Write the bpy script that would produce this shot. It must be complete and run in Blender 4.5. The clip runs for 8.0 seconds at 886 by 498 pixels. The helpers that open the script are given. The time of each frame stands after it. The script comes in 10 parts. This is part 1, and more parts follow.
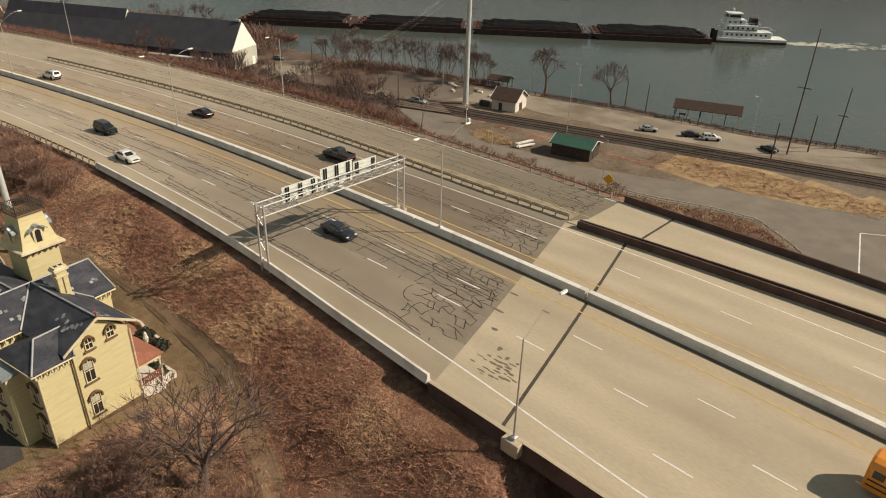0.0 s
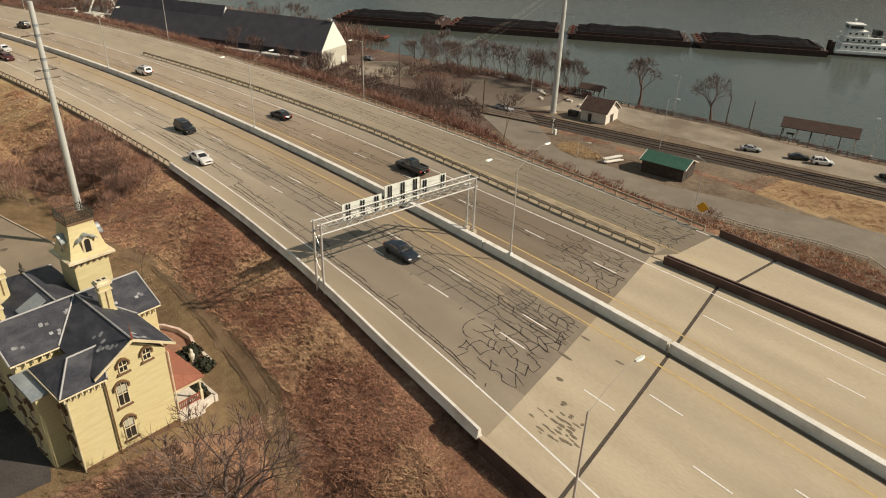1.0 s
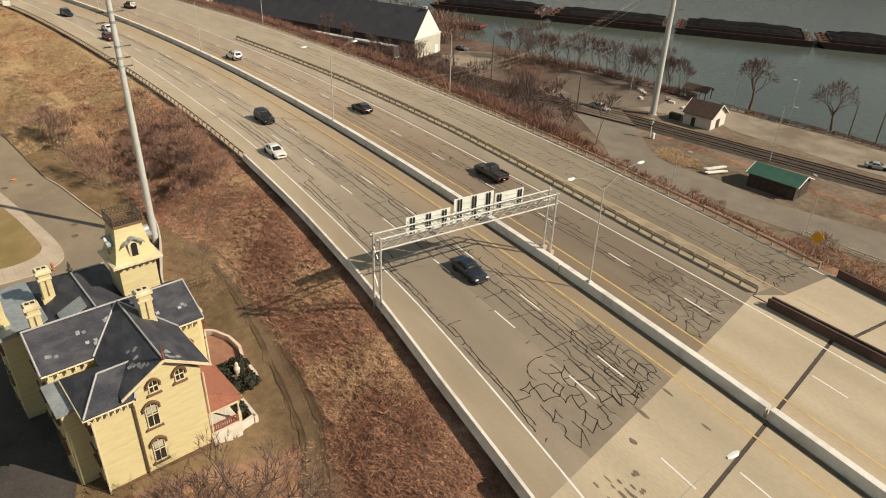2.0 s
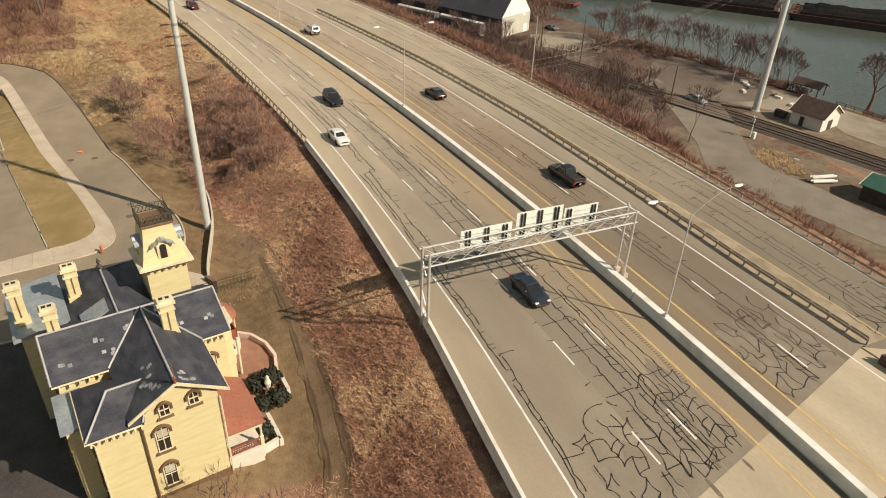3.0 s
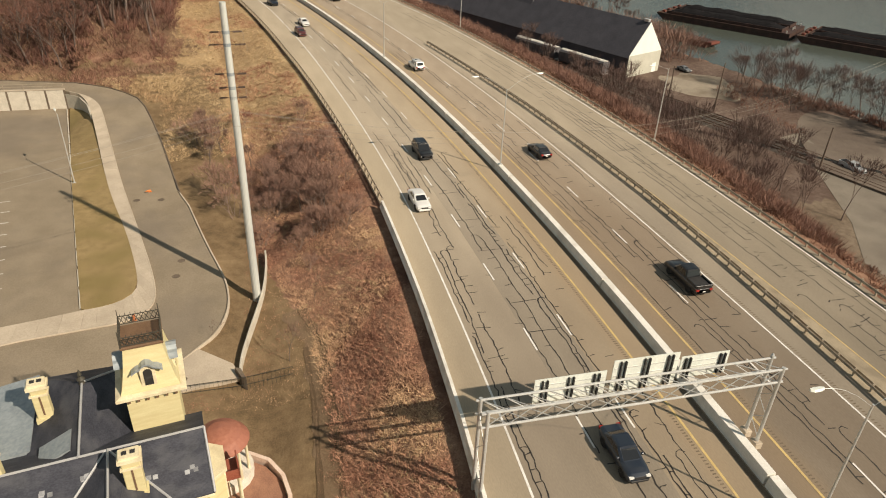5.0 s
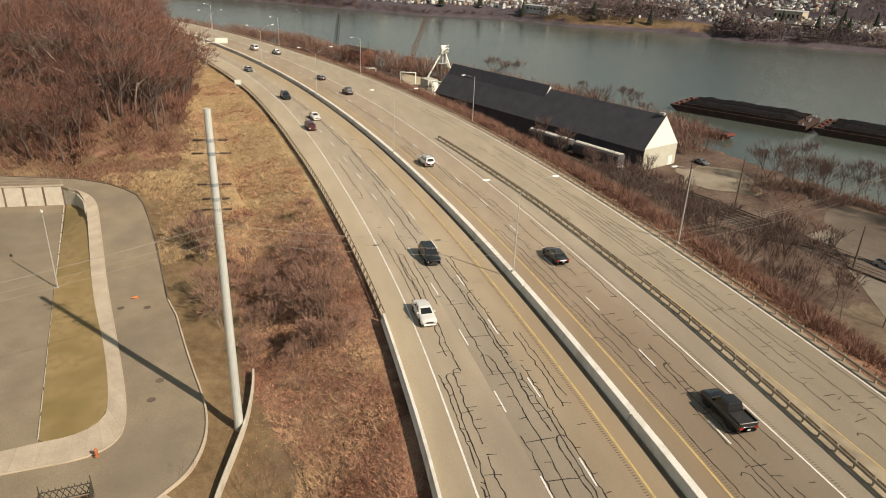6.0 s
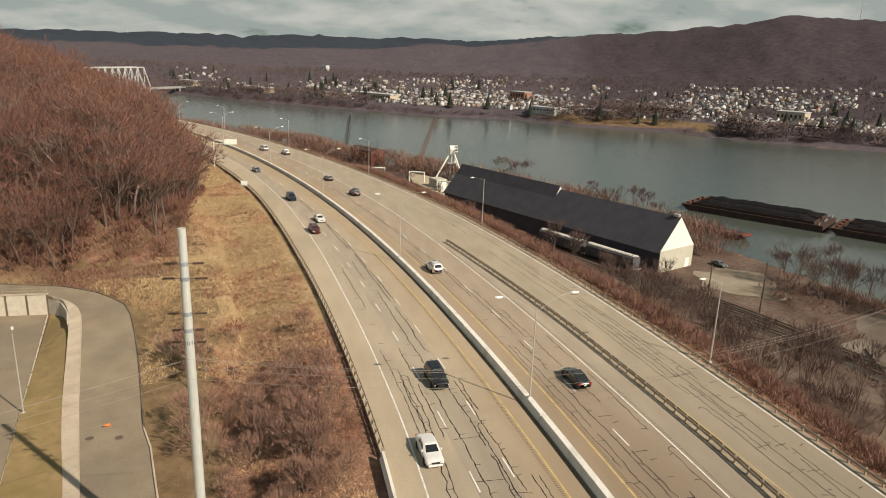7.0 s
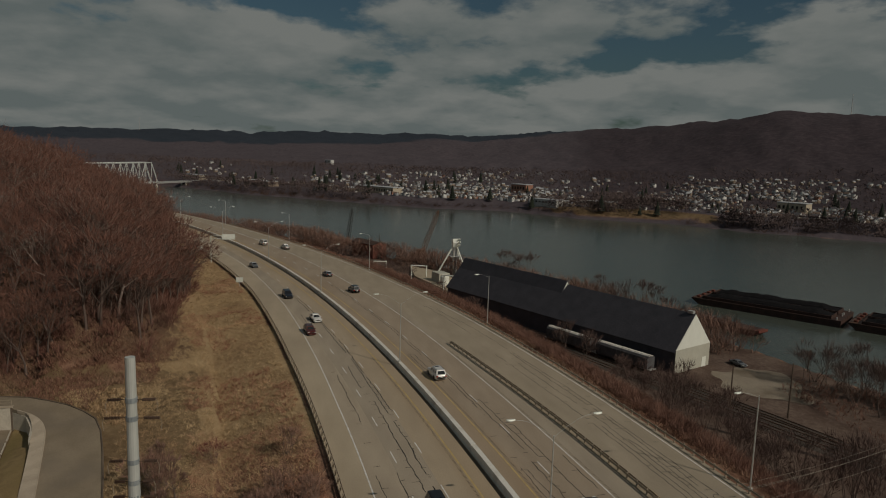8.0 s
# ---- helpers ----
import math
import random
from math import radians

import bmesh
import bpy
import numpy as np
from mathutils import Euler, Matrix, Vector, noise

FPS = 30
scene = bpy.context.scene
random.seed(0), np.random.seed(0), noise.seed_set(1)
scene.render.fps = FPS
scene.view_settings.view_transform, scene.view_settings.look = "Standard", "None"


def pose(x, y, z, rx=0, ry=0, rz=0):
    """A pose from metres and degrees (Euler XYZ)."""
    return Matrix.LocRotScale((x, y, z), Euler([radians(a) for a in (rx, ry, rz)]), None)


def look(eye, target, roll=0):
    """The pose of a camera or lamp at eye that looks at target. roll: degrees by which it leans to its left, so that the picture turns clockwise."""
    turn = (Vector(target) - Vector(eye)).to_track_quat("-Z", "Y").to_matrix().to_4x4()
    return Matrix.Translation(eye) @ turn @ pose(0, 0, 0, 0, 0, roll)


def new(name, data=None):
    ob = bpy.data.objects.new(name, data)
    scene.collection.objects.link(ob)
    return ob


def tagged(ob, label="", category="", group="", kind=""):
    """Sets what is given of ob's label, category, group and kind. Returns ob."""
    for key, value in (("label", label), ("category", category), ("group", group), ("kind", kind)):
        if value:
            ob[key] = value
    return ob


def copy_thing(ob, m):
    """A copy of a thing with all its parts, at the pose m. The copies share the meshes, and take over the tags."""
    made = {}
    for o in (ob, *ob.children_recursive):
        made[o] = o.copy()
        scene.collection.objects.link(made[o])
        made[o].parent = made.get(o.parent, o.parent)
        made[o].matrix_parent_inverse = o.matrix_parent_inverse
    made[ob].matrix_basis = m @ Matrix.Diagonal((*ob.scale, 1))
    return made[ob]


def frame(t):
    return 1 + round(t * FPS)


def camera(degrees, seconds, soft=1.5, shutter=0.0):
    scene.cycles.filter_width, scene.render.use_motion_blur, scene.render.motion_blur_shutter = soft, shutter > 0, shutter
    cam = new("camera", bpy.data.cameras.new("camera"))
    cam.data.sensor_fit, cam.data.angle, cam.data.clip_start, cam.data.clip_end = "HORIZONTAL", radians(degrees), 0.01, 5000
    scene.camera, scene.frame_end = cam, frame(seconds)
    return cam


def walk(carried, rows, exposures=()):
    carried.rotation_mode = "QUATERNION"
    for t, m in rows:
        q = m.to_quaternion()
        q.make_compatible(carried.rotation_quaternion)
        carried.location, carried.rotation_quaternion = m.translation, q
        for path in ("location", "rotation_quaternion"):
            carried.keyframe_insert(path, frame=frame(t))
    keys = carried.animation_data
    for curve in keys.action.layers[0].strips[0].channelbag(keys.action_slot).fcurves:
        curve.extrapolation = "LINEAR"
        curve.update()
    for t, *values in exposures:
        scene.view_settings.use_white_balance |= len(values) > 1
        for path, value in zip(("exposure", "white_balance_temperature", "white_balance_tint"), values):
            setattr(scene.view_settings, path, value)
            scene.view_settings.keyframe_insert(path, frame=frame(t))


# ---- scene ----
cam = camera(66.2, 8.0, 1.05)
PATH = [
    (0, (-0.139, 0.067, 36.263), (-1.3, 1.408, 35.34), 1.8),
    (0.5, (-1.762, 2.985, 36.207), (-3.004, 4.251, 35.282), 1.9),
    (1, (-3.598, 5.881, 36.179), (-4.928, 7.051, 35.25), 1.9),
    (1.5, (-5.724, 8.762, 36.111), (-7.139, 9.823, 35.177), 2.0),
    (1.7, (-6.703, 9.889, 36.104), (-8.144, 10.907, 35.161), 2.0),
    (2.8, (-12.644, 15.882, 36.118), (-14.159, 16.671, 35.079), 2.3),
    (3, (-13.84, 16.909, 36.122), (-15.379, 17.649, 35.081), 2.4),
    (3.5, (-17.036, 19.239, 36.097), (-18.623, 19.872, 35.056), 2.6),
    (4, (-20.396, 21.421, 36.102), (-22.023, 21.936, 35.059), 2.6),
    (4.2, (-21.799, 22.207, 36.107), (-23.436, 22.691, 35.063), 2.7),
    (5.3, (-29.794, 25.857, 36.136), (-31.488, 26.298, 35.168), 2.5),
    (5.5, (-31.278, 26.39, 36.135), (-33.0, 26.828, 35.216), 2.4),
    (6, (-34.999, 27.563, 36.1), (-36.783, 27.994, 35.305), 2.3),
    (6.5, (-38.831, 28.501, 36.106), (-40.667, 28.928, 35.438), 2.2),
    (7, (-42.648, 29.311, 36.149), (-44.529, 29.728, 35.611), 2.1),
    (7.5, (-46.404, 30.101, 36.198), (-48.318, 30.513, 35.791), 1.9),
    (8, (-50.254, 30.848, 36.294), (-52.191, 31.26, 36.015), 1.8),
]
EXPOSURES = [(0.0, 0.0, 7050, 15), (1.5, 0.12, 7050, 15), (3.5, 0.3, 7050, 15), (5.5, 0.2, 7050, 15), (6.5, 0.26, 7000, 15), (7.0, 0.19, 6950, 15), (7.5, -0.6, 6750, 14), (8.0, -1.5, 6600, 13)]
walk(cam, [(t, look(eye, target, roll)) for t, eye, target, roll in PATH], EXPOSURES)

# ---- light: late-winter sun from the river side, broken cloud ----
SUN_EL, SUN_AZ = 37.4, 40.5
world = bpy.data.worlds.new("world")
scene.world = world
world.use_nodes = True
wt = world.node_tree
wt.nodes.clear()
w_out = wt.nodes.new("ShaderNodeOutputWorld")
w_bg = wt.nodes.new("ShaderNodeBackground")
w_sky = wt.nodes.new("ShaderNodeTexSky")
w_sky.sky_type = "NISHITA"
w_sky.sun_disc = False
w_sky.sun_elevation = radians(SUN_EL)
w_sky.sun_rotation = radians(90 - SUN_AZ)
w_sky.air_density, w_sky.dust_density, w_sky.ozone_density = 1.0, 1.5, 1.0
w_co = wt.nodes.new("ShaderNodeTexCoord")
# a flat layer of broken cumulus, seen foreshortened towards the horizon
w_dir = wt.nodes.new("ShaderNodeSeparateXYZ")
wt.links.new(w_co.outputs["Generated"], w_dir.inputs[0])
w_lift = wt.nodes.new("ShaderNodeMath")
w_lift.inputs[1].default_value = 0.24
wt.links.new(w_dir.outputs["Z"], w_lift.inputs[0])
w_floor = wt.nodes.new("ShaderNodeMath")
w_floor.operation = "MAXIMUM"
w_floor.inputs[1].default_value = 0.05
wt.links.new(w_lift.outputs[0], w_floor.inputs[0])
w_over = wt.nodes.new("ShaderNodeMath")
w_over.operation = "DIVIDE"
w_over.inputs[0].default_value = 1.0
wt.links.new(w_floor.outputs[0], w_over.inputs[1])
w_map = wt.nodes.new("ShaderNodeVectorMath")
w_map.operation = "SCALE"
wt.links.new(w_co.outputs["Generated"], w_map.inputs[0])
wt.links.new(w_over.outputs[0], w_map.inputs["Scale"])
w_noise = wt.nodes.new("ShaderNodeTexNoise")
w_noise.inputs["Scale"].default_value = 2.1
w_noise.inputs["Detail"].default_value = 9
w_noise.inputs["Roughness"].default_value = 0.55
w_ramp = wt.nodes.new("ShaderNodeValToRGB")
w_ramp.color_ramp.elements[0].position, w_ramp.color_ramp.elements[1].position = 0.46, 0.55
w_mix = wt.nodes.new("ShaderNodeMixRGB")
# lit tops and greyer undersides of the clouds
w_up = wt.nodes.new("ShaderNodeVectorMath")
w_up.operation = "SCALE"
w_up.inputs["Scale"].default_value = 0.93
w_noise2 = wt.nodes.new("ShaderNodeTexNoise")
w_noise2.inputs["Scale"].default_value, w_noise2.inputs["Detail"].default_value, w_noise2.inputs["Roughness"].default_value = 2.1, 7, 0.5
w_diff = wt.nodes.new("ShaderNodeMath")
w_diff.operation = "SUBTRACT"
w_lit = wt.nodes.new("ShaderNodeMapRange")
w_lit.inputs["From Min"].default_value, w_lit.inputs["From Max"].default_value = -0.11, 0.13
w_cloud = wt.nodes.new("ShaderNodeMixRGB")
w_cloud.inputs["Color1"].default_value, w_cloud.inputs["Color2"].default_value = (5.7, 6.9, 6.7, 1), (8.9, 9.7, 9.1, 1)
wt.links.new(w_map.outputs[0], w_up.inputs[0])
wt.links.new(w_up.outputs[0], w_noise2.inputs["Vector"])
wt.links.new(w_noise.outputs["Fac"], w_diff.inputs[0])
wt.links.new(w_noise2.outputs["Fac"], w_diff.inputs[1])
wt.links.new(w_diff.outputs[0], w_lit.inputs["Value"])
wt.links.new(w_lit.outputs[0], w_cloud.inputs["Fac"])
wt.links.new(w_cloud.outputs["Color"], w_mix.inputs["Color2"])
w_tint = wt.nodes.new("ShaderNodeMixRGB")
w_tint.blend_type = "MULTIPLY"
w_tint.inputs["Fac"].default_value = 1.0
w_tint.inputs["Color2"].default_value = (0.74, 0.99, 0.96, 1)
wt.links.new(w_map.outputs[0], w_noise.inputs["Vector"])
w_xyz = wt.nodes.new("ShaderNodeSeparateXYZ")
w_low = wt.nodes.new("ShaderNodeMapRange")
w_low.inputs["From Max"].default_value, w_low.inputs["To Min"].default_value, w_low.inputs["To Max"].default_value = 0.20, 0.24, 0.0
w_more = wt.nodes.new("ShaderNodeMath")
wt.links.new(w_co.outputs["Generated"], w_xyz.inputs[0])
wt.links.new(w_xyz.outputs["Z"], w_low.inputs["Value"])
wt.links.new(w_low.outputs[0], w_more.inputs[1])
wt.links.new(w_noise.outputs["Fac"], w_more.inputs[0])
wt.links.new(w_more.outputs[0], w_ramp.inputs["Fac"])
wt.links.new(w_ramp.outputs["Color"], w_mix.inputs["Fac"])
wt.links.new(w_sky.outputs[0], w_tint.inputs["Color1"])
wt.links.new(w_tint.outputs[0], w_mix.inputs["Color1"])
wt.links.new(w_mix.outputs[0], w_bg.inputs["Color"])
w_bg.inputs["Strength"].default_value = 0.048
wt.links.new(w_bg.outputs[0], w_out.inputs["Surface"])

sun = new("sun", bpy.data.lights.new("sun", "SUN"))
sun.data.energy, sun.data.angle, sun.data.color = 4.85, radians(0.53), (1.0, 0.92, 0.78)
to_sun = Vector((math.cos(radians(SUN_EL)) * math.cos(radians(SUN_AZ)), math.cos(radians(SUN_EL)) * math.sin(radians(SUN_AZ)), math.sin(radians(SUN_EL))))
sun.matrix_world = look(to_sun * 200, (0, 0, 0))

# ---- materials ----
def surf(name, a, b, scale=1.0, rough=0.8, bump=0.0, fine=12.0, metal=0.0, c=None, c_scale=0.15, c_amount=0.5, spec=0.3, per_piece=0.0, island=0.0, stretch=(1, 1, 1), worn=None):
    """Two-tone surface: a patch noise between a and b, a finer grain, optional wide stains c, optional spread from piece to piece."""
    m = bpy.data.materials.new(name)
    m.use_nodes = True
    t = m.node_tree
    n, l = t.nodes, t.links
    p = n["Principled BSDF"]
    co = n.new("ShaderNodeTexCoord")
    mp = n.new("ShaderNodeMapping")
    mp.inputs["Scale"].default_value = stretch
    l.new(co.outputs["Object"], mp.inputs["Vector"])
    n1 = n.new("ShaderNodeTexNoise")
    n1.inputs["Scale"].default_value, n1.inputs["Detail"].default_value = scale, 5
    n2 = n.new("ShaderNodeTexNoise")
    n2.inputs["Scale"].default_value, n2.inputs["Detail"].default_value = scale * fine, 3
    l.new(mp.outputs[0], n1.inputs["Vector"])
    l.new(mp.outputs[0], n2.inputs["Vector"])
    add = n.new("ShaderNodeMath")
    add.operation = "MULTIPLY_ADD"
    add.inputs[1].default_value = 0.55
    l.new(n2.outputs["Fac"], add.inputs[0])
    half = n.new("ShaderNodeMath")
    half.operation = "MULTIPLY"
    half.inputs[1].default_value = 0.55
    l.new(n1.outputs["Fac"], half.inputs[0])
    l.new(half.outputs[0], add.inputs[2])
    ramp = n.new("ShaderNodeValToRGB")
    ramp.color_ramp.elements[0].position, ramp.color_ramp.elements[1].position = 0.38, 0.72
    ramp.color_ramp.elements[0].color, ramp.color_ramp.elements[1].color = (*a, 1), (*b, 1)
    l.new(add.outputs[0], ramp.inputs["Fac"])
    col = ramp.outputs["Color"]
    if c:
        n3 = n.new("ShaderNodeTexNoise")
        n3.inputs["Scale"].default_value, n3.inputs["Detail"].default_value = c_scale, 6
        l.new(mp.outputs[0], n3.inputs["Vector"])
        r3 = n.new("ShaderNodeValToRGB")
        r3.color_ramp.elements[0].position, r3.color_ramp.elements[1].position = 0.48, 0.66
        r3.color_ramp.elements[1].color = (c_amount,) * 3 + (1,)
        l.new(n3.outputs["Fac"], r3.inputs["Fac"])
        mx = n.new("ShaderNodeMixRGB")
        mx.inputs["Color2"].default_value = (*c, 1)
        l.new(r3.outputs["Color"], mx.inputs["Fac"])
        l.new(col, mx.inputs["Color1"])
        col = mx.outputs["Color"]
    if per_piece or island:
        hs = n.new("ShaderNodeHueSaturation")
        rng = n.new("ShaderNodeMapRange")
        amount = per_piece or island
        rng.inputs["To Min"].default_value, rng.inputs["To Max"].default_value = 1 - amount, 1 + amount
        if per_piece:
            l.new(n.new("ShaderNodeObjectInfo").outputs["Random"], rng.inputs["Value"])
        else:
            l.new(n.new("ShaderNodeNewGeometry").outputs["Random Per Island"], rng.inputs["Value"])
        l.new(rng.outputs[0], hs.inputs["Value"])
        l.new(col, hs.inputs["Color"])
        col = hs.outputs["Color"]
    # worn: value range over the road's tone attribute (station along it, wheel tracks)
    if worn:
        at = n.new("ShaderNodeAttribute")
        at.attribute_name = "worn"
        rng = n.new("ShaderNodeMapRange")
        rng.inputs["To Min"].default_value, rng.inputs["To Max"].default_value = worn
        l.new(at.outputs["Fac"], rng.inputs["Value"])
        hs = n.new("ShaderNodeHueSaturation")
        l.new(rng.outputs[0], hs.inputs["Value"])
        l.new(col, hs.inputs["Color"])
        oc = n.new("ShaderNodeAttribute")
        oc.attribute_name = "ochre"
        blotch = n.new("ShaderNodeMath")
        blotch.operation = "MULTIPLY"
        l.new(oc.outputs["Fac"], blotch.inputs[0])
        l.new(n1.outputs["Fac"], blotch.inputs[1])
        mx = n.new("ShaderNodeMixRGB")
        mx.inputs["Color2"].default_value = (0.34, 0.225, 0.115, 1)
        l.new(blotch.outputs[0], mx.inputs["Fac"])
        l.new(hs.outputs["Color"], mx.inputs["Color1"])
        col = mx.outputs["Color"]
    l.new(col, p.inputs["Base Color"])
    p.inputs["Roughness"].default_value = rough
    p.inputs["Metallic"].default_value = metal
    p.inputs["Specular IOR Level"].default_value = spec
    if bump:
        bp = n.new("ShaderNodeBump")
        bp.inputs["Strength"].default_value = bump
        bp.inputs["Distance"].default_value = 0.05
        l.new(add.outputs[0], bp.inputs["Height"])
        l.new(bp.outputs[0], p.inputs["Normal"])
    return m


def ground_material():
    """Dry brush, straw, lawn, gravel and woodland floor, mixed by the zones of the ground."""
    m = bpy.data.materials.new("ground")
    m.use_nodes = True
    t = m.node_tree
    n, l = t.nodes, t.links
    p = n["Principled BSDF"]
    co = n.new("ShaderNodeTexCoord")

    def noise_at(scale, detail=5, rough=0.6):
        k = n.new("ShaderNodeTexNoise")
        k.inputs["Scale"].default_value, k.inputs["Detail"].default_value, k.inputs["Roughness"].default_value = scale, detail, rough
        l.new(co.outputs["Object"], k.inputs["Vector"])
        return k.outputs["Fac"]

    def ramp_of(fac, stops):
        r = n.new("ShaderNodeValToRGB")
        e = r.color_ramp.elements
        while len(e) < len(stops):
            e.new(0.5)
        for k, (pos, colour) in enumerate(stops):
            e[k].position, e[k].color = pos, (*colour, 1)
        l.new(fac, r.inputs["Fac"])
        return r.outputs["Color"]

    wide, mid, fine = noise_at(0.11), noise_at(0.9), noise_at(7.0, 4, 0.7)
    both = n.new("ShaderNodeMath")
    both.operation = "MULTIPLY_ADD"
    both.inputs[1].default_value = 0.5
    l.new(fine, both.inputs[0])
    hm = n.new("ShaderNodeMath")
    hm.operation = "MULTIPLY"
    hm.inputs[1].default_value = 0.5
    l.new(mid, hm.inputs[0])
    l.new(hm.outputs[0], both.inputs[2])
    mixed = n.new("ShaderNodeMath")
    mixed.operation = "MULTIPLY_ADD"
    mixed.inputs[1].default_value = 0.45
    l.new(wide, mixed.inputs[0])
    h2 = n.new("ShaderNodeMath")
    h2.operation = "MULTIPLY"
    h2.inputs[1].default_value = 0.6
    l.new(both.outputs[0], h2.inputs[0])
    l.new(h2.outputs[0], mixed.inputs[2])
    f = mixed.outputs[0]
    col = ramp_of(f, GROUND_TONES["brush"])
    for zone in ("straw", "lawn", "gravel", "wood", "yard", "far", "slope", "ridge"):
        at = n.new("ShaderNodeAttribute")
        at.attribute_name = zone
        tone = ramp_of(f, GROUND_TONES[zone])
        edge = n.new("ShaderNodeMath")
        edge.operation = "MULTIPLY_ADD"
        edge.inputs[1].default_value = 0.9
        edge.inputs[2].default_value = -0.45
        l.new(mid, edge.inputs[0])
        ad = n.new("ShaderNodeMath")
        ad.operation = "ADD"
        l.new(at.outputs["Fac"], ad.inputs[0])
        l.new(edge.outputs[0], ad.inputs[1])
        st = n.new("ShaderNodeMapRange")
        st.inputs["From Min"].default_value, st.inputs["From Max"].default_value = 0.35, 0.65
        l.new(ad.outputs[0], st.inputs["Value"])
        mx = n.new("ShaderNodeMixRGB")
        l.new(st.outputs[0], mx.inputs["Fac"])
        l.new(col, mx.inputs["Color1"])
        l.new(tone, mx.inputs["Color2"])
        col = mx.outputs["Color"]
    l.new(col, p.inputs["Base Color"])
    p.inputs["Roughness"].default_value = 0.95
    p.inputs["Specular IOR Level"].default_value = 0.1
    bp = n.new("ShaderNodeBump")
    bp.inputs["Strength"].default_value, bp.inputs["Distance"].default_value = 0.9, 0.22
    l.new(both.outputs[0], bp.inputs["Height"])
    l.new(bp.outputs[0], p.inputs["Normal"])
    return m


GROUND_TONES = {
    "brush": [(0.38, (0.085, 0.043, 0.030)), (0.5, (0.195, 0.103, 0.070)), (0.62, (0.36, 0.222, 0.148))],
    "straw": [(0.38, (0.18, 0.11, 0.06)), (0.5, (0.34, 0.235, 0.13)), (0.62, (0.48, 0.35, 0.20))],
    "lawn": [(0.36, (0.09, 0.065, 0.036)), (0.5, (0.18, 0.122, 0.068)), (0.64, (0.27, 0.19, 0.108))],
    "gravel": [(0.36, (0.095, 0.068, 0.048)), (0.5, (0.165, 0.125, 0.09)), (0.64, (0.26, 0.205, 0.15))],
    "wood": [(0.36, (0.075, 0.042, 0.03)), (0.5, (0.13, 0.078, 0.052)), (0.64, (0.22, 0.14, 0.085))],
    # far hill and ridge tones hold a bluish distance haze in their colour
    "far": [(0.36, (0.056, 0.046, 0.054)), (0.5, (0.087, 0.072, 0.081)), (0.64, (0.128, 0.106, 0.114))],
    "yard": [(0.36, (0.062, 0.040, 0.032)), (0.5, (0.112, 0.076, 0.060)), (0.64, (0.185, 0.138, 0.110))],
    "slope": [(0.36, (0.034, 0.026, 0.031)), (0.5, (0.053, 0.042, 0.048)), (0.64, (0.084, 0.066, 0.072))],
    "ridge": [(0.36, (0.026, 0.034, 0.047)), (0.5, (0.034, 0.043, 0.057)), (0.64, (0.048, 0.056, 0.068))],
}
M_GROUND = ground_material()
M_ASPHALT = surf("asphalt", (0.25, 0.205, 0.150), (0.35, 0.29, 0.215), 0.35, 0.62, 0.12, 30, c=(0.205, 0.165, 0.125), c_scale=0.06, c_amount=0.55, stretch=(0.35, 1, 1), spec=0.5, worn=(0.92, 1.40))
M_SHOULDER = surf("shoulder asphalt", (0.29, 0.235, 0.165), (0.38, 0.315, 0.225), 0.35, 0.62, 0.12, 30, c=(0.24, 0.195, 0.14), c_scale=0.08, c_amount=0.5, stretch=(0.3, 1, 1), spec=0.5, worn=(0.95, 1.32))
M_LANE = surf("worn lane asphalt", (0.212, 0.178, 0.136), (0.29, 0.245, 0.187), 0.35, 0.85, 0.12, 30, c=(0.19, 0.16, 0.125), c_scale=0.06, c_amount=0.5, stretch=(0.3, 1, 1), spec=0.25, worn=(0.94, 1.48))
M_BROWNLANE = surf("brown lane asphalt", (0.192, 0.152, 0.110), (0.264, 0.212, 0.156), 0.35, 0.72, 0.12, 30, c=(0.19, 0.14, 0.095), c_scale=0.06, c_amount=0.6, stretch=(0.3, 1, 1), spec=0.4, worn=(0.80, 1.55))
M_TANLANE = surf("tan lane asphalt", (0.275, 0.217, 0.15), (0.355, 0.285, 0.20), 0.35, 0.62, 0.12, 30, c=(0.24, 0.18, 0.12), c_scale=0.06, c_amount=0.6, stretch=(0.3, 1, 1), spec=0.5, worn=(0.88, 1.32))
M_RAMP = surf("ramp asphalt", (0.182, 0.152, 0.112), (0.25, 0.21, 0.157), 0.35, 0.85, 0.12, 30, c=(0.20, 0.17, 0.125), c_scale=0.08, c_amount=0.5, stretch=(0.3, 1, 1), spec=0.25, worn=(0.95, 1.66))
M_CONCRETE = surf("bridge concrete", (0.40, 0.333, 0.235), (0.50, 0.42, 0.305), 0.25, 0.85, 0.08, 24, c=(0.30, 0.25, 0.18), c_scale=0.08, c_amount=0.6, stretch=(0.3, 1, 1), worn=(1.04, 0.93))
M_BARRIER = surf("barrier concrete", (0.64, 0.62, 0.56), (0.80, 0.78, 0.72), 0.5, 0.85, 0.08, 16, c=(0.38, 0.34, 0.28), c_scale=0.5, c_amount=0.5)
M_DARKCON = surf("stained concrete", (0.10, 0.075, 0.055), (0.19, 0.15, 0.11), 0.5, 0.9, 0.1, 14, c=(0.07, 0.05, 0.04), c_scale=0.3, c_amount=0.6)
M_WHITE = surf("road paint white", (0.62, 0.60, 0.55), (0.82, 0.80, 0.76), 1.5, 0.7, 0.0, 10, c=(0.40, 0.36, 0.30), c_scale=0.8, c_amount=0.45)
M_YELLOW = surf("road paint yellow", (0.50, 0.36, 0.145), (0.60, 0.45, 0.20), 1.5, 0.7, 0.0, 10, c=(0.34, 0.25, 0.14), c_scale=0.8, c_amount=0.6)
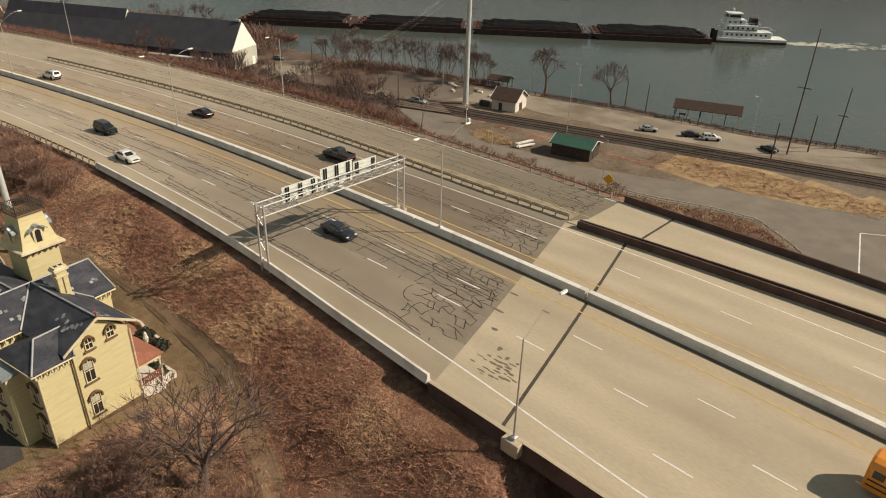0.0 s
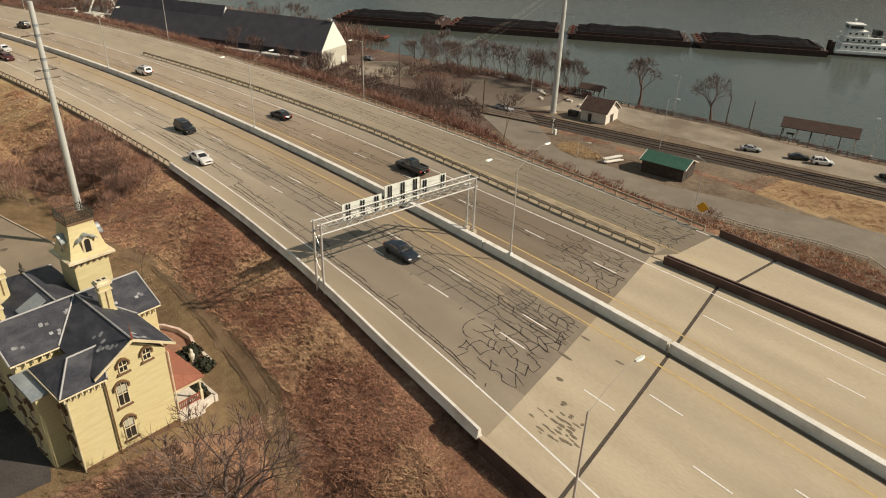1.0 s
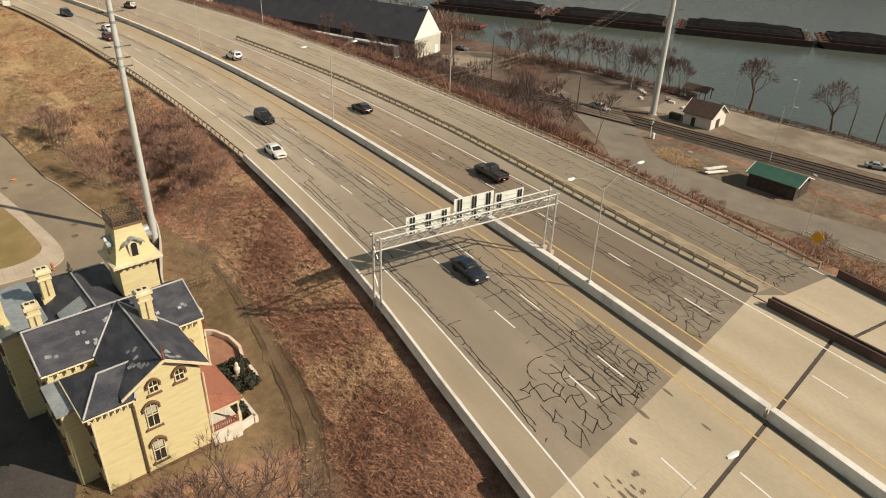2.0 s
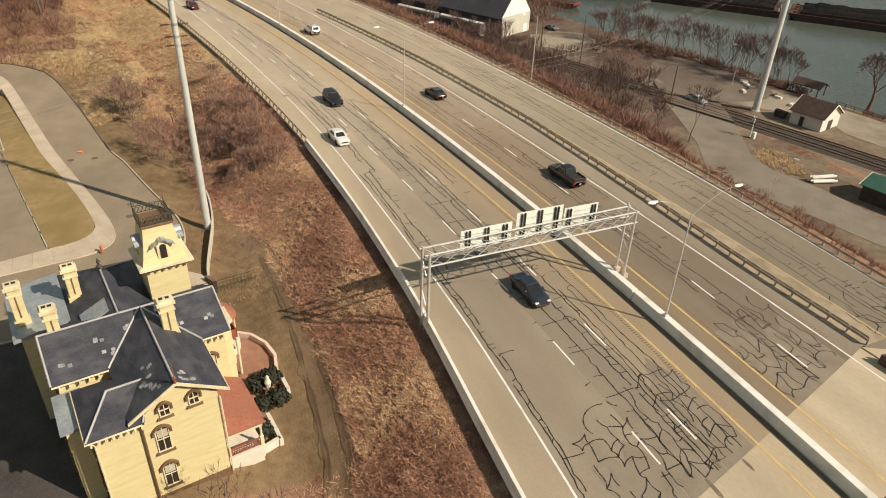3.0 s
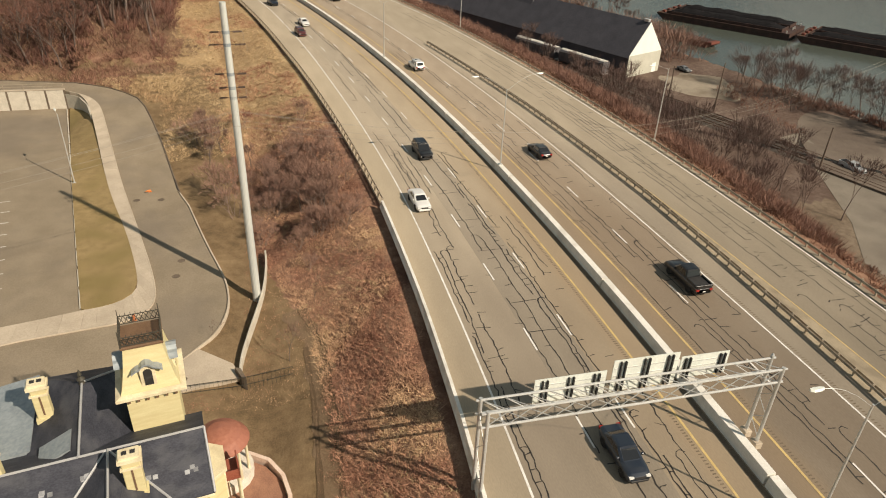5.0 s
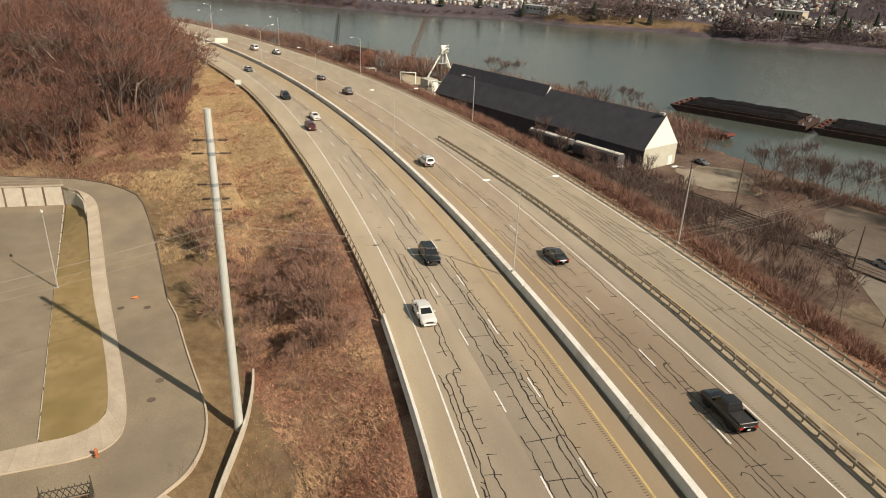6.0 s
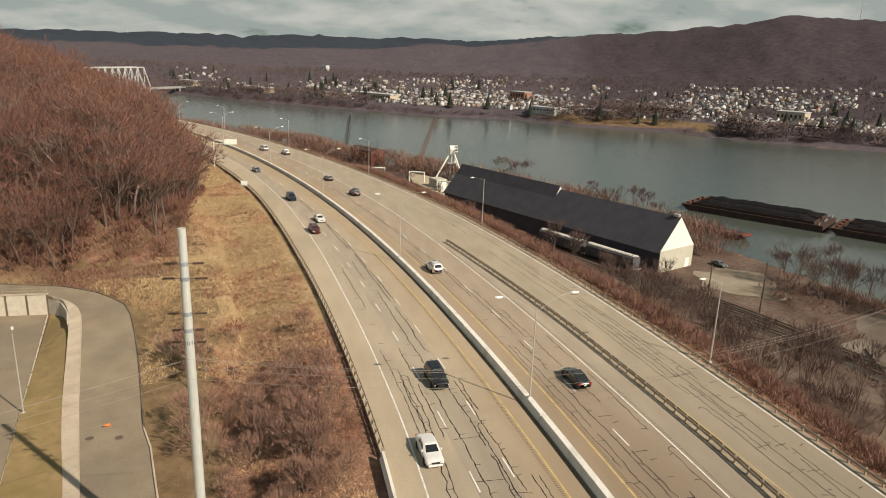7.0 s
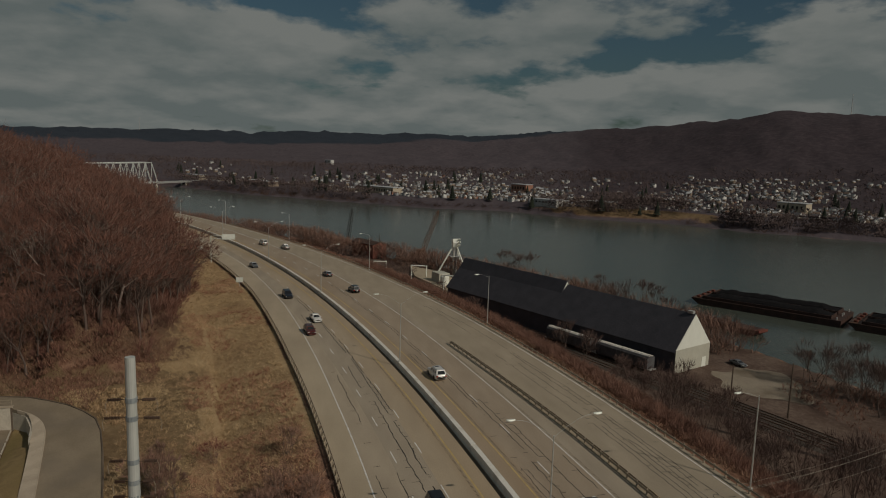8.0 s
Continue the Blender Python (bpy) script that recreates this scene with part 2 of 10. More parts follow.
M_TAR = surf("crack sealant", (0.022, 0.02, 0.018), (0.045, 0.038, 0.034), 2.0, 0.75)
M_JOINT = surf("joint rubber", (0.05, 0.04, 0.035), (0.10, 0.08, 0.06), 2.0, 0.8)
M_STEEL = surf("galvanised steel", (0.50, 0.50, 0.48), (0.66, 0.66, 0.63), 2.0, 0.45, 0.03, 10, metal=0.55)
M_RAIL = surf("weathered guard rail", (0.29, 0.24, 0.18), (0.46, 0.39, 0.30), 1.5, 0.7, 0.05, 8, metal=0.3)
M_SIGNBACK = surf("sign aluminium", (0.66, 0.70, 0.64), (0.80, 0.83, 0.76), 0.8, 0.5, 0.0, 8, metal=0.2)
M_GREEN = surf("sign green", (0.02, 0.16, 0.07), (0.03, 0.20, 0.09), 1.0, 0.5)
M_BLACK = surf("black steel", (0.02, 0.02, 0.02), (0.045, 0.042, 0.04), 2.0, 0.6)

# ---- shape tools ----
class Geo:
    """Gathers the corners and faces of one mesh."""

    def __init__(self):
        self.v, self.f = [], []

    def add(self, verts, faces, m=None):
        k = len(self.v)
        self.v += [tuple(m @ Vector(p)) for p in verts] if m is not None else [tuple(p) for p in verts]
        self.f += [tuple(i + k for i in q) for q in faces]
        return self

    def box(self, x0, y0, z0, x1, y1, z1, m=None, cut=0.0):
        """A box; cut bevels its upright and top edges."""
        x0, x1, y0, y1, z0, z1 = min(x0, x1), max(x0, x1), min(y0, y1), max(y0, y1), min(z0, z1), max(z0, z1)
        if cut <= 0:
            return self.add([(x0, y0, z0), (x1, y0, z0), (x1, y1, z0), (x0, y1, z0), (x0, y0, z1), (x1, y0, z1), (x1, y1, z1), (x0, y1, z1)],
                            [(3, 2, 1, 0), (4, 5, 6, 7), (0, 1, 5, 4), (1, 2, 6, 5), (2, 3, 7, 6), (3, 0, 4, 7)], m)
        c = cut
        ring = [(x0 + c, y0), (x1 - c, y0), (x1, y0 + c), (x1, y1 - c), (x1 - c, y1), (x0 + c, y1), (x0, y1 - c), (x0, y0 + c)]
        inner = [(x0 + c, y0 + c), (x1 - c, y0 + c), (x1 - c, y0 + c), (x1 - c, y1 - c), (x1 - c, y1 - c), (x0 + c, y1 - c), (x0 + c, y1 - c), (x0 + c, y0 + c)]
        verts = [(x, y, z0) for x, y in ring] + [(x, y, z1 - c) for x, y in ring] + [(x, y, z1) for x, y in inner[::2]]
        faces = [tuple(range(7, -1, -1))] + [(i, (i + 1) % 8, 8 + (i + 1) % 8, 8 + i) for i in range(8)]
        faces += [(8, 9, 17, 16), (9, 10, 17), (10, 11, 18, 17), (11, 12, 18), (12, 13, 19, 18), (13, 14, 19), (14, 15, 16, 19), (15, 8, 16), (16, 17, 18, 19)]
        return self.add(verts, faces, m)

    def tube(self, p0, p1, r0, r1=None, n=6, caps=True, m=None):
        p0, p1 = Vector(p0), Vector(p1)
        r1 = r0 if r1 is None else r1
        d = (p1 - p0)
        if d.length < 1e-6:
            return self
        d.normalize()
        a = d.orthogonal().normalized()
        b = d.cross(a)
        ring = [(math.cos(2 * math.pi * i / n), math.sin(2 * math.pi * i / n)) for i in range(n)]
        verts = [p0 + (a * c + b * s) * r0 for c, s in ring] + [p1 + (a * c + b * s) * r1 for c, s in ring]
        faces = [(i, (i + 1) % n, n + (i + 1) % n, n + i) for i in range(n)]
        if caps:
            faces += [tuple(range(n - 1, -1, -1)), tuple(range(n, 2 * n))]
        return self.add(verts, faces, m)

    def path(self, pts, r, n=5):
        """A bent round bar through the points, in one piece."""
        pts = [Vector(p) for p in pts]
        rows = []
        side = None
        for i, p in enumerate(pts):
            d = (pts[min(i + 1, len(pts) - 1)] - pts[max(i - 1, 0)]).normalized()
            side = d.orthogonal() if side is None else side - d * side.dot(d)
            if side.length < 1e-4:
                side = d.orthogonal()
            side.normalize()
            up = d.cross(side)
            rows.append([p + (side * math.cos(2 * math.pi * k / n) + up * math.sin(2 * math.pi * k / n)) * r for k in range(n)])
        k = len(self.v)
        self.strip(rows, loop=True)
        self.f += [tuple(k + j for j in range(n - 1, -1, -1)), tuple(k + (len(pts) - 1) * n + j for j in range(n))]
        return self

    def prism(self, poly, lo, hi, axis="z", m=None):
        """A polygon pushed from lo to hi along an axis; the polygon gives the other two coordinates in order."""
        def at(p, h):
            return (p[0], p[1], h) if axis == "z" else (p[0], h, p[1]) if axis == "y" else (h, p[0], p[1])
        n = len(poly)
        return self.add([at(p, lo) for p in poly] + [at(p, hi) for p in poly],
                        [tuple(range(n - 1, -1, -1)), tuple(range(n, 2 * n))] + [(i, (i + 1) % n, n + (i + 1) % n, n + i) for i in range(n)], m)

    def slab(self, corners, thick):
        """A flat plate on given corners, thickened downwards."""
        n = len(corners)
        return self.add([tuple(c) for c in corners] + [(c[0], c[1], c[2] - thick) for c in corners],
                        [tuple(range(n)), tuple(range(2 * n - 1, n - 1, -1))] + [(i, n + i, n + (i + 1) % n, (i + 1) % n) for i in range(n)])

    def lathe(self, profile, n=12, m=None):
        """A profile of (radius, height) turned about the z axis."""
        k = len(profile)
        verts = [(r * math.cos(2 * math.pi * i / n), r * math.sin(2 * math.pi * i / n), z) for r, z in profile for i in range(n)]
        faces = [(j * n + i, j * n + (i + 1) % n, (j + 1) * n + (i + 1) % n, (j + 1) * n + i) for j in range(k - 1) for i in range(n)]
        faces += [tuple(range(n - 1, -1, -1)), tuple(range((k - 1) * n, k * n))]
        return self.add(verts, faces, m)

    def strip(self, rows, loop=False):
        """A skin over rows of points, all of one length; loop closes each row."""
        n = len(rows[0])
        k = n if loop else n - 1
        return self.add([p for r in rows for p in r], [(j * n + i, j * n + (i + 1) % n, (j + 1) * n + (i + 1) % n, (j + 1) * n + i) for j in range(len(rows) - 1) for i in range(k)])

    def mesh(self, name, material, smooth=False):
        me = bpy.data.meshes.new(name)
        me.from_pydata(self.v, [], self.f)
        if smooth:
            me.shade_smooth()
        if material:
            me.materials.append(material)
        return me


def part(name, geo, material, parent=None, label="", smooth=False, kind="", m=None):
    """One mesh object from a Geo (or a mesh that is shared), under a thing or a part."""
    me = geo.mesh(name, material, smooth) if isinstance(geo, Geo) else geo
    ob = new(name, me)
    if parent:
        ob.parent = parent
    if m is not None:
        ob.matrix_basis = m
    return tagged(ob, label, kind=kind)


def thing(name, label, category, m=None, group="", kind=""):
    ob = new(name)
    ob.empty_display_size = 0.3
    if m is not None:
        ob.matrix_basis = m
    return tagged(ob, label, category, group, kind)


def lerp_table(table, x):
    return float(np.interp(x, [p[0] for p in table], [p[1] for p in table]))


# ---- the highway's plan: a curve of 720 m radius; s runs along it, d across it towards the river ----
RAD, CX, CY = 720.0, -54.0, -664.7


def on_road(s, d, z=0.0):
    a = s / RAD
    return Vector((CX - (RAD + d) * math.sin(a), CY + (RAD + d) * math.cos(a), z))


def heading(s):
    """The turn of a thing whose +x looks along growing s."""
    return math.degrees(math.pi + s / RAD)


L_EDGE = [(-200, -21.6), (-24, -21.1), (-12, -20.4), (6, -18.9), (24, -18.0), (46, -17.3), (119, -17.0), (145, -16.4), (178, -15.4), (230, -15.4), (420, -13.0)]
L_WHITE = [(-200, -19.6), (-43, -19.0), (-22, -17.4), (0, -16.0), (25, -15.1), (50, -14.1), (95, -13.2), (125, -12.1), (160, -10.6), (190, -9.8), (221, -8.9), (420, -8.6)]
R_WHITE = [(-200, 12.6), (-30, 12.6), (0, 11.8), (30, 11.3), (100, 11.4), (150, 12.0), (420, 11.6)]
G_RAIL = [(-200, 15.6), (-25, 15.3), (0, 14.4), (40, 15.4), (75, 15.0), (106, 14.0), (120, 13.6)]
RAMP_Y = [(-20, 17.6), (30, 16.8), (60, 16.2), (106, 14.6)]
RAMP_W = [(-200, 23.8), (-22, 24.4), (22, 25.3), (86, 25.6), (137, 25.4), (170, 24.3), (214, 22.4), (263, 20.0), (420, 15.5)]
R_EDGE = [(-200, 24.8), (-22, 25.2), (22, 26.4), (86, 26.9), (137, 26.7), (170, 25.8), (214, 24.0), (263, 21.7), (420, 17.0)]


def seam_s(d):
    """Where the asphalt ends against the bridge's approach slab."""
    return -18.3 + 0.3 * d if d < 14.9 else -15.6


def joint_s(d):
    return -26.2 + 0.28 * d if d < 14.9 else -22.9

# ---- the land: one sheet from the lawn to the far hills ----
NEAR_BANK = [(-900, -420), (-700, -200), (-560, -60), (-484, 12), (-447, 44), (-404, 60), (-370, 90), (-300, 130), (-215, 158), (-160, 167), (-116, 173), (-88, 178.5), (-52, 182), (-23, 191), (150, 235), (900, 300)]
FAR_BANK = [(-60, 900), (-20, 760), (0, 680), (20, 620), (35, 600), (43, 610), (53, 600), (60, 640), (67, 640), (73, 690), (79, 690), (87, 755), (94, 840), (99, 970), (105, 1120), (112, 1300), (125, 1500), (150, 1800)]
RIDGE_H = [(-180, 90), (-40, 120), (0, 140), (20, 140), (44, 132), (49, 138), (52.5, 144), (56, 133), (60, 128), (68, 118), (76, 104), (80, 112), (84, 108), (88, 118), (94, 106), (100, 110), (110, 104), (130, 100), (180, 90)]
RIDGE_D = [(-180, 3000), (-40, 1600), (20, 1500), (44, 1500), (56, 1650), (68, 2100), (78, 2700), (88, 3200), (130, 3300), (180, 3000)]
WATER_Z, FLAT_Z = -19.0, -16.5


def table(tab, x):
    return np.interp(x, [p[0] for p in tab], [p[1] for p in tab])


def smooth01(t):
    t = np.clip(t, 0, 1)
    return t * t * (3 - 2 * t)


def waves(x, y, scale, seed):
    """A cheap roll of the land: sums of sines at odd angles."""
    out = 0
    for k in range(5):
        a = seed * 1.7 + k * 2.4
        q = (1.0 + 0.63 * k) / scale
        out = out + np.sin((x * np.cos(a) + y * np.sin(a)) * q + seed + k * 1.3) / (1 + 0.6 * k)
    return out / 2.2


LOT_Z, TOP_Z = -3.93, -0.75
BEND = [(-900, -60), (-151.6, -9.5), (-149.2, -3.6), (-145.5, -0.4), (-136.8, 3.0), (-113, 9.0)]


def ramp_z(x):
    """The drive climbs from the parking lot to the foot of the wood."""
    return np.interp(-x, [116, 152], [LOT_Z, TOP_Z])


def land(x, y):
    """Height and zones of the ground at arrays of x and y."""
    s = np.arctan2(CX - x, y - CY) * RAD
    d = np.hypot(x - CX, y - CY) - RAD
    s = np.clip(s, -600, 470)
    le, re = table(L_EDGE, s) - 1.1, table(R_EDGE, s) + 1.6
    bank = y - table(NEAR_BANK, x)
    th = np.degrees(np.arctan2(-(x + 45), y - 30))
    r = np.hypot(x + 45, y - 30)
    far = r - table(FAR_BANK, th)
    # river side
    drop = 22 + 6 * smooth01((s - 20) / 40) - 8 * smooth01((s - 230) / 80)
    zr = -0.45 + (FLAT_Z + 0.45) * smooth01((d - re) / drop) ** 0.9
    # house side
    low = -4.0 - 5.0 * smooth01((-s - 18) / 45) + 2.6 * smooth01((s - 95) / 60) * smooth01((d + 45) / 9)
    zl = -0.45 + (low + 0.45) * smooth01((le - d) / np.interp(s, [-40, -10, 30, 60], [13.0, 10.0, 10.0, 13.0])) ** 0.85
    zl = zl - 0.8 * np.exp(-((d + 33) / 3.0) ** 2) * smooth01((s + 60) / 30) * smooth01((70 - s) / 30)
    zl = zl + 0.85 * np.exp(-(((x + 53) / 10) ** 4 + ((y - 10) / 9) ** 4))
    foot = np.interp(s, [100, 121, 151, 225, 300, 470], [-41, -40, -35, -25, -21, -19])
    q = np.minimum(foot - d, (-166 - x) * 0.9 + 0.15 * (foot - d))
    q = np.clip(q, 0, None)
    hill = 54 * (1 - np.exp(-q / 80)) + 1.6 * waves(x, y, 14, 3.0) * smooth01(q / 25)
    climb = smooth01((y - table(BEND, x)) / 1.5) * (x < -114) * (d < -30)
    zl = np.where(climb > 0, np.maximum(zl, (ramp_z(x) - 0.22) * climb + zl * (1 - climb)), zl)
    zl = zl + hill
    z = np.where(d > re, zr, np.where(d < le, zl, -0.45))
    z = z + 0.16 * waves(x, y, 2.3, 1.0) * smooth01((np.abs(d - 4) - 26) / 4) * smooth01((60 - np.abs(d + 28)) / 6 + (d > 0) * 2) * np.where(d < 0, np.clip(1 - np.abs(zl + 4.0) * -1, 0, 1), 1.0) * np.where((d < -34) & (x > -175), 0.15, 1.0)
    # bridge opening
    under = -1.2 - np.clip(-s - 27 + 0.28 * d, 0, None) * 0.75
    inside = smooth01((d - le + 5) / 4) * smooth01((re + 8 - d) / 8)
    z = np.where(s < -20, np.minimum(z, np.maximum(under, FLAT_Z) * inside + z * (1 - inside)), z)
    # river, far shore, hills
    river = (bank > 0) & (far < 0)
    z = np.where(river, np.maximum(-26.0, FLAT_Z - np.minimum(bank, -far * 0.6) * 0.55), z)
    ridge = table(RIDGE_H, th) - 13 + 5.0 * waves(x, y, 95, 5.0) + 12.0 * waves(x, y, 150, 2.0) * smooth01((th - 66) / 12)
    rd = table(RIDGE_D, th)
    up = -18.8 + 8.0 * smooth01(far / 24) + 17 * smooth01((far - 50) / 330) + (ridge - 1) * smooth01((far - 260) / (rd - 900)) - 40 * smooth01((r - rd) / 1500)
    up = up + 2.2 * waves(x, y, 30, 2.0) * smooth01((far - 200) / 200)
    z = np.where(far >= 0, up, z)
    other = smooth01((r - 500) / 2200) * 110
    z = np.where((far < 0) & ~river & (d < le), z + other * smooth01((-d - 250) / 200), z)
    # zones
    zones = {}
    straw = smooth01((s - 72) / 22) * (d < le + 1) * smooth01((d - foot + 4) / 5) * (d > -60)
    straw = np.maximum(straw, 0.50 * (d < le + 1) * (d > -33) * (0.35 + 0.55 * waves(x, y, 5, 4.0)))
    zones["straw"] = np.where(river | (far > 0), 0, np.maximum(straw, np.where((d > 82) & (d < 101) & (s < 5), 1.0, np.where((d > 52) & (s < 0), 0.55, 0))))
    lawn = ((d < np.interp(s, [-40, -20, 0, 28, 45], [-33, -29, -28.2, -28.2, -32])) & (x > -166)) * smooth01((-46.5 - x) / 3.0)
    zones["lawn"] = np.where(far > 0, 0.85 * smooth01((52 - far) / 30) * smooth01((far - 5) / 6) * smooth01((th - 55) / 2) * smooth01((72 - th) / 3), np.where(d < 0, lawn, 0))
    zones["gravel"] = np.where((d > 60) & (bank < 0) & (s < 330) & (far < 0), np.where(d > 84, smooth01((d - 84) / 4), 0) * (s < 64) * ~((d < 101) & (s < 5)), 0) + np.where((d > 52) & (d < 84) & (s < 62) & (far < 0) & (bank < 0), 0.8, 0)
    zones["wood"] = np.where((d < le) & (far < 0) & (far < 0), smooth01(q / 6), 0) + np.where((d < -32.5) & (x <= -170), 0.6, 0)
    zones["wood"] = zones["wood"] + 0.7 * smooth01((x + 47.5) / 2) * smooth01((-27 - x) / 5) * smooth01((y + 12) / 6) * smooth01((23 - y) / 4)
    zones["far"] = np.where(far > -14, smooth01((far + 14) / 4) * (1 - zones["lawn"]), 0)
    zones["yard"] = np.where((d > 48) & (s > 60) & (s < 340) & (far < 0) & (bank < 0), smooth01((d - 48) / 6), 0)
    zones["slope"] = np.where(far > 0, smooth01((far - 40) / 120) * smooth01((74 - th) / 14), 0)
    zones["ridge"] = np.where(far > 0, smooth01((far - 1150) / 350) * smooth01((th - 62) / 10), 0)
    return z, zones


def ground_z(x, y):
    return float(land(np.array([x], float), np.array([y], float))[0][0])


def build_ground():
    rings = [0.0] + list(np.exp(np.linspace(math.log(2.0), math.log(4700), 310)))
    turns = 600
    ang = np.linspace(0, 2 * math.pi, turns, endpoint=False)
    rr = np.array(rings[1:])
    x = (-62 + rr[:, None] * np.cos(ang)[None]).ravel()
    y = (40 + rr[:, None] * np.sin(ang)[None]).ravel()
    x, y = np.r_[-62.0, x], np.r_[40.0, y]
    z, zones = land(x, y)
    th = np.degrees(np.arctan2(-(x + 45), y - 30))
    wood = np.hypot(x + 45, y - 30) - table(FAR_BANK, th)
    z = z + np.random.default_rng(6).uniform(-3.0, 4.0, len(z)) * smooth01((wood - 330) / 120) * (1.0 + smooth01((wood - 1300) / 600))
    n = len(rr)
    j, i = np.meshgrid(np.arange(n - 1), np.arange(turns), indexing="ij")
    a, b = 1 + j * turns + i, 1 + j * turns + (i + 1) % turns
    quads = np.stack([a, a + turns, b + turns, b], -1).reshape(-1, 4)
    tris = np.stack([np.zeros(turns, int), 1 + np.arange(turns), 1 + (np.arange(turns) + 1) % turns], -1)
    me = bpy.data.meshes.new("ground")
    me.vertices.add(len(x))
    me.vertices.foreach_set("co", np.stack([x, y, z], -1).astype(np.float32).ravel())
    loops = np.r_[quads.ravel(), tris.ravel()]
    me.loops.add(len(loops))
    me.loops.foreach_set("vertex_index", loops.astype(np.int32))
    starts = np.r_[np.arange(len(quads)) * 4, len(quads) * 4 + np.arange(len(tris)) * 3]
    me.polygons.add(len(starts))
    me.polygons.foreach_set("loop_start", starts.astype(np.int32))
    me.update(calc_edges=True)
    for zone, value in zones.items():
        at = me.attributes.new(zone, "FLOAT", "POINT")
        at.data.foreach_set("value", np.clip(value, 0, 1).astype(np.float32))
    me.shade_smooth()
    me.materials.append(M_GROUND)
    tagged(new("ground", me), "winter ground of brown brush, straw, lawn and wooded hills", "ground", kind="structure")


def water_material():
    m = bpy.data.materials.new("river water")
    m.use_nodes = True
    t = m.node_tree
    n, l = t.nodes, t.links
    p = n["Principled BSDF"]
    p.inputs["Base Color"].default_value = (0.03, 0.045, 0.036, 1)
    p.inputs["Roughness"].default_value = 0.16
    p.inputs["IOR"].default_value = 1.33
    co = n.new("ShaderNodeTexCoord")
    mp = n.new("ShaderNodeMapping")
    mp.inputs["Rotation"].default_value = (0, 0, 0.5)
    mp.inputs["Scale"].default_value = (1.0, 2.2, 1.0)
    l.new(co.outputs["Object"], mp.inputs["Vector"])
    n1 = n.new("ShaderNodeTexNoise")
    n1.inputs["Scale"].default_value, n1.inputs["Detail"].default_value = 0.35, 6
    l.new(mp.outputs[0], n1.inputs["Vector"])
    b1 = n.new("ShaderNodeBump")
    b1.inputs["Strength"].default_value, b1.inputs["Distance"].default_value = 0.28, 0.35
    l.new(n1.outputs["Fac"], b1.inputs["Height"])
    l.new(b1.outputs[0], p.inputs["Normal"])
    n2 = n.new("ShaderNodeTexNoise")
    n2.inputs["Scale"].default_value, n2.inputs["Detail"].default_value = 0.012, 4
    l.new(mp.outputs[0], n2.inputs["Vector"])
    r2 = n.new("ShaderNodeValToRGB")
    r2.color_ramp.elements[0].color, r2.color_ramp.elements[1].color = (0.066, 0.082, 0.070, 1), (0.088, 0.098, 0.082, 1)
    l.new(n2.outputs["Fac"], r2.inputs["Fac"])
    l.new(r2.outputs["Color"], p.inputs["Base Color"])
    return m


M_WATER = water_material()
build_ground()
g = Geo()
g.add([(-2600, -1800, WATER_Z), (900, -300, WATER_Z), (1500, 900, WATER_Z), (-900, 1200, WATER_Z), (-2600, 400, WATER_Z)], [(0, 1, 2, 3, 4)])
tagged(part("water", g, M_WATER, kind="structure"), "grey-green river with small ripples", "river")

# ---- the highway ----
def band(geo, d0, d1, s0, s1, z, thick=0.0, step=6.0, cols=1):
    """A strip of road between two offsets (tables or numbers) and two stations (functions of the offset or numbers)."""
    def off(tab, s):
        return tab if isinstance(tab, (int, float)) else lerp_table(tab, s)
    sa = s0 if callable(s0) else (lambda d: s0)
    sb = s1 if callable(s1) else (lambda d: s1)
    mid = (off(d0, 0) + off(d1, 0)) / 2
    n = max(2, int(abs(sb(mid) - sa(mid)) / step) + 1)
    rows = []
    for i in range(n + 1):
        row = []
        for j in range(cols + 1):
            u = i / n
            s = sa(mid) + (sb(mid) - sa(mid)) * u
            d = off(d0, s) + (off(d1, s) - off(d0, s)) * j / cols
            s = sa(d) + (sb(d) - sa(d)) * u
            row.append(on_road(s, d, z))
        rows.append(row)
    k = len(geo.v)
    geo.strip(rows)
    if thick:
        w = cols + 1
        edge = [i * w for i in range(n + 1)] + [n * w + j for j in range(1, w)] + [i * w + w - 1 for i in range(n - 1, -1, -1)] + [j for j in range(w - 2, 0, -1)]
        lowk = len(geo.v)
        geo.v += [(geo.v[k + e][0], geo.v[k + e][1], geo.v[k + e][2] - thick) for e in edge]
        m = len(edge)
        geo.f += [(k + edge[i], lowk + i, lowk + (i + 1) % m, k + edge[(i + 1) % m]) for i in range(m)]
        geo.f.append(tuple(lowk + i for i in range(m)))
    return geo


def wall_along(geo, d, s0, s1, profile, step=4.0):
    """A barrier of a given cross-section (offset, height), closed at both ends."""
    n = max(2, int(abs(s1 - s0) / step))
    rows = []
    for i in range(n + 1):
        s = s0 + (s1 - s0) * i / n
        dd = d if isinstance(d, (int, float)) else lerp_table(d, s)
        rows.append([on_road(s, dd + o, h) for o, h in profile])
    k = len(geo.v)
    geo.strip(rows, loop=True)
    w = len(profile)
    geo.f += [tuple(k + i for i in range(w)), tuple(k + n * w + i for i in range(w - 1, -1, -1))]
    return geo


highway = thing("road", "worn grey asphalt highway with two carriageways and a ramp", "road", kind="structure")


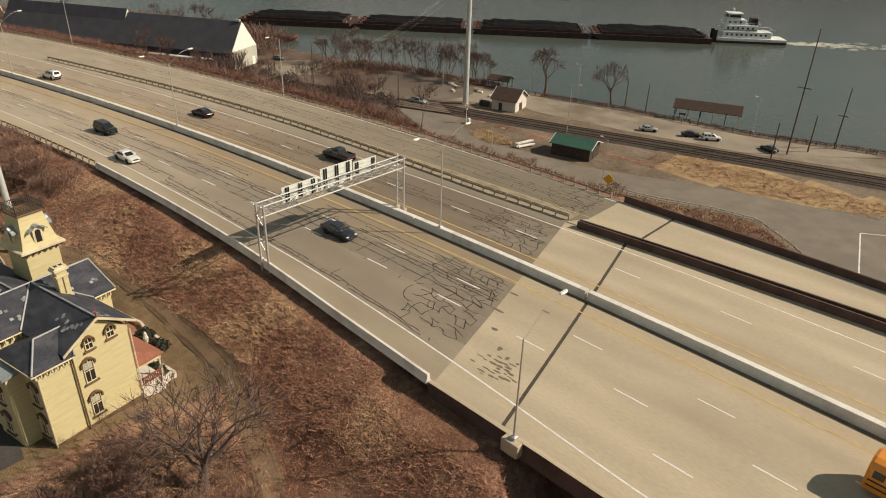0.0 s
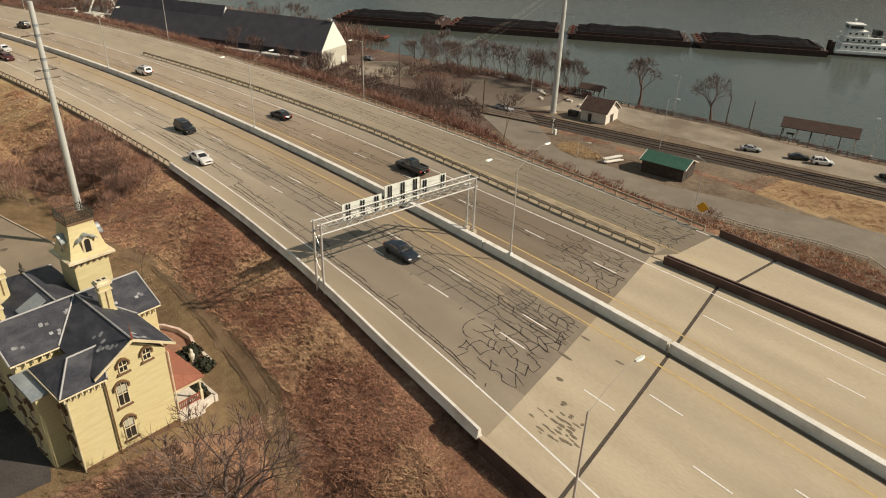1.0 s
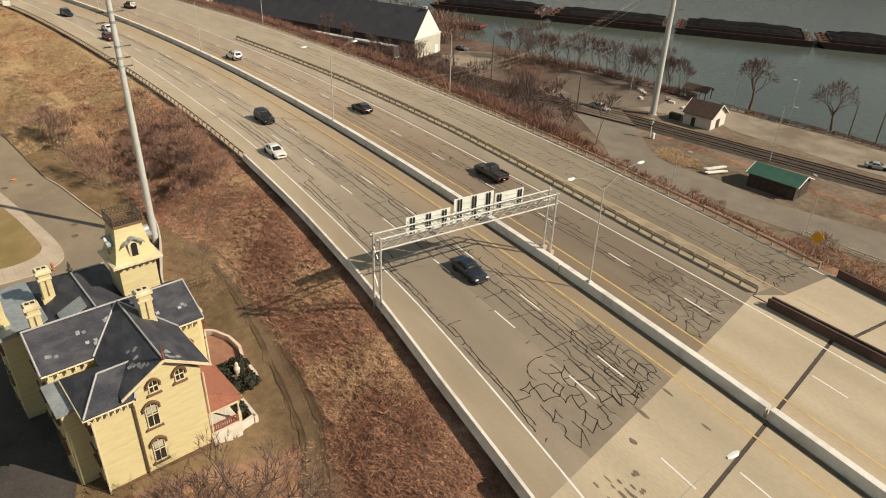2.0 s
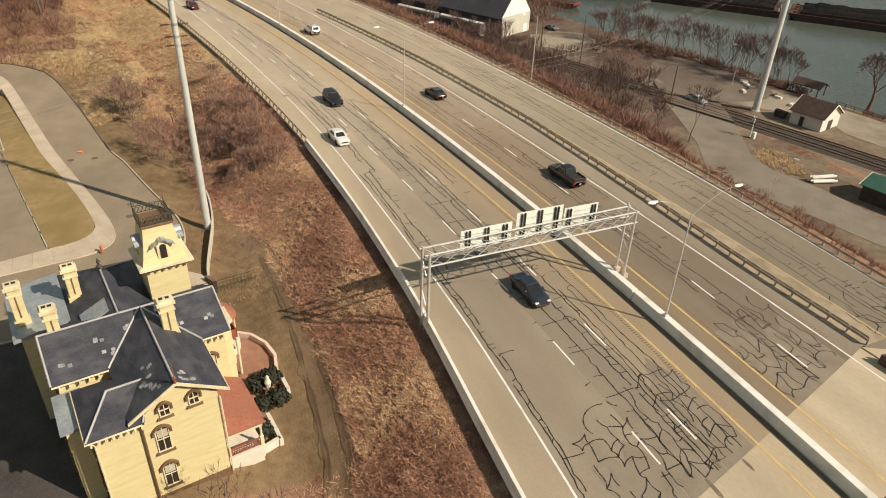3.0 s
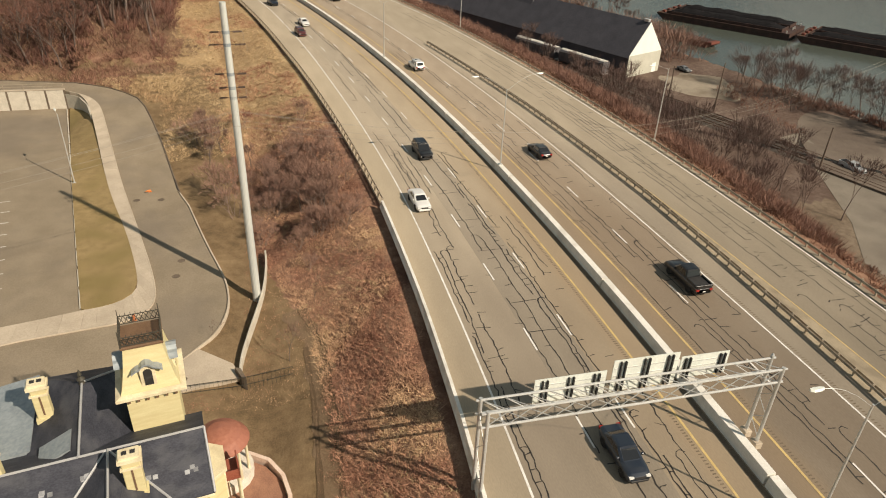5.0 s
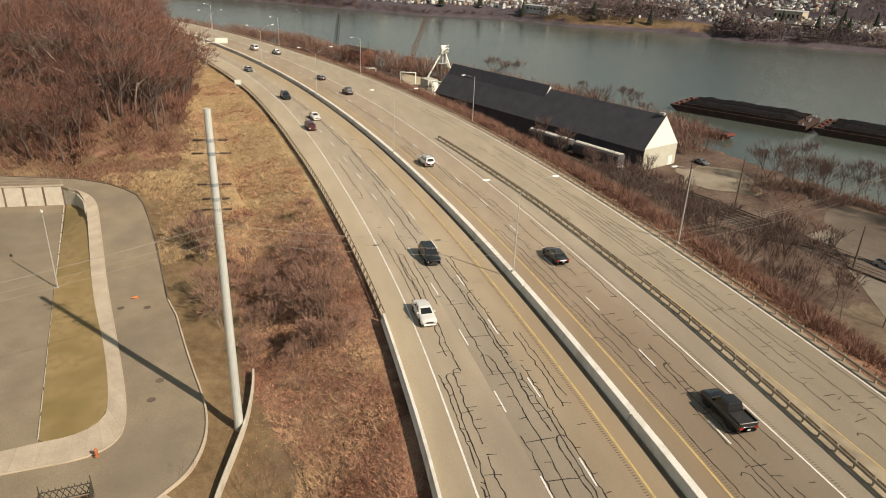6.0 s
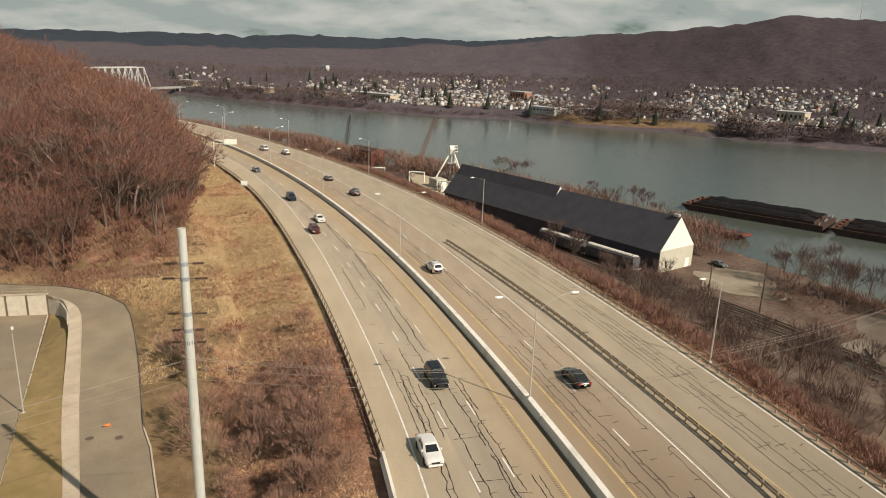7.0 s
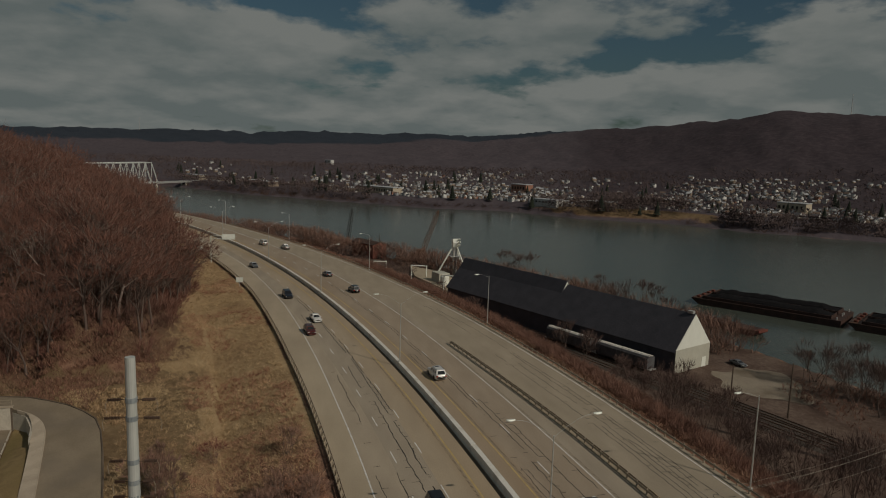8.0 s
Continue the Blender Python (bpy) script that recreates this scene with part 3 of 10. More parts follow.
def set_tone(ob, tracks=0.0):
    """Paler further along s, banded by wheel tracks; rusty dust lies by the yellow lines."""
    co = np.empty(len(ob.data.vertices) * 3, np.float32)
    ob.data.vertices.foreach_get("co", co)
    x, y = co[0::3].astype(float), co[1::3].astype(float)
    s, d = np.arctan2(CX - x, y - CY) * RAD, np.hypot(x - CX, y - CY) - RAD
    road_tone = np.clip((s - 4) / 62, 0, 1) + tracks * (0.5 + 0.5 * np.cos((d + 1.2) * 2 * np.pi / 4.0))
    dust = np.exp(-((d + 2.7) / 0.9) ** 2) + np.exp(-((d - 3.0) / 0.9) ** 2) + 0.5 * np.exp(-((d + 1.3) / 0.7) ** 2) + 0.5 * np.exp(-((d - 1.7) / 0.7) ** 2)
    for name, value in (("worn", np.clip(road_tone, 0, 1)), ("ochre", np.clip(0.5 * dust, 0, 1))):
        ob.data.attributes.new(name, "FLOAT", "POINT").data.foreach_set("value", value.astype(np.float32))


PASSES = [L_EDGE, L_WHITE, [(s, max(-10.2, lerp_table(L_WHITE, s) + 0.4)) for s in range(-200, 480, 10)], -6.3, 0.25, 7.0, R_WHITE, [(s, d if s < 118 else 13.6) for s, d in G_RAIL] + [(470, 13.6)], R_EDGE]
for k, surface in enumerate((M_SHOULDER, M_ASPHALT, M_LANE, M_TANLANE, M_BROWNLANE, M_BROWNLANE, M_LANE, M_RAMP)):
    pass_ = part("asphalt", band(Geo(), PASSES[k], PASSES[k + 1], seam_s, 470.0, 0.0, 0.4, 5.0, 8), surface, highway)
    set_tone(pass_)

MAIN_EDGE = [(-150, 20.6), (-49, 16.3), (-15, 13.7)]
RAMP_EDGE = [(-150, 21.2), (-49, 17.25), (-15, 14.2)]
bridge = thing("bridge", "pale concrete highway bridge decks with low parapets", "bridge", kind="structure")
set_tone(part("approach_slab", band(Geo(), L_EDGE, MAIN_EDGE, joint_s, lambda d: seam_s(d) - 0.004, 0.004, 0.5, 5, 48), M_CONCRETE, bridge), 0.9)
set_tone(part("deck", band(Geo(), L_EDGE, MAIN_EDGE, -150, lambda d: joint_s(d) - 0.35, 0.004, 1.1, 6, 48), M_CONCRETE, bridge), 0.9)
set_tone(part("approach_slab", band(Geo(), RAMP_EDGE, R_EDGE, joint_s, lambda d: seam_s(d) - 0.004, 0.004, 0.5, 5, 4), M_CONCRETE, bridge), 0.9)
set_tone(part("deck", band(Geo(), RAMP_EDGE, R_EDGE, -150, lambda d: joint_s(d) - 0.35, 0.004, 1.1, 6, 4), M_CONCRETE, bridge), 0.9)
for lo, hi in ((L_EDGE, MAIN_EDGE), (RAMP_EDGE, R_EDGE)):
    part("expansion_joint", band(Geo(), lo, hi, lambda d: joint_s(d) - 0.35, joint_s, -0.03, 0.4, 2, 8), M_JOINT, bridge, "dark rubber expansion joint")
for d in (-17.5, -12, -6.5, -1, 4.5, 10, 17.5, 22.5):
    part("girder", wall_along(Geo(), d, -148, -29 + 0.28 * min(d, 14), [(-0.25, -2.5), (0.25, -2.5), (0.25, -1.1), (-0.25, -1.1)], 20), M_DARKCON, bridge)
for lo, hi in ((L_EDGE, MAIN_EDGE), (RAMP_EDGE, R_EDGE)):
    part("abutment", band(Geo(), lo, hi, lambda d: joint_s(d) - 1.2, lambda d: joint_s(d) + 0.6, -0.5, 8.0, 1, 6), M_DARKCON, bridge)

JERSEY = [(-0.32, 0), (-0.32, 0.08), (-0.19, 0.3), (-0.14, 0.84), (-0.12, 0.86), (0.12, 0.86), (0.14, 0.84), (0.19, 0.3), (0.32, 0.08), (0.32, 0)]
MEDIAN = [(-0.46, 0), (-0.43, 0.12), (-0.33, 0.88), (-0.31, 0.9), (0.31, 0.9), (0.33, 0.88), (0.43, 0.12), (0.46, 0)]
PARAPET = [(-0.14, -1.0), (-0.14, 0.88), (-0.1, 0.94), (0.1, 0.94), (0.14, 0.88), (0.14, -1.0)]
for s0, s1 in [(-150, -26.2)] + [(-25.9 + 24.8 * k, -26.1 + 24.8 * (k + 1)) for k in range(20)]:
    tagged(part("median_barrier", wall_along(Geo(), 0.25, s0, s1, MEDIAN), M_BARRIER, kind="structure"), "white-topped concrete median barrier", "barrier")
for k in range(5):
    tagged(part("roadside_barrier", wall_along(Geo(), L_EDGE, -24.2 + 13.9 * k, -24.26 + 13.9 * (k + 1), JERSEY), M_BARRIER, kind="structure"), "white concrete barrier along the shoulder", "barrier")
# rust brown, darkened so the colour holds the shade of the sunless faces
M_PARAPET = surf("shade-darkened rusty parapet", (0.080, 0.047, 0.039), (0.135, 0.086, 0.070), 0.5, 0.9, 0.1, 14, c=(0.055, 0.035, 0.03), c_scale=0.3, c_amount=0.6)
KERB_WALL = [(-0.2, -1.4), (-0.2, 0.26), (0.14, 0.26), (0.2, 0.2), (0.2, -1.0)]
for d, s1, shape in ((L_EDGE, -24.4, KERB_WALL), (MAIN_EDGE, -16.0, PARAPET), (RAMP_EDGE, -16.0, PARAPET), (R_EDGE, -16.0, PARAPET)):
    rail = tagged(part("parapet", wall_along(Geo(), d, -150, s1, shape), M_PARAPET, kind="structure"), "low rust-brown concrete bridge parapet with shade in its colour", "parapet")
    # the coping keeps the deck's tone above the darkened outer face
    if d is L_EDGE:
        part("coping", wall_along(Geo(), d, -150, s1, [(-0.23, 0.264), (-0.23, 0.30), (0.19, 0.30), (0.19, 0.264)]), M_CONCRETE, rail, "pale concrete coping")
part("lamp_bracket", Geo().box(-0.8, -0.5, -0.9, 0.8, 0.3, 0.28, Matrix.Translation(on_road(-33.9, -21.5)) @ pose(0, 0, 0, 0, 0, heading(-33.9) + 180), 0.05), M_CONCRETE, bridge, "concrete bracket under a lamp")


def guard_rail(table_d, s0, s1, sides, label):
    """W-beam rails on posts."""
    ob = thing("guard_rail", label, "guard rail", kind="structure")
    wave = [(0, 0.45), (0.05, 0.48), (0.05, 0.53), (0.0, 0.56), (0.0, 0.63), (0.05, 0.66), (0.05, 0.72), (0, 0.75)]
    back = [(-0.015, h) for _, h in reversed(wave)]
    for side in sides:
        prof = [(side * (0.16 + o), h) for o, h in wave + back]
        part("beam", wall_along(Geo(), table_d, s0, s1, prof, 3.8), M_RAIL, ob)
    post = Geo().box(-0.07, -0.09, -0.6, 0.07, 0.09, 0.78).mesh("post", M_RAIL)
    n = int((s1 - s0) / 1.9)
    for k in range(n + 1):
        s = s0 + (s1 - s0) * k / n
        part("post", post, None, ob, m=Matrix.Translation(on_road(s, lerp_table(table_d, s))) @ pose(0, 0, 0, 0, 0, heading(s)))
    return ob


guard_rail(G_RAIL, -14, 118, (-1, 1), "weathered double-sided steel guard rail on posts")
guard_rail([(p, q + 0.1) for p, q in L_EDGE], 46, 300, (1,), "weathered steel guard rail along the shoulder")
guard_rail([(p, q - 0.1) for p, q in R_EDGE], -14, 330, (-1,), "weathered steel guard rail along the ramp")

# painted lines
PAINT_Z = 0.012


def line(tab, s0, s1, width, material, name="edge_line"):
    lo = [(s, lerp_table(tab, s) - width / 2) for s in range(-200, 480, 5)] if not isinstance(tab, (int, float)) else tab - width / 2
    hi = [(s, lerp_table(tab, s) + width / 2) for s in range(-200, 480, 5)] if not isinstance(tab, (int, float)) else tab + width / 2
    part(name, band(Geo(), lo, hi, s0, s1, PAINT_Z, 0.0, 4.0), material, highway)


line(L_WHITE, -150, 470, 0.17, M_WHITE)
line(-2.55, -150, 470, 0.2, M_YELLOW)
line(3.15, -150, 470, 0.2, M_YELLOW)
line(R_WHITE, -150, 470, 0.17, M_WHITE)
line(RAMP_Y, -20, 106, 0.13, M_YELLOW)
line(RAMP_W, -150, 430, 0.17, M_WHITE)
dash = Geo().box(-1.6, -0.075, 0.006, 1.6, 0.075, 0.016).mesh("lane_dash", M_WHITE)
DASH1 = [(-60, -10.6), (-40, -10.5), (7, -10.1), (60, -9.9), (120, -9.0), (150, -8.4)]
DASH2 = [(-60, -6.6), (-40, -6.5), (9, -6.3), (60, -6.2), (150, -5.6), (420, -5.2)]
DASH3 = [(-60, 8.1), (-24, 7.9), (20, 6.85), (60, 6.8), (420, 7.2)]
DASH0 = [(-150, -15.6), (-40, -14.9)]
ROWS_OF_DASHES = (
    (DASH0, [-43.7 - 12.2 * k for k in range(8)]),
    (DASH1, [17.3 + 11.35 * k for k in range(-2, 12)] + [-16.4, -26.8, -37.4, -49.4] + [-61.6 - 12.2 * k for k in range(7)]),
    (DASH2, [18.6 + 11.45 * k for k in range(-2, 36)] + [-15.5, -30.5, -43.0] + [-55.2 - 12.2 * k for k in range(7)]),
    (DASH3, [20.8 + 11.6 * k for k in range(-2, 36)] + [-12.7, -26.2, -38.2] + [-50.4 - 12.2 * k for k in range(7)]))
for tab, stations in ROWS_OF_DASHES:
    for s in stations:
        part("lane_dash", dash, None, highway, m=Matrix.Translation(on_road(s, lerp_table(tab, s))) @ pose(0, 0, 0, 0, 0, heading(s)))

# ---- the yellow house ----
M_CLAP = surf("yellow clapboard", (0.55, 0.475, 0.255), (0.645, 0.57, 0.33), 0.7, 0.7, 0.10, 14, c=(0.52, 0.43, 0.23), c_scale=0.5, c_amount=0.5, stretch=(1, 1, 6))
M_SLATE = surf("grey slate", (0.026, 0.028, 0.037), (0.062, 0.064, 0.078), 0.7, 0.6, 0.5, 9, c=(0.105, 0.107, 0.115), c_scale=0.5, c_amount=0.5, stretch=(1.2, 1.2, 4))
M_TRIM = surf("cream trim paint", (0.60, 0.52, 0.34), (0.74, 0.66, 0.46), 1.2, 0.65, 0.06, 8, c=(0.42, 0.34, 0.22), c_scale=0.9, c_amount=0.5)
M_DARKTRIM = surf("brown trim paint", (0.12, 0.07, 0.04), (0.20, 0.12, 0.07), 1.2, 0.6)
M_TIN = surf("grey tin roofing", (0.26, 0.30, 0.32), (0.40, 0.44, 0.45), 0.6, 0.45, 0.05, 7, metal=0.3, c=(0.20, 0.22, 0.23), c_scale=0.5, c_amount=0.5)
M_CAP = surf("zinc ridge cap", (0.38, 0.38, 0.38), (0.52, 0.52, 0.51), 1.5, 0.5, metal=0.3)
M_TERRA = surf("red tin porch roof", (0.26, 0.095, 0.06), (0.37, 0.155, 0.10), 0.6, 0.6, 0.05, 8, c=(0.26, 0.10, 0.07), c_scale=0.6, c_amount=0.5)
M_REDPAINT = surf("red-brown woodwork", (0.22, 0.06, 0.035), (0.34, 0.11, 0.07), 1.0, 0.65)
M_BRICKPATH = surf("brick paving", (0.24, 0.12, 0.08), (0.36, 0.19, 0.12), 1.4, 0.85, 0.2, 8)
M_STONE = surf("pale stone", (0.55, 0.50, 0.42), (0.72, 0.67, 0.58), 1.2, 0.8, 0.1, 8)
M_PINKSTONE = surf("painted garden wall", (0.58, 0.42, 0.33), (0.74, 0.60, 0.50), 1.2, 0.8, 0.08, 8)
M_IRON = surf("cast iron", (0.03, 0.03, 0.025), (0.08, 0.07, 0.05), 3.0, 0.6)
M_YEW = surf("dark evergreen", (0.020, 0.024, 0.016), (0.05, 0.052, 0.032), 2.0, 0.9, island=0.4)


def glass_material(name, tint, rough=0.06):
    m = bpy.data.materials.new(name)
    m.use_nodes = True
    p = m.node_tree.nodes["Principled BSDF"]
    p.inputs["Base Color"].default_value = (*tint, 1)
    p.inputs["Roughness"].default_value = rough
    p.inputs["Specular IOR Level"].default_value = 0.6
    return m


M_GLASS = glass_material("dark window glass", (0.03, 0.028, 0.025))
M_BLIND = surf("pale window blind", (0.36, 0.35, 0.27), (0.48, 0.46, 0.36), 2.0, 0.7)
BASE = -3.3
HOUSE = Matrix.Translation((-49.5, 15.6, 0)) @ pose(0, 0, 0, 0, 0, 9)
house = thing("house", "tall yellow clapboard house with slate roofs and a square tower", "house", HOUSE)


def gable_wall(u0, u1, v0, v1, top, apex, along):
    """A block with a gable at each end; along names the ridge's direction."""
    g = Geo()
    if along == "u":
        g.prism([(v0, BASE - 1), (v1, BASE - 1), (v1, top), ((v0 + v1) / 2, apex), (v0, top)], u0, u1, "x")
    else:
        g.prism([(u0, BASE - 1), (u1, BASE - 1), (u1, top), ((u0 + u1) / 2, apex), (u0, top)], v0, v1, "y")
    return g


part("wall", gable_wall(-6.5, 0, -2.25, 2.62, 4.25, 6.15, "u"), M_CLAP, house)
part("wall", Geo().box(-5.0, -5.0, BASE - 1, -0.06, -2.25, 4.12), M_CLAP, house)
part("wall", gable_wall(-11.9, -5.85, -6.1, 5.0, 4.3, 6.1, "v"), M_CLAP, house)
part("wall", Geo().box(-18.4, -7.5, BASE - 1, -11.9, 1.3, 4.4), M_CLAP, house)
part("wall", Geo().box(-5.3, -6.35, BASE - 1, -2.0, -5.0, 3.5), M_CLAP, house)
tower_wall = part("tower_wall", Geo().box(-14.25, 1.4, BASE - 1, -11.25, 4.3, 7.75), M_CLAP, house)
bay = part("bay_window", Geo().prism([(-10.4, 5.0), (-9.7, 6.0), (-8.0, 6.0), (-7.3, 5.0)], BASE - 0.6, 3.4), M_CLAP, house)
part("bay_cornice", Geo().prism([(-10.6, 5.01), (-9.8, 6.2), (-7.9, 6.2), (-7.1, 5.01)], 3.4, 3.65), M_TRIM, bay)
part("foundation", Geo().box(-6.4, -5.05, BASE - 1, 0.05, 2.68, BASE + 0.35), M_DARKTRIM, house)


def roof(name, planes, material, thick=0.16):
    ob = None
    for corners in planes:
        ob = part(name, Geo().slab(corners, thick), material, house)
    return ob


def caps(*lines):
    for a, b in lines:
        part("ridge_cap", Geo().tube((a[0], a[1], a[2] + 0.03), (b[0], b[1], b[2] + 0.03), 0.075, 0.075, 6), M_CAP, house)


FR, FE = 6.45, 4.55
roof("roof_plane", [
    [(0.38, 0.18, FR), (-8.9, 0.18, FR), (-8.9, 3.3, FE), (0.38, 3.3, FE)],
    [(0.38, 0.18, FR), (0.38, -2.95, FE), (-8.9, -2.95, FE), (-8.9, 0.18, FR)],
    [(-8.88, -6.45, 6.42), (-5.45, -6.45, 4.6), (-5.45, 5.35, 4.6), (-8.88, 5.35, 6.42)],
    [(-8.88, -6.45, 6.42), (-8.88, 5.35, 6.42), (-12.3, 5.35, 4.6), (-12.3, -6.45, 4.6)],
    [(0.36, -5.45, 4.2), (0.36, -2.1, 4.2), (-2.3, -0.9, 5.4), (-2.3, -3.55, 5.4)],
    [(0.36, -5.45, 4.2), (-2.3, -3.55, 5.4), (-4.95, -5.45, 4.2)],
    [(-4.95, -5.45, 4.2), (-2.3, -3.55, 5.4), (-2.3, -0.9, 5.4), (-4.95, -2.1, 4.2)],
    [(-8.8, -1.3, 6.45), (-15.4, -1.3, 6.45), (-18.8, 2.0, 4.6), (-8.8, 2.0, 4.6)],
    [(-15.4, -1.3, 6.45), (-18.8, -4.4, 4.9), (-18.8, 2.0, 4.6)],
    [(-8.8, -1.3, 6.45), (-8.8, -4.4, 4.95), (-18.8, -4.4, 4.95), (-15.4, -1.3, 6.45)],
], M_SLATE)
part("metal_roof", Geo().slab([(-11.8, -4.2, 5.12), (-11.8, -8.0, 4.62), (-18.9, -8.0, 4.62), (-18.9, -4.2, 5.12)], 0.3), M_TIN, house, "pale grey tin roof")
part("metal_roof", Geo().slab([(-1.75, -6.65, 3.72), (-1.75, -4.9, 3.78), (-5.6, -4.9, 3.78), (-5.6, -6.65, 3.72)], 0.22), M_TIN, house)
part("roof_hatch", Geo().slab([(-9.7, -1.75, 6.42), (-9.7, -3.6, 5.52), (-11.4, -3.6, 5.52), (-11.4, -1.75, 6.42)], 0.12), M_TIN, house, "pale grey tin roof patch")
caps(((0.4, 0.18, FR), (-8.9, 0.18, FR)), ((-8.88, -6.45, 6.42), (-8.88, 5.35, 6.42)), ((0.36, -5.45, 4.2), (-2.3, -3.55, 5.4)), ((-2.3, -3.55, 5.4), (-2.3, -1.2, 5.4)),
     ((-8.8, -1.3, 6.45), (-15.4, -1.3, 6.45)), ((-8.88, 0.18, 6.42), (-5.4, 3.3, 4.62)), ((-8.88, 0.1, 6.42), (-5.45, -2.95, 4.64)), ((-15.4, -1.3, 6.45), (-18.8, 2.0, 4.62)),
     ((0.36, -2.15, 4.22), (-2.3, -0.95, 5.42)), ((-5.45, -6.45, 4.6), (-8.88, -6.45, 6.42)), ((-5.45, 5.35, 4.6), (-8.88, 5.35, 6.42)))


def gutter(*pts):
    part("eave_gutter", Geo().path(pts, 0.065, 6), M_TRIM, house)


gutter((0.42, 3.3, FE - 0.08), (-5.4, 3.3, FE - 0.08))
gutter((-5.4, 3.3, 4.5), (-5.4, 5.35, 4.5))
gutter((-5.4, -6.45, 4.5), (-5.4, -2.9, 4.5))
gutter((0.4, -2.2, 4.1), (0.4, -5.5, 4.1), (-4.95, -5.5, 4.1))
for corners in ([(0.40, 0.18, FR + 0.02), (0.40, 3.36, FE), (0.40, 3.36, FE - 0.22), (0.40, 0.18, FR - 0.22)], [(0.40, 0.18, FR + 0.02), (0.40, -2.98, FE), (0.40, -2.98, FE - 0.22), (0.40, 0.18, FR - 0.22)]):
    g = Geo()
    g.add([*corners, *[(0.32, c[1], c[2]) for c in corners]], [(0, 1, 2, 3), (7, 6, 5, 4), (0, 4, 5, 1), (1, 5, 6, 2), (2, 6, 7, 3), (3, 7, 4, 0)])
    part("bargeboard", g, M_TRIM, house)
for u, v, z in [(0.2, -5.2 + 0.42 * k, 3.9) for k in range(8)] + [(-0.6 - 0.7 * k, 2.95, 4.2) for k in range(7)] + [(-5.62, 3.5 + 0.45 * k, 4.25) for k in range(4)] + [(-5.62, -6.0 + 0.6 * k, 4.25) for k in range(6)]:
    part("bracket", Geo().box(u - 0.1, v - 0.06, z - 0.22, u + 0.14, v + 0.06, z + 0.2, None, 0.02), M_TRIM, house)
part("downpipe", Geo().path([(0.1, -2.28, 4.1), (0.1, -2.28, BASE)], 0.07), M_DARKTRIM, house)
part("downpipe", Geo().path([(0.12, 2.7, 3.9), (0.12, 2.72, BASE)], 0.06), M_TRIM, house)
part("downpipe", Geo().path([(0.3, -5.3, 4.1), (0.06, -5.0, 3.5), (0.06, -5.02, BASE)], 0.06), M_TRIM, house)
part("finial", Geo().lathe([(0.10, 0), (0.05, 0.25), (0.11, 0.4), (0.03, 0.55), (0.02, 1.25), (0.005, 1.5)], 8, Matrix.Translation((0.35, 0.18, FR))), M_REDPAINT, house, "slim red gable finial")
part("finial", Geo().lathe([(0.2, 0), (0.12, 0.2), (0.26, 0.35), (0.05, 0.55), (0.15, 0.7), (0.02, 1.1)], 8, Matrix.Translation((-15.4, -1.3, 6.4))), M_IRON, house, "dark iron roof finial")


def facing(u, v, z, way):
    """a across, b up, c outwards, on a wall that looks front, right or left."""
    x, c = {"front": ((0, 1, 0), (1, 0, 0)), "right": ((-1, 0, 0), (0, 1, 0)), "left": ((1, 0, 0), (0, -1, 0)), "back": ((0, -1, 0), (-1, 0, 0))}[way]
    m = Matrix.Identity(4)
    for i in range(3):
        m[i][0], m[i][1], m[i][2], m[i][3] = x[i], (0, 0, 1)[i], c[i], (u, v, z)[i]
    return m


def arc(w, h, rise, n=8):
    """Outline of a window with an arched head, from the lower left."""
    top = [(-w / 2 + w * i / n, h / 2 - rise + rise * math.sin(math.pi * i / n) ** 0.8) for i in range(n + 1)]
    return [(w / 2, -h / 2), *[(x, y) for x, y in reversed(top)], (-w / 2, -h / 2)]


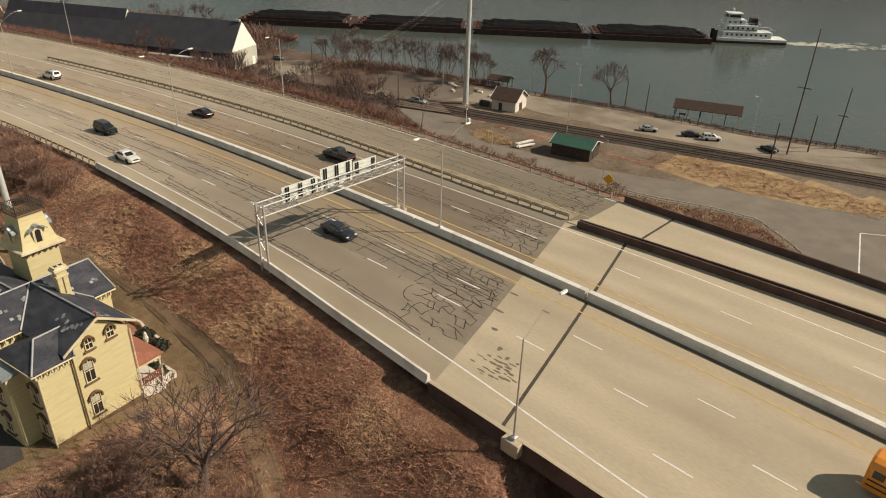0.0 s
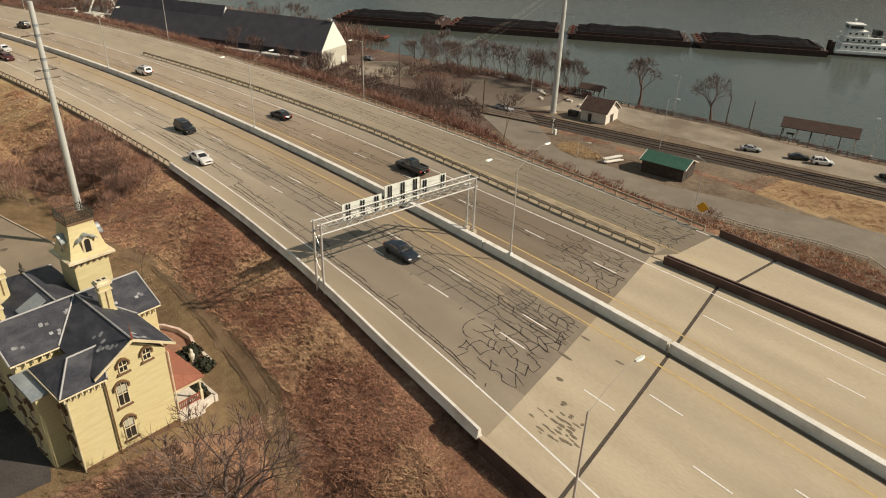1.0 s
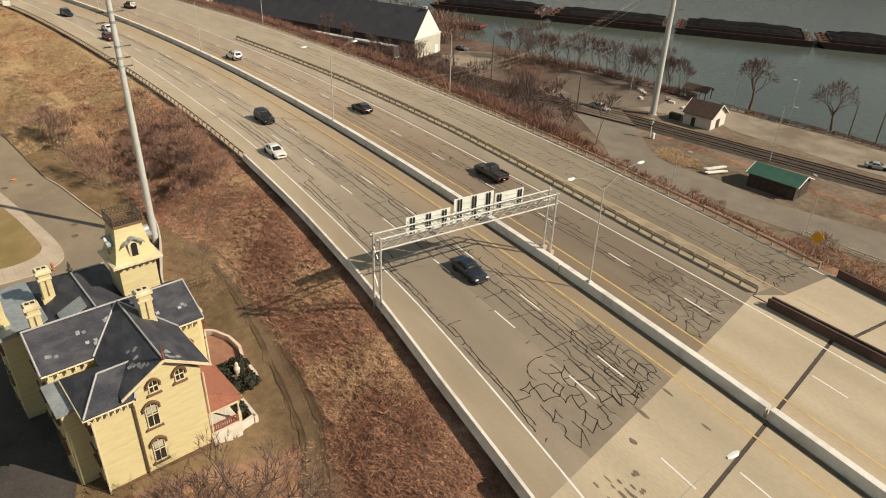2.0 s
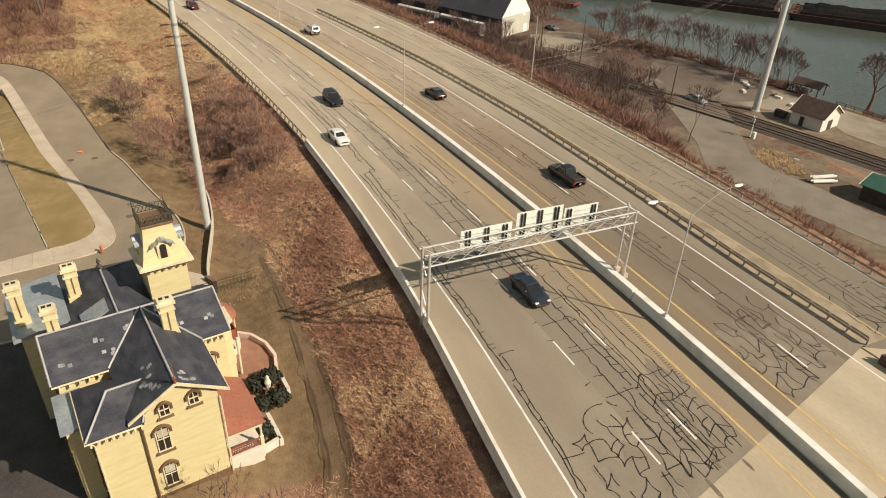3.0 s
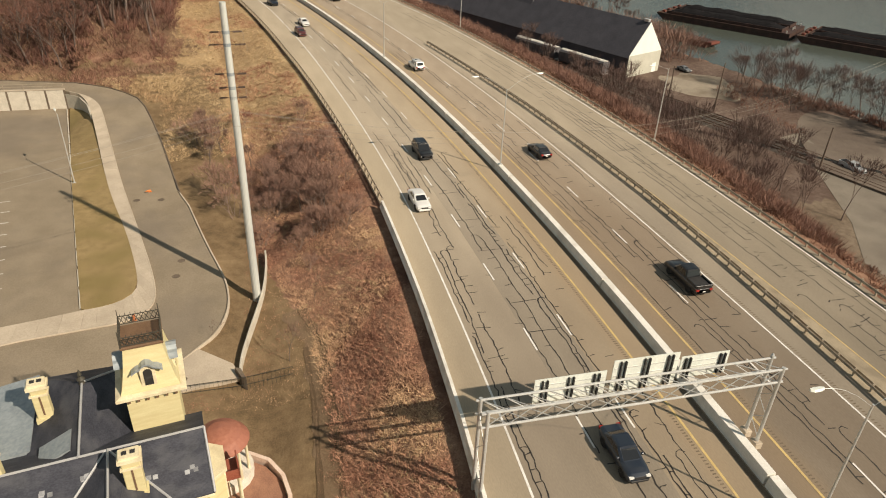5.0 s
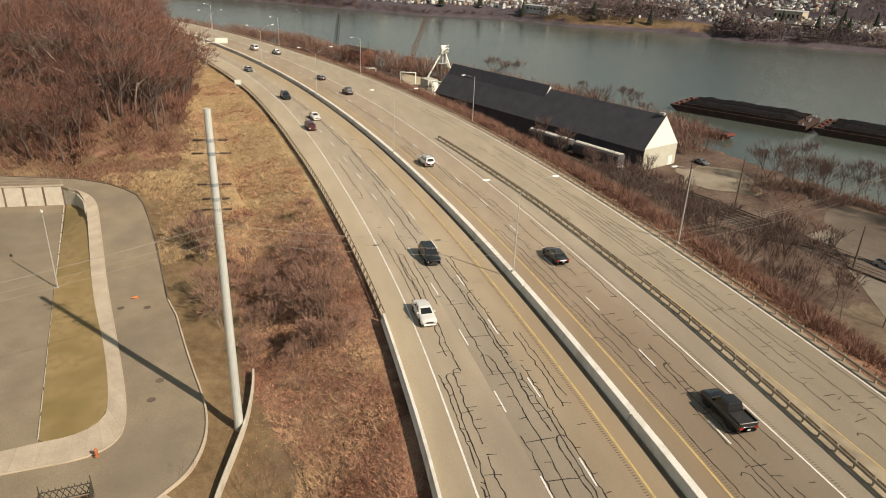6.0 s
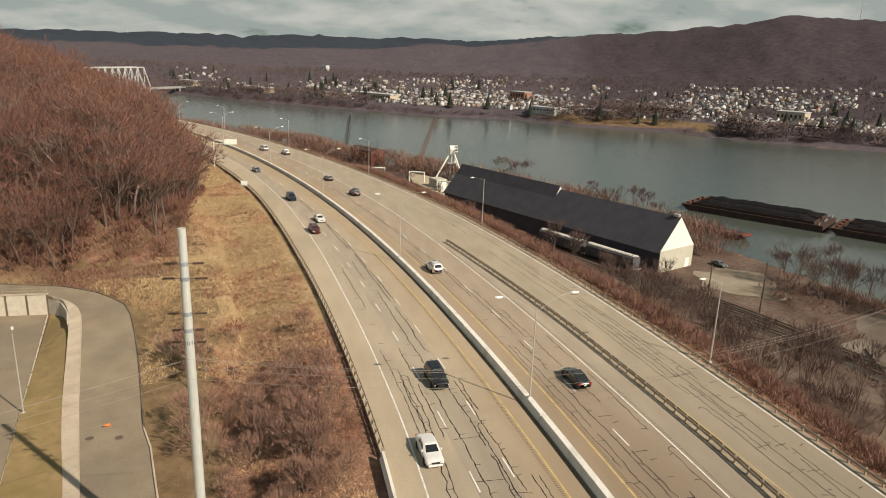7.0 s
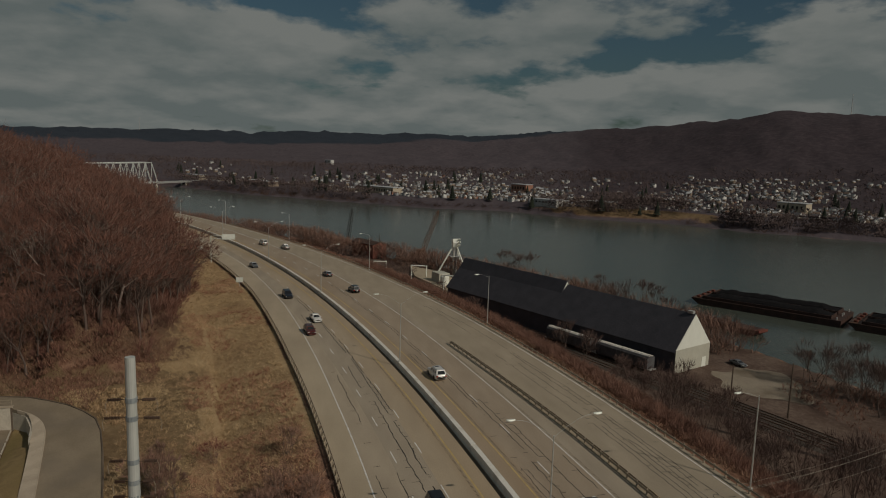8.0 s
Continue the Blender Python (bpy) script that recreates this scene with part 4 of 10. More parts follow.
def window(u, v, z, way, w=0.8, h=2.0, rise=0.22, hood=True):
    m = facing(u, v, z, way)
    outer, inner = arc(w + 0.15, h + 0.12, rise + 0.03), arc(w, h, rise)
    g = Geo()
    n = len(outer)
    verts = [(x, y, 0.0) for x, y in outer] + [(x, y, 0.09) for x, y in outer] + [(x, y, 0.09) for x, y in inner] + [(x, y, 0.015) for x, y in inner]
    g.add(verts, [(k * n + i, k * n + (i + 1) % n, (k + 1) * n + (i + 1) % n, (k + 1) * n + i) for k in range(3) for i in range(n)], m)
    win = part("window", g, M_TRIM, house)
    part("pane", Geo().add([(x, y, 0.02) for x, y in inner], [tuple(range(n))], m), M_GLASS, win)
    part("sash_bar", Geo().box(-w / 2, -0.035, 0.02, w / 2, 0.035, 0.06, m).box(-0.025, -h / 2, 0.02, 0.025, h / 2 - 0.02, 0.055, m), M_TRIM, win)
    if h > 1.5:
        part("blind", Geo().box(-w / 2 + 0.05, h * 0.06, 0.021, w / 2 - 0.05, h / 2 - rise, 0.028, m), M_BLIND, win, "pale drawn window blind")
    part("sill", Geo().box(-w / 2 - 0.22, -h / 2 - 0.2, 0.0, w / 2 + 0.22, -h / 2 - 0.08, 0.2, m, 0.0), M_DARKTRIM, win, "dark brown sill")
    if hood:
        k = 8
        lo = [(-(w / 2 + 0.16) + (w + 0.32) * i / k, h / 2 - rise - 0.02 + (rise + 0.12) * math.sin(math.pi * i / k) ** 0.8) for i in range(k + 1)]
        g = Geo()
        rows = [[Vector((x, y, 0.0)), Vector((x * 1.06, y + 0.14, 0.0)), Vector((x * 1.06, y + 0.14, 0.22)), Vector((x, y, 0.22))] for x, y in lo]
        g.strip([[m @ p for p in r] for r in rows], loop=True)
        for side in (-1, 1):
            g.box(side * (w / 2 + 0.1), h / 2 - rise - 0.3, 0.0, side * (w / 2 + 0.24), h / 2 - rise + 0.06, 0.18, m)
        part("hood", g, M_DARKTRIM, win, "dark brown arched hood")
    return win


window(0.0, -0.76, 4.38, "front", 0.55, 0.95, 0.2)
window(0.0, 1.1, 4.5, "front", 0.55, 0.95, 0.2)
window(0.0, -1.2, 2.05, "front", 0.75, 2.0)
window(0.0, -1.25, -1.2, "front", 0.75, 2.0)
window(-5.85, 3.65, 1.65, "front", 0.9, 2.2)
window(-5.85, 3.75, -1.5, "front", 0.9, 2.2)
for u, z in ((-1.2, -1.2), (-1.2, 1.9), (-3.6, -1.2)):
    window(u, 2.62, z, "right", 0.75, 1.9)
for z in (-1.3, 1.7):
    window(-8.85, 6.0, z, "right", 0.9, 2.0, 0.12, False)
    window(-7.0, -6.1, z, "left", 0.8, 2.0)
    window(-10.4, -6.1, z, "left", 0.8, 2.0)
    window(-1.0, -5.0, z, "left", 0.75, 1.9)
    window(-14.0, -7.5, z, "left", 0.8, 2.0)
window(-3.6, -6.35, -1.3, "left", 0.8, 1.9)
window(-3.6, -6.35, 1.6, "left", 0.8, 1.7)
for z in (-1.2, 2.3):
    window(-12.75, 4.3, z, "right", 0.8, 2.0)

# tower head
TU, TV = -12.75, 2.85


def ring(h, z):
    return [Vector((TU + h, TV - h, z)), Vector((TU + h, TV + h, z)), Vector((TU - h, TV + h, z)), Vector((TU - h, TV - h, z))]


g = Geo()
g.strip([ring(1.5, 7.55), ring(1.62, 7.75), ring(1.95, 7.9), ring(1.95, 8.08), ring(1.72, 8.16)], loop=True)
g.f.append((16, 17, 18, 19))
part("cornice", g, M_TRIM, house)
for k in range(6):
    for u, v, r in ((TU + 1.6, TV - 1.3 + 0.52 * k, 0), (TU - 1.3 + 0.52 * k, TV + 1.6, 0), (TU - 1.3 + 0.52 * k, TV - 1.6, 0)):
        part("bracket", Geo().box(u - 0.08, v - 0.08, 7.5, u + 0.08, v + 0.08, 7.86), M_DARKTRIM, house)
g = Geo()
g.strip([ring(1.66, 8.1), ring(1.46, 8.7), ring(1.26, 9.6), ring(1.10, 10.6), ring(1.06, 11.0)], loop=True)
mansard = part("mansard", g, M_CLAP, house, "cream-yellow mansard tower head")
g = Geo().box(TU - 1.16, TV - 1.16, 11.0, TU + 1.16, TV + 1.16, 11.16, None, 0.03)
part("tower_deck", g, M_DARKTRIM, house)
for way, du, dv in (("front", 1, 0), ("right", 0, 1), ("left", 0, -1), ("back", -1, 0)):
    m = facing(TU + du * 1.42, TV + dv * 1.42, 9.2, way)
    g = Geo()
    g.prism([(-0.42, -0.85), (0.42, -0.85), (0.42, 0.45), (0.3, 0.68), (0, 0.8), (-0.3, 0.68), (-0.42, 0.45)], -0.5, 0.12, "z", m)
    dormer = part("dormer", g, M_TRIM, house)
    part("pane", Geo().prism([(-0.24, -0.7), (0.24, -0.7), (0.24, 0.3), (0.12, 0.46), (-0.12, 0.46), (-0.24, 0.3)], 0.12, 0.135, "z", m), M_GLASS, dormer)
    g = Geo()
    prof = [(-0.85, 0.42), (-0.62, 0.6), (-0.4, 0.66), (-0.22, 0.86), (0, 0.95), (0.22, 0.86), (0.4, 0.66), (0.62, 0.6), (0.85, 0.42)]
    g.strip([[m @ Vector((x, y, -0.7)) for x, y in prof], [m @ Vector((x, y, 0.34)) for x, y in prof], [m @ Vector((x, y - 0.1, 0.34)) for x, y in prof], [m @ Vector((x, y - 0.1, -0.7)) for x, y in prof]])
    part("dormer_hood", g, M_TIN, dormer, "pale tin dormer hood")
for side in range(4):
    a, b = ring(1.12, 11.16)[side], ring(1.12, 11.16)[(side + 1) % 4]
    up = Vector((0, 0, 1))
    part("cresting_post", Geo().tube(a, a + up * 1.15, 0.045, 0.02, 6), M_IRON, house)
    for z in (0.12, 0.68):
        part("cresting_bar", Geo().tube(a + up * z, b + up * z, 0.03, 0.03, 5), M_IRON, house)
    for k in range(8):
        p, q = a.lerp(b, k / 8), a.lerp(b, (k + 1) / 8)
        g = Geo().tube(p + up * 0.12, q + up * 0.68, 0.025, 0.025, 4)
        g.tube(q + up * 0.12, p + up * 0.68, 0.025, 0.025, 4)
        g.tube(p.lerp(q, 0.5) + up * 0.68, p.lerp(q, 0.5) + up * 0.86, 0.035, 0.01, 4)
        part("roof_cresting", g, M_IRON, house, "dark iron roof cresting")


def chimney(u, v, z0, z1, w=0.95, t=0.62):
    g = Geo()
    g.box(u - t / 2 - 0.1, v - w / 2 - 0.1, z0, u + t / 2 + 0.1, v + w / 2 + 0.1, z0 + 0.75)
    g.box(u - t / 2, v - w / 2, z0 + 0.75, u + t / 2, v + w / 2, z1 - 0.4, None, 0.04)
    ob = part("chimney", g, M_CLAP, house, "yellow painted brick chimney")
    g = Geo()
    g.box(u - t / 2 - 0.08, v - w / 2 - 0.08, z1 - 0.95, u + t / 2 + 0.08, v + w / 2 + 0.08, z1 - 0.82)
    g.box(u - t / 2 - 0.14, v - w / 2 - 0.14, z1 - 0.4, u + t / 2 + 0.14, v + w / 2 + 0.14, z1 - 0.18)
    g.box(u - t / 2 - 0.04, v - w / 2 - 0.04, z1 - 0.18, u + t / 2 + 0.04, v + w / 2 + 0.04, z1)
    part("chimney_cap", g, M_TRIM, ob)
    for k in (-1, 1):
        part("flue", Geo().box(u - 0.14, v + k * w * 0.22 - 0.13, z1, u + 0.14, v + k * w * 0.22 + 0.13, z1 + 0.02), M_BLACK, ob, "dark flue opening")
    part("panel", Geo().box(u + t / 2, v - 0.05, z0 + 1.0, u + t / 2 + 0.03, v + 0.05, z1 - 1.0), M_DARKTRIM, ob)


chimney(-6.4, 1.5, 4.7, 8.25)
chimney(-9.2, -5.35, 5.0, 8.35, 0.8, 0.6)
chimney(-13.6, -7.1, 4.4, 8.2, 0.85, 0.6)
chimney(-14.2, -3.4, 4.8, 8.2, 0.85, 0.6)

# mended slates
M_PALESLATE = surf("bleached slate", (0.15, 0.155, 0.165), (0.34, 0.345, 0.35), 2.0, 0.6, per_piece=0.35)
random.seed(4)
for u, v, z in ((-7.7, -0.9, 0), (-7.6, -3.0, 0), (-6.5, -2.6, 0), (-6.9, 4.3, 0), (-7.0, 2.3, 0), (-6.6, -5.3, 0), (-0.3, 0.7, 1), (-0.9, 1.0, 1), (-0.2, 1.35, 1), (-1.2, -0.9, 2), (-1.9, -1.1, 2), (-1.5, -1.4, 2), (-0.6, -1.0, 2), (-2.9, -1.0, 2)):
    for k in range(3):
        uu, vv = u + random.uniform(-0.2, 0.2), v + random.uniform(-0.35, 0.35)
        if z == 0:
            zz = 6.42 - (uu + 8.88) * 1.82 / 3.43
            c = [(uu - 0.11, vv - 0.13, zz + 0.058 + 0.012), (uu + 0.11, vv - 0.13, zz - 0.058 + 0.012), (uu + 0.11, vv + 0.13, zz - 0.058 + 0.012), (uu - 0.11, vv + 0.13, zz + 0.058 + 0.012)]
        else:
            sg = 1 if z == 1 else -1
            zz = FR - abs(vv - 0.18) * 0.61
            c = [(uu - 0.13, vv - 0.11, zz + sg * 0.067 + 0.012), (uu + 0.13, vv - 0.11, zz + sg * 0.067 + 0.012), (uu + 0.13, vv + 0.11, zz - sg * 0.067 + 0.012), (uu - 0.13, vv + 0.11, zz - sg * 0.067 + 0.012)]
        part("slate", Geo().slab(c, 0.02), M_PALESLATE, house)

# side porch
part("porch_floor", Geo().box(-5.8, 2.66, -3.9, -0.5, 5.3, -2.85), M_STONE, house)
part("porch_roof", Geo().slab([(-0.9, 2.64, 1.15), (-0.9, 5.65, -0.45), (-5.85, 5.65, -0.45), (-5.85, 2.64, 1.15)], 0.12), M_TERRA, house, "red tin porch roof")
part("porch_roof", Geo().slab([(-0.9, 2.64, 1.15), (-0.45, 2.64, -0.45), (-0.45, 5.65, -0.45), (-0.9, 5.4, -0.3)], 0.1), M_TERRA, house)
part("porch_beam", Geo().box(-5.8, 5.2, -0.9, -0.6, 5.4, -0.55).box(-0.8, 2.66, -0.9, -0.6, 5.4, -0.55), M_TRIM, house)
for u, v in ((-0.75, 5.25), (-3.3, 5.25), (-5.6, 5.25)):
    part("porch_post", Geo().box(u - 0.14, v - 0.14, -2.85, u + 0.14, v + 0.14, -1.9, None, 0.03).tube((u, v, -1.9), (u, v, -0.9), 0.09, 0.09, 8).box(u - 0.12, v - 0.12, -1.0, u + 0.12, v + 0.12, -0.85), M_TRIM, house)
part("porch_rail", Geo().box(-0.74, 2.7, -2.15, -0.66, 5.2, -2.05).box(-0.74, 2.7, -2.75, -0.66, 5.2, -2.65), M_REDPAINT, house)
for k in range(13):
    part("baluster", Geo().box(-0.73, 2.8 + 0.18 * k, -2.66, -0.67, 2.86 + 0.18 * k, -2.14), M_REDPAINT, house)
part("lattice", Geo().box(-0.5, 2.7, -4.2, -0.42, 5.2, -2.9), M_STONE, house, "pale speckled lattice skirt")
part("door", Geo().box(-4.9, 2.6, -2.85, -3.9, 2.7, -0.6, None, 0.0), M_DARKTRIM, house)
# round porch by the tower
g = Geo().lathe([(2.0, -0.5), (1.95, -0.4), (1.5, 0.15), (0.8, 0.5), (0.05, 0.62)], 20, Matrix.Translation((-14.6, 6.2, 0)))
part("porch_roof", g, M_TERRA, house, "round red tin porch roof")
for k in range(5):
    a = radians(-60 + 35 * k + 60)
    part("porch_post", Geo().tube((-14.6 + 1.8 * math.cos(a), 6.2 + 1.7 * math.sin(a), -3.9), (-14.6 + 1.8 * math.cos(a), 6.2 + 1.7 * math.sin(a), -0.45), 0.11, 0.09, 8), M_TRIM, house)
part("porch_floor", Geo().prism([(-14.6 + 2.0 * math.cos(k * math.pi / 8), 6.2 + 2.0 * math.sin(k * math.pi / 8)) for k in range(16)], -4.2, -3.3), M_STONE, house)
# balcony by the bay
part("balcony", Geo().box(-12.0, 5.9, 0.0, -10.2, 7.0, 0.14).box(-12.0, 6.9, 0.14, -10.2, 7.0, 0.8).box(-10.28, 5.9, 0.14, -10.2, 7.0, 0.8), M_REDPAINT, house, "small red-brown balcony")
part("porch_post", Geo().tube((-10.3, 6.9, -4.0), (-10.3, 6.9, 0.0), 0.12, 0.1, 8), M_TRIM, house)
part("porch_post", Geo().tube((-11.9, 6.9, -4.0), (-11.9, 6.9, 0.0), 0.12, 0.1, 8), M_TRIM, house)


def hpoint(u, v, z):
    return HOUSE @ Vector((u, v, z))


# garden by the house
g = Geo()
pts = [(-16.2, 7.6), (-14.6, 9.3), (-12.8, 10.0), (-10.8, 10.1), (-9.2, 9.6), (-8.0, 9.2)]
for p, q in zip(pts, pts[1:]):
    a, b = hpoint(*p, -4.6), hpoint(*q, -4.6)
    n = (b - a).cross(Vector((0, 0, 1))).normalized() * 0.14
    g.add([a - n, b - n, b + n, a + n, *[w + Vector((0, 0, 0.95)) for w in (a - n, b - n, b + n, a + n)]], [(3, 2, 1, 0), (4, 5, 6, 7), (0, 1, 5, 4), (1, 2, 6, 5), (2, 3, 7, 6), (3, 0, 4, 7)])
tagged(part("garden_wall", g, M_PINKSTONE), "low curving pale garden wall beside the house", "garden wall")
g = Geo().prism([tuple(hpoint(u, v, 0)[:2]) for u, v in ((-15.8, 7.6), (-14.4, 9.0), (-12.6, 9.8), (-10.8, 9.9), (-8.2, 9.0), (-6.4, 7.6), (-6.4, 5.7), (-15.0, 5.7))][::-1], -4.6, -4.12)
tagged(part("terrace", g, M_BRICKPATH, kind="structure"), "brown brick terrace beside the house", "terrace")
for (u0, v0), (u1, v1) in (((-6.6, 6.0), (-6.3, 9.6)), ((-1.7, 6.9), (-1.4, 5.4)), ((-4.6, 7.0), (-1.4, 6.9)), ((-8.0, 9.6), (-6.4, 9.5))):
    a, b = hpoint(u0, v0, -4.6), hpoint(u1, v1, -4.6)
    n = (b - a).cross(Vector((0, 0, 1))).normalized() * 0.15
    g = Geo().add([a - n, b - n, b + n, a + n, *[w + Vector((0, 0, 0.72)) for w in (a - n, b - n, b + n, a + n)]], [(3, 2, 1, 0), (4, 5, 6, 7), (0, 1, 5, 4), (1, 2, 6, 5), (2, 3, 7, 6), (3, 0, 4, 7)])
    tagged(part("garden_kerb", g, M_STONE), "white stone kerb of a planting bed", "kerb", group="garden kerbs")
statue_at = hpoint(-6.9, 8.0, -4.2)
tagged(part("statue", Geo().lathe([(0.35, 0), (0.32, 0.3), (0.16, 0.4), (0.2, 0.9), (0.28, 1.3), (0.16, 1.6), (0.15, 1.85), (0.05, 2.0)], 10, Matrix.Translation(statue_at)), M_STONE), "small white stone garden statue among dark shrubs", "statue")


def leaf_ball(seed, rx, rz, count, size):
    """A rounded evergreen of many small leaf faces over a branching core."""
    rnd = random.Random(seed)
    g = Geo()
    for _ in range(count):
        d = Vector((rnd.gauss(0, 1), rnd.gauss(0, 1), rnd.gauss(0, 1))).normalized()
        r = rnd.uniform(0.55, 1.0) * (0.85 + 0.2 * math.sin(d.x * 5 + seed) * math.cos(d.y * 4))
        p = Vector((d.x * rx * r, d.y * rx * r, rz + d.z * rz * r))
        a = Vector((rnd.gauss(0, 1), rnd.gauss(0, 1), rnd.gauss(0, 1))).normalized() * size
        b = d.cross(a).normalized() * size * 0.6
        g.add([p - a, p + b, p + a, p - b], [(0, 1, 2, 3)])
    return g


yew = leaf_ball(3, 1.0, 0.75, 900, 0.16).mesh("shrub", M_YEW)
for k, (u, v, s) in enumerate(((-7.9, 7.3, 1.0), (-8.1, 8.6, 1.05), (-5.3, 8.2, 1.1), (-5.4, 7.0, 0.9), (-2.8, 6.1, 0.85))):
    ob = part("shrub", yew, None, m=Matrix.Translation(hpoint(u, v, -4.2)) @ pose(0, 0, 0, 0, 0, 70 * k) @ Matrix.Diagonal((s, s, s, 1)))
    tagged(ob, "dark clipped evergreen shrub in a garden bed", "shrub", group="garden evergreens")

# ---- drive, parking and pavements beside the house ----
M_DRIVE = surf("drive asphalt", (0.205, 0.163, 0.112), (0.29, 0.236, 0.168), 0.3, 0.9, 0.1, 24, c=(0.17, 0.14, 0.11), c_scale=0.12, c_amount=0.5)
M_WALK = surf("pavement concrete", (0.40, 0.33, 0.25), (0.52, 0.44, 0.34), 0.5, 0.85, 0.08, 14, c=(0.34, 0.28, 0.21), c_scale=0.3, c_amount=0.5, per_piece=0.06)
M_LAWN = surf("winter lawn", (0.20, 0.14, 0.062), (0.34, 0.245, 0.118), 0.8, 0.95, 0.6, 14, c=(0.17, 0.13, 0.045), c_scale=0.2, c_amount=0.6)
M_PLANK = surf("weathered pale wall", (0.42, 0.38, 0.31), (0.58, 0.53, 0.44), 1.0, 0.85, 0.1, 8)
M_ORANGE = surf("orange plastic", (0.55, 0.16, 0.04), (0.65, 0.22, 0.06), 2.0, 0.6)
M_HYDRANT = surf("hydrant paint", (0.35, 0.10, 0.04), (0.45, 0.16, 0.07), 2.0, 0.6)


def sheet(name, outline, z, thick, material, label, category):
    g = Geo().prism(outline if sum((x1 - x0) * (y1 + y0) for (x0, y0), (x1, y1) in zip(outline, outline[1:] + outline[:1])) < 0 else outline[::-1], z - thick, z)
    return tagged(part(name, g, material, kind="structure"), label, category)


STRIP_R = [(-149.3, -5.8), (-145.1, -3.7), (-137.0, -1.6), (-129.4, 0.2), (-121.0, 2.2), (-113.2, 4.3), (-103.5, 7.4), (-92.5, 10.1), (-90.0, 9.6), (-88.7, 7.6), (-88.4, 5.6)]
WALK_OUT = [(-150.3, -7.4), (-148.9, -5.2), (-147.0, -3.4), (-144.6, -2.1), (-141.9, -1.2), (-134.7, 0.6), (-125.7, 2.8), (-119.2, 4.4), (-113.0, 6.1), (-96.6, 10.6), (-90.2, 12.0), (-87.2, 11.7), (-85.6, 9.6), (-85.1, 5.8), (-84.4, 1.0), (-83.2, -4), (-81.5, -40)]
KERB = [(-114.5, -40), (-114.5, 12.2), (-110, 13.8), (-99.7, 16.4), (-92.5, 18.5), (-89.0, 19.1), (-85.7, 19.1), (-82.3, 18.2), (-80.0, 16.4), (-77.2, 13.9), (-73, 9.5), (-71.5, -8), (-71, -40)]


def rounded(path, times=2):
    """Cut the corners of an open path."""
    for _ in range(times):
        cut = [path[0]]
        for (x0, y0), (x1, y1) in zip(path, path[1:]):
            cut += [(0.75 * x0 + 0.25 * x1, 0.75 * y0 + 0.25 * y1), (0.25 * x0 + 0.75 * x1, 0.25 * y0 + 0.75 * y1)]
        path = cut + [path[-1]]
    return path


KERB = KERB[:2] + rounded(KERB[2:11]) + KERB[11:]
sheet("drive", KERB, LOT_Z, 0.5, M_DRIVE, "grey asphalt drive with a turning loop", "drive")
OUTER = [(-160, -40), (-158.0, -20.7), (-156.6, -14.9), (-155.0, -7.5), (-153.2, -4.2), (-151.3, -1.2), (-149.2, 1.3), (-146.8, 3.5), (-143.2, 5.1), (-137.1, 6.9), (-130.1, 8.7), (-119.2, 11.2), (-114.0, 12.4)]
INNER = [(-151.4, -40), (-151.4, -20), (-151.4, -12), (-151.3, -8.6), *WALK_OUT[:9]]


def climbing_drive():
    """The part of the drive that climbs behind the retaining wall."""
    def even(path, n=48):
        seg = np.r_[0, np.cumsum([math.hypot(b[0] - a[0], b[1] - a[1]) for a, b in zip(path, path[1:])])]
        u = np.linspace(0, seg[-1], n)
        return list(zip(np.interp(u, seg, [p[0] for p in path]), np.interp(u, seg, [p[1] for p in path])))
    rows = []
    for (x0, y0), (x1, y1) in zip(even(OUTER), even(INNER)):
        rows.append([(x0, y0, ramp_z(x0) + 0.02), (x1, y1, ramp_z(x1) + 0.02), (x1, y1, LOT_Z - 0.5), (x0, y0, LOT_Z - 0.5)])
    g = Geo().strip([[tuple(float(c) for c in p) for p in r] for r in rows], loop=True)
    n = len(rows)
    g.f += [(3, 2, 1, 0), (4 * n - 4, 4 * n - 3, 4 * n - 2, 4 * n - 1)]
    tagged(part("drive", g, M_DRIVE, kind="structure"), "grey asphalt drive climbing round the retaining wall", "drive")


climbing_drive()
# dark sheet laid here to deepen the house's shadow; asphalt is assumed
rows = []
for i in range(25):
    x = -72.5 + 23.2 * i / 24
    rows.append([(x, y, ground_z(x, y) + 0.07) for y in np.linspace(-16, 10.4 - 0.2 * abs(i - 14), 22).tolist()])
tagged(part("shaded_yard", Geo().strip(rows), surf("shade-dark yard asphalt", (0.042, 0.038, 0.036), (0.085, 0.075, 0.068), 0.5, 0.9, 0.1, 16), kind="structure"), "asphalt yard darkened to deepen the house shadow", "drive")
sheet("parking_lot", [(-151.2, -40), (-151.2, -8.7), (-150.9, -8.5), (-118.1, -1.5), (-88.5, 5.3), (-87.2, 1.0), (-86.2, -4), (-85, -40)], LOT_Z + 0.02, 0.4, M_DRIVE, "grey asphalt parking lot with faded stripes", "parking lot")
pavement = thing("pavement", "pale concrete pavement around the grass verge", "pavement", kind="structure")
inner = STRIP_R[:] + [(-87.3, 1.0), (-86.3, -4.0), (-85.1, -40)]


def along(path, n):
    """n + 1 points at even steps along a path."""
    seg = [0.0]
    for (x0, y0), (x1, y1) in zip(path, path[1:]):
        seg.append(seg[-1] + math.hypot(x1 - x0, y1 - y0))
    out = []
    for k in range(n + 1):
        s = seg[-1] * k / n
        out.append((float(np.interp(s, seg, [p[0] for p in path])), float(np.interp(s, seg, [p[1] for p in path]))))
    return out


rows = []
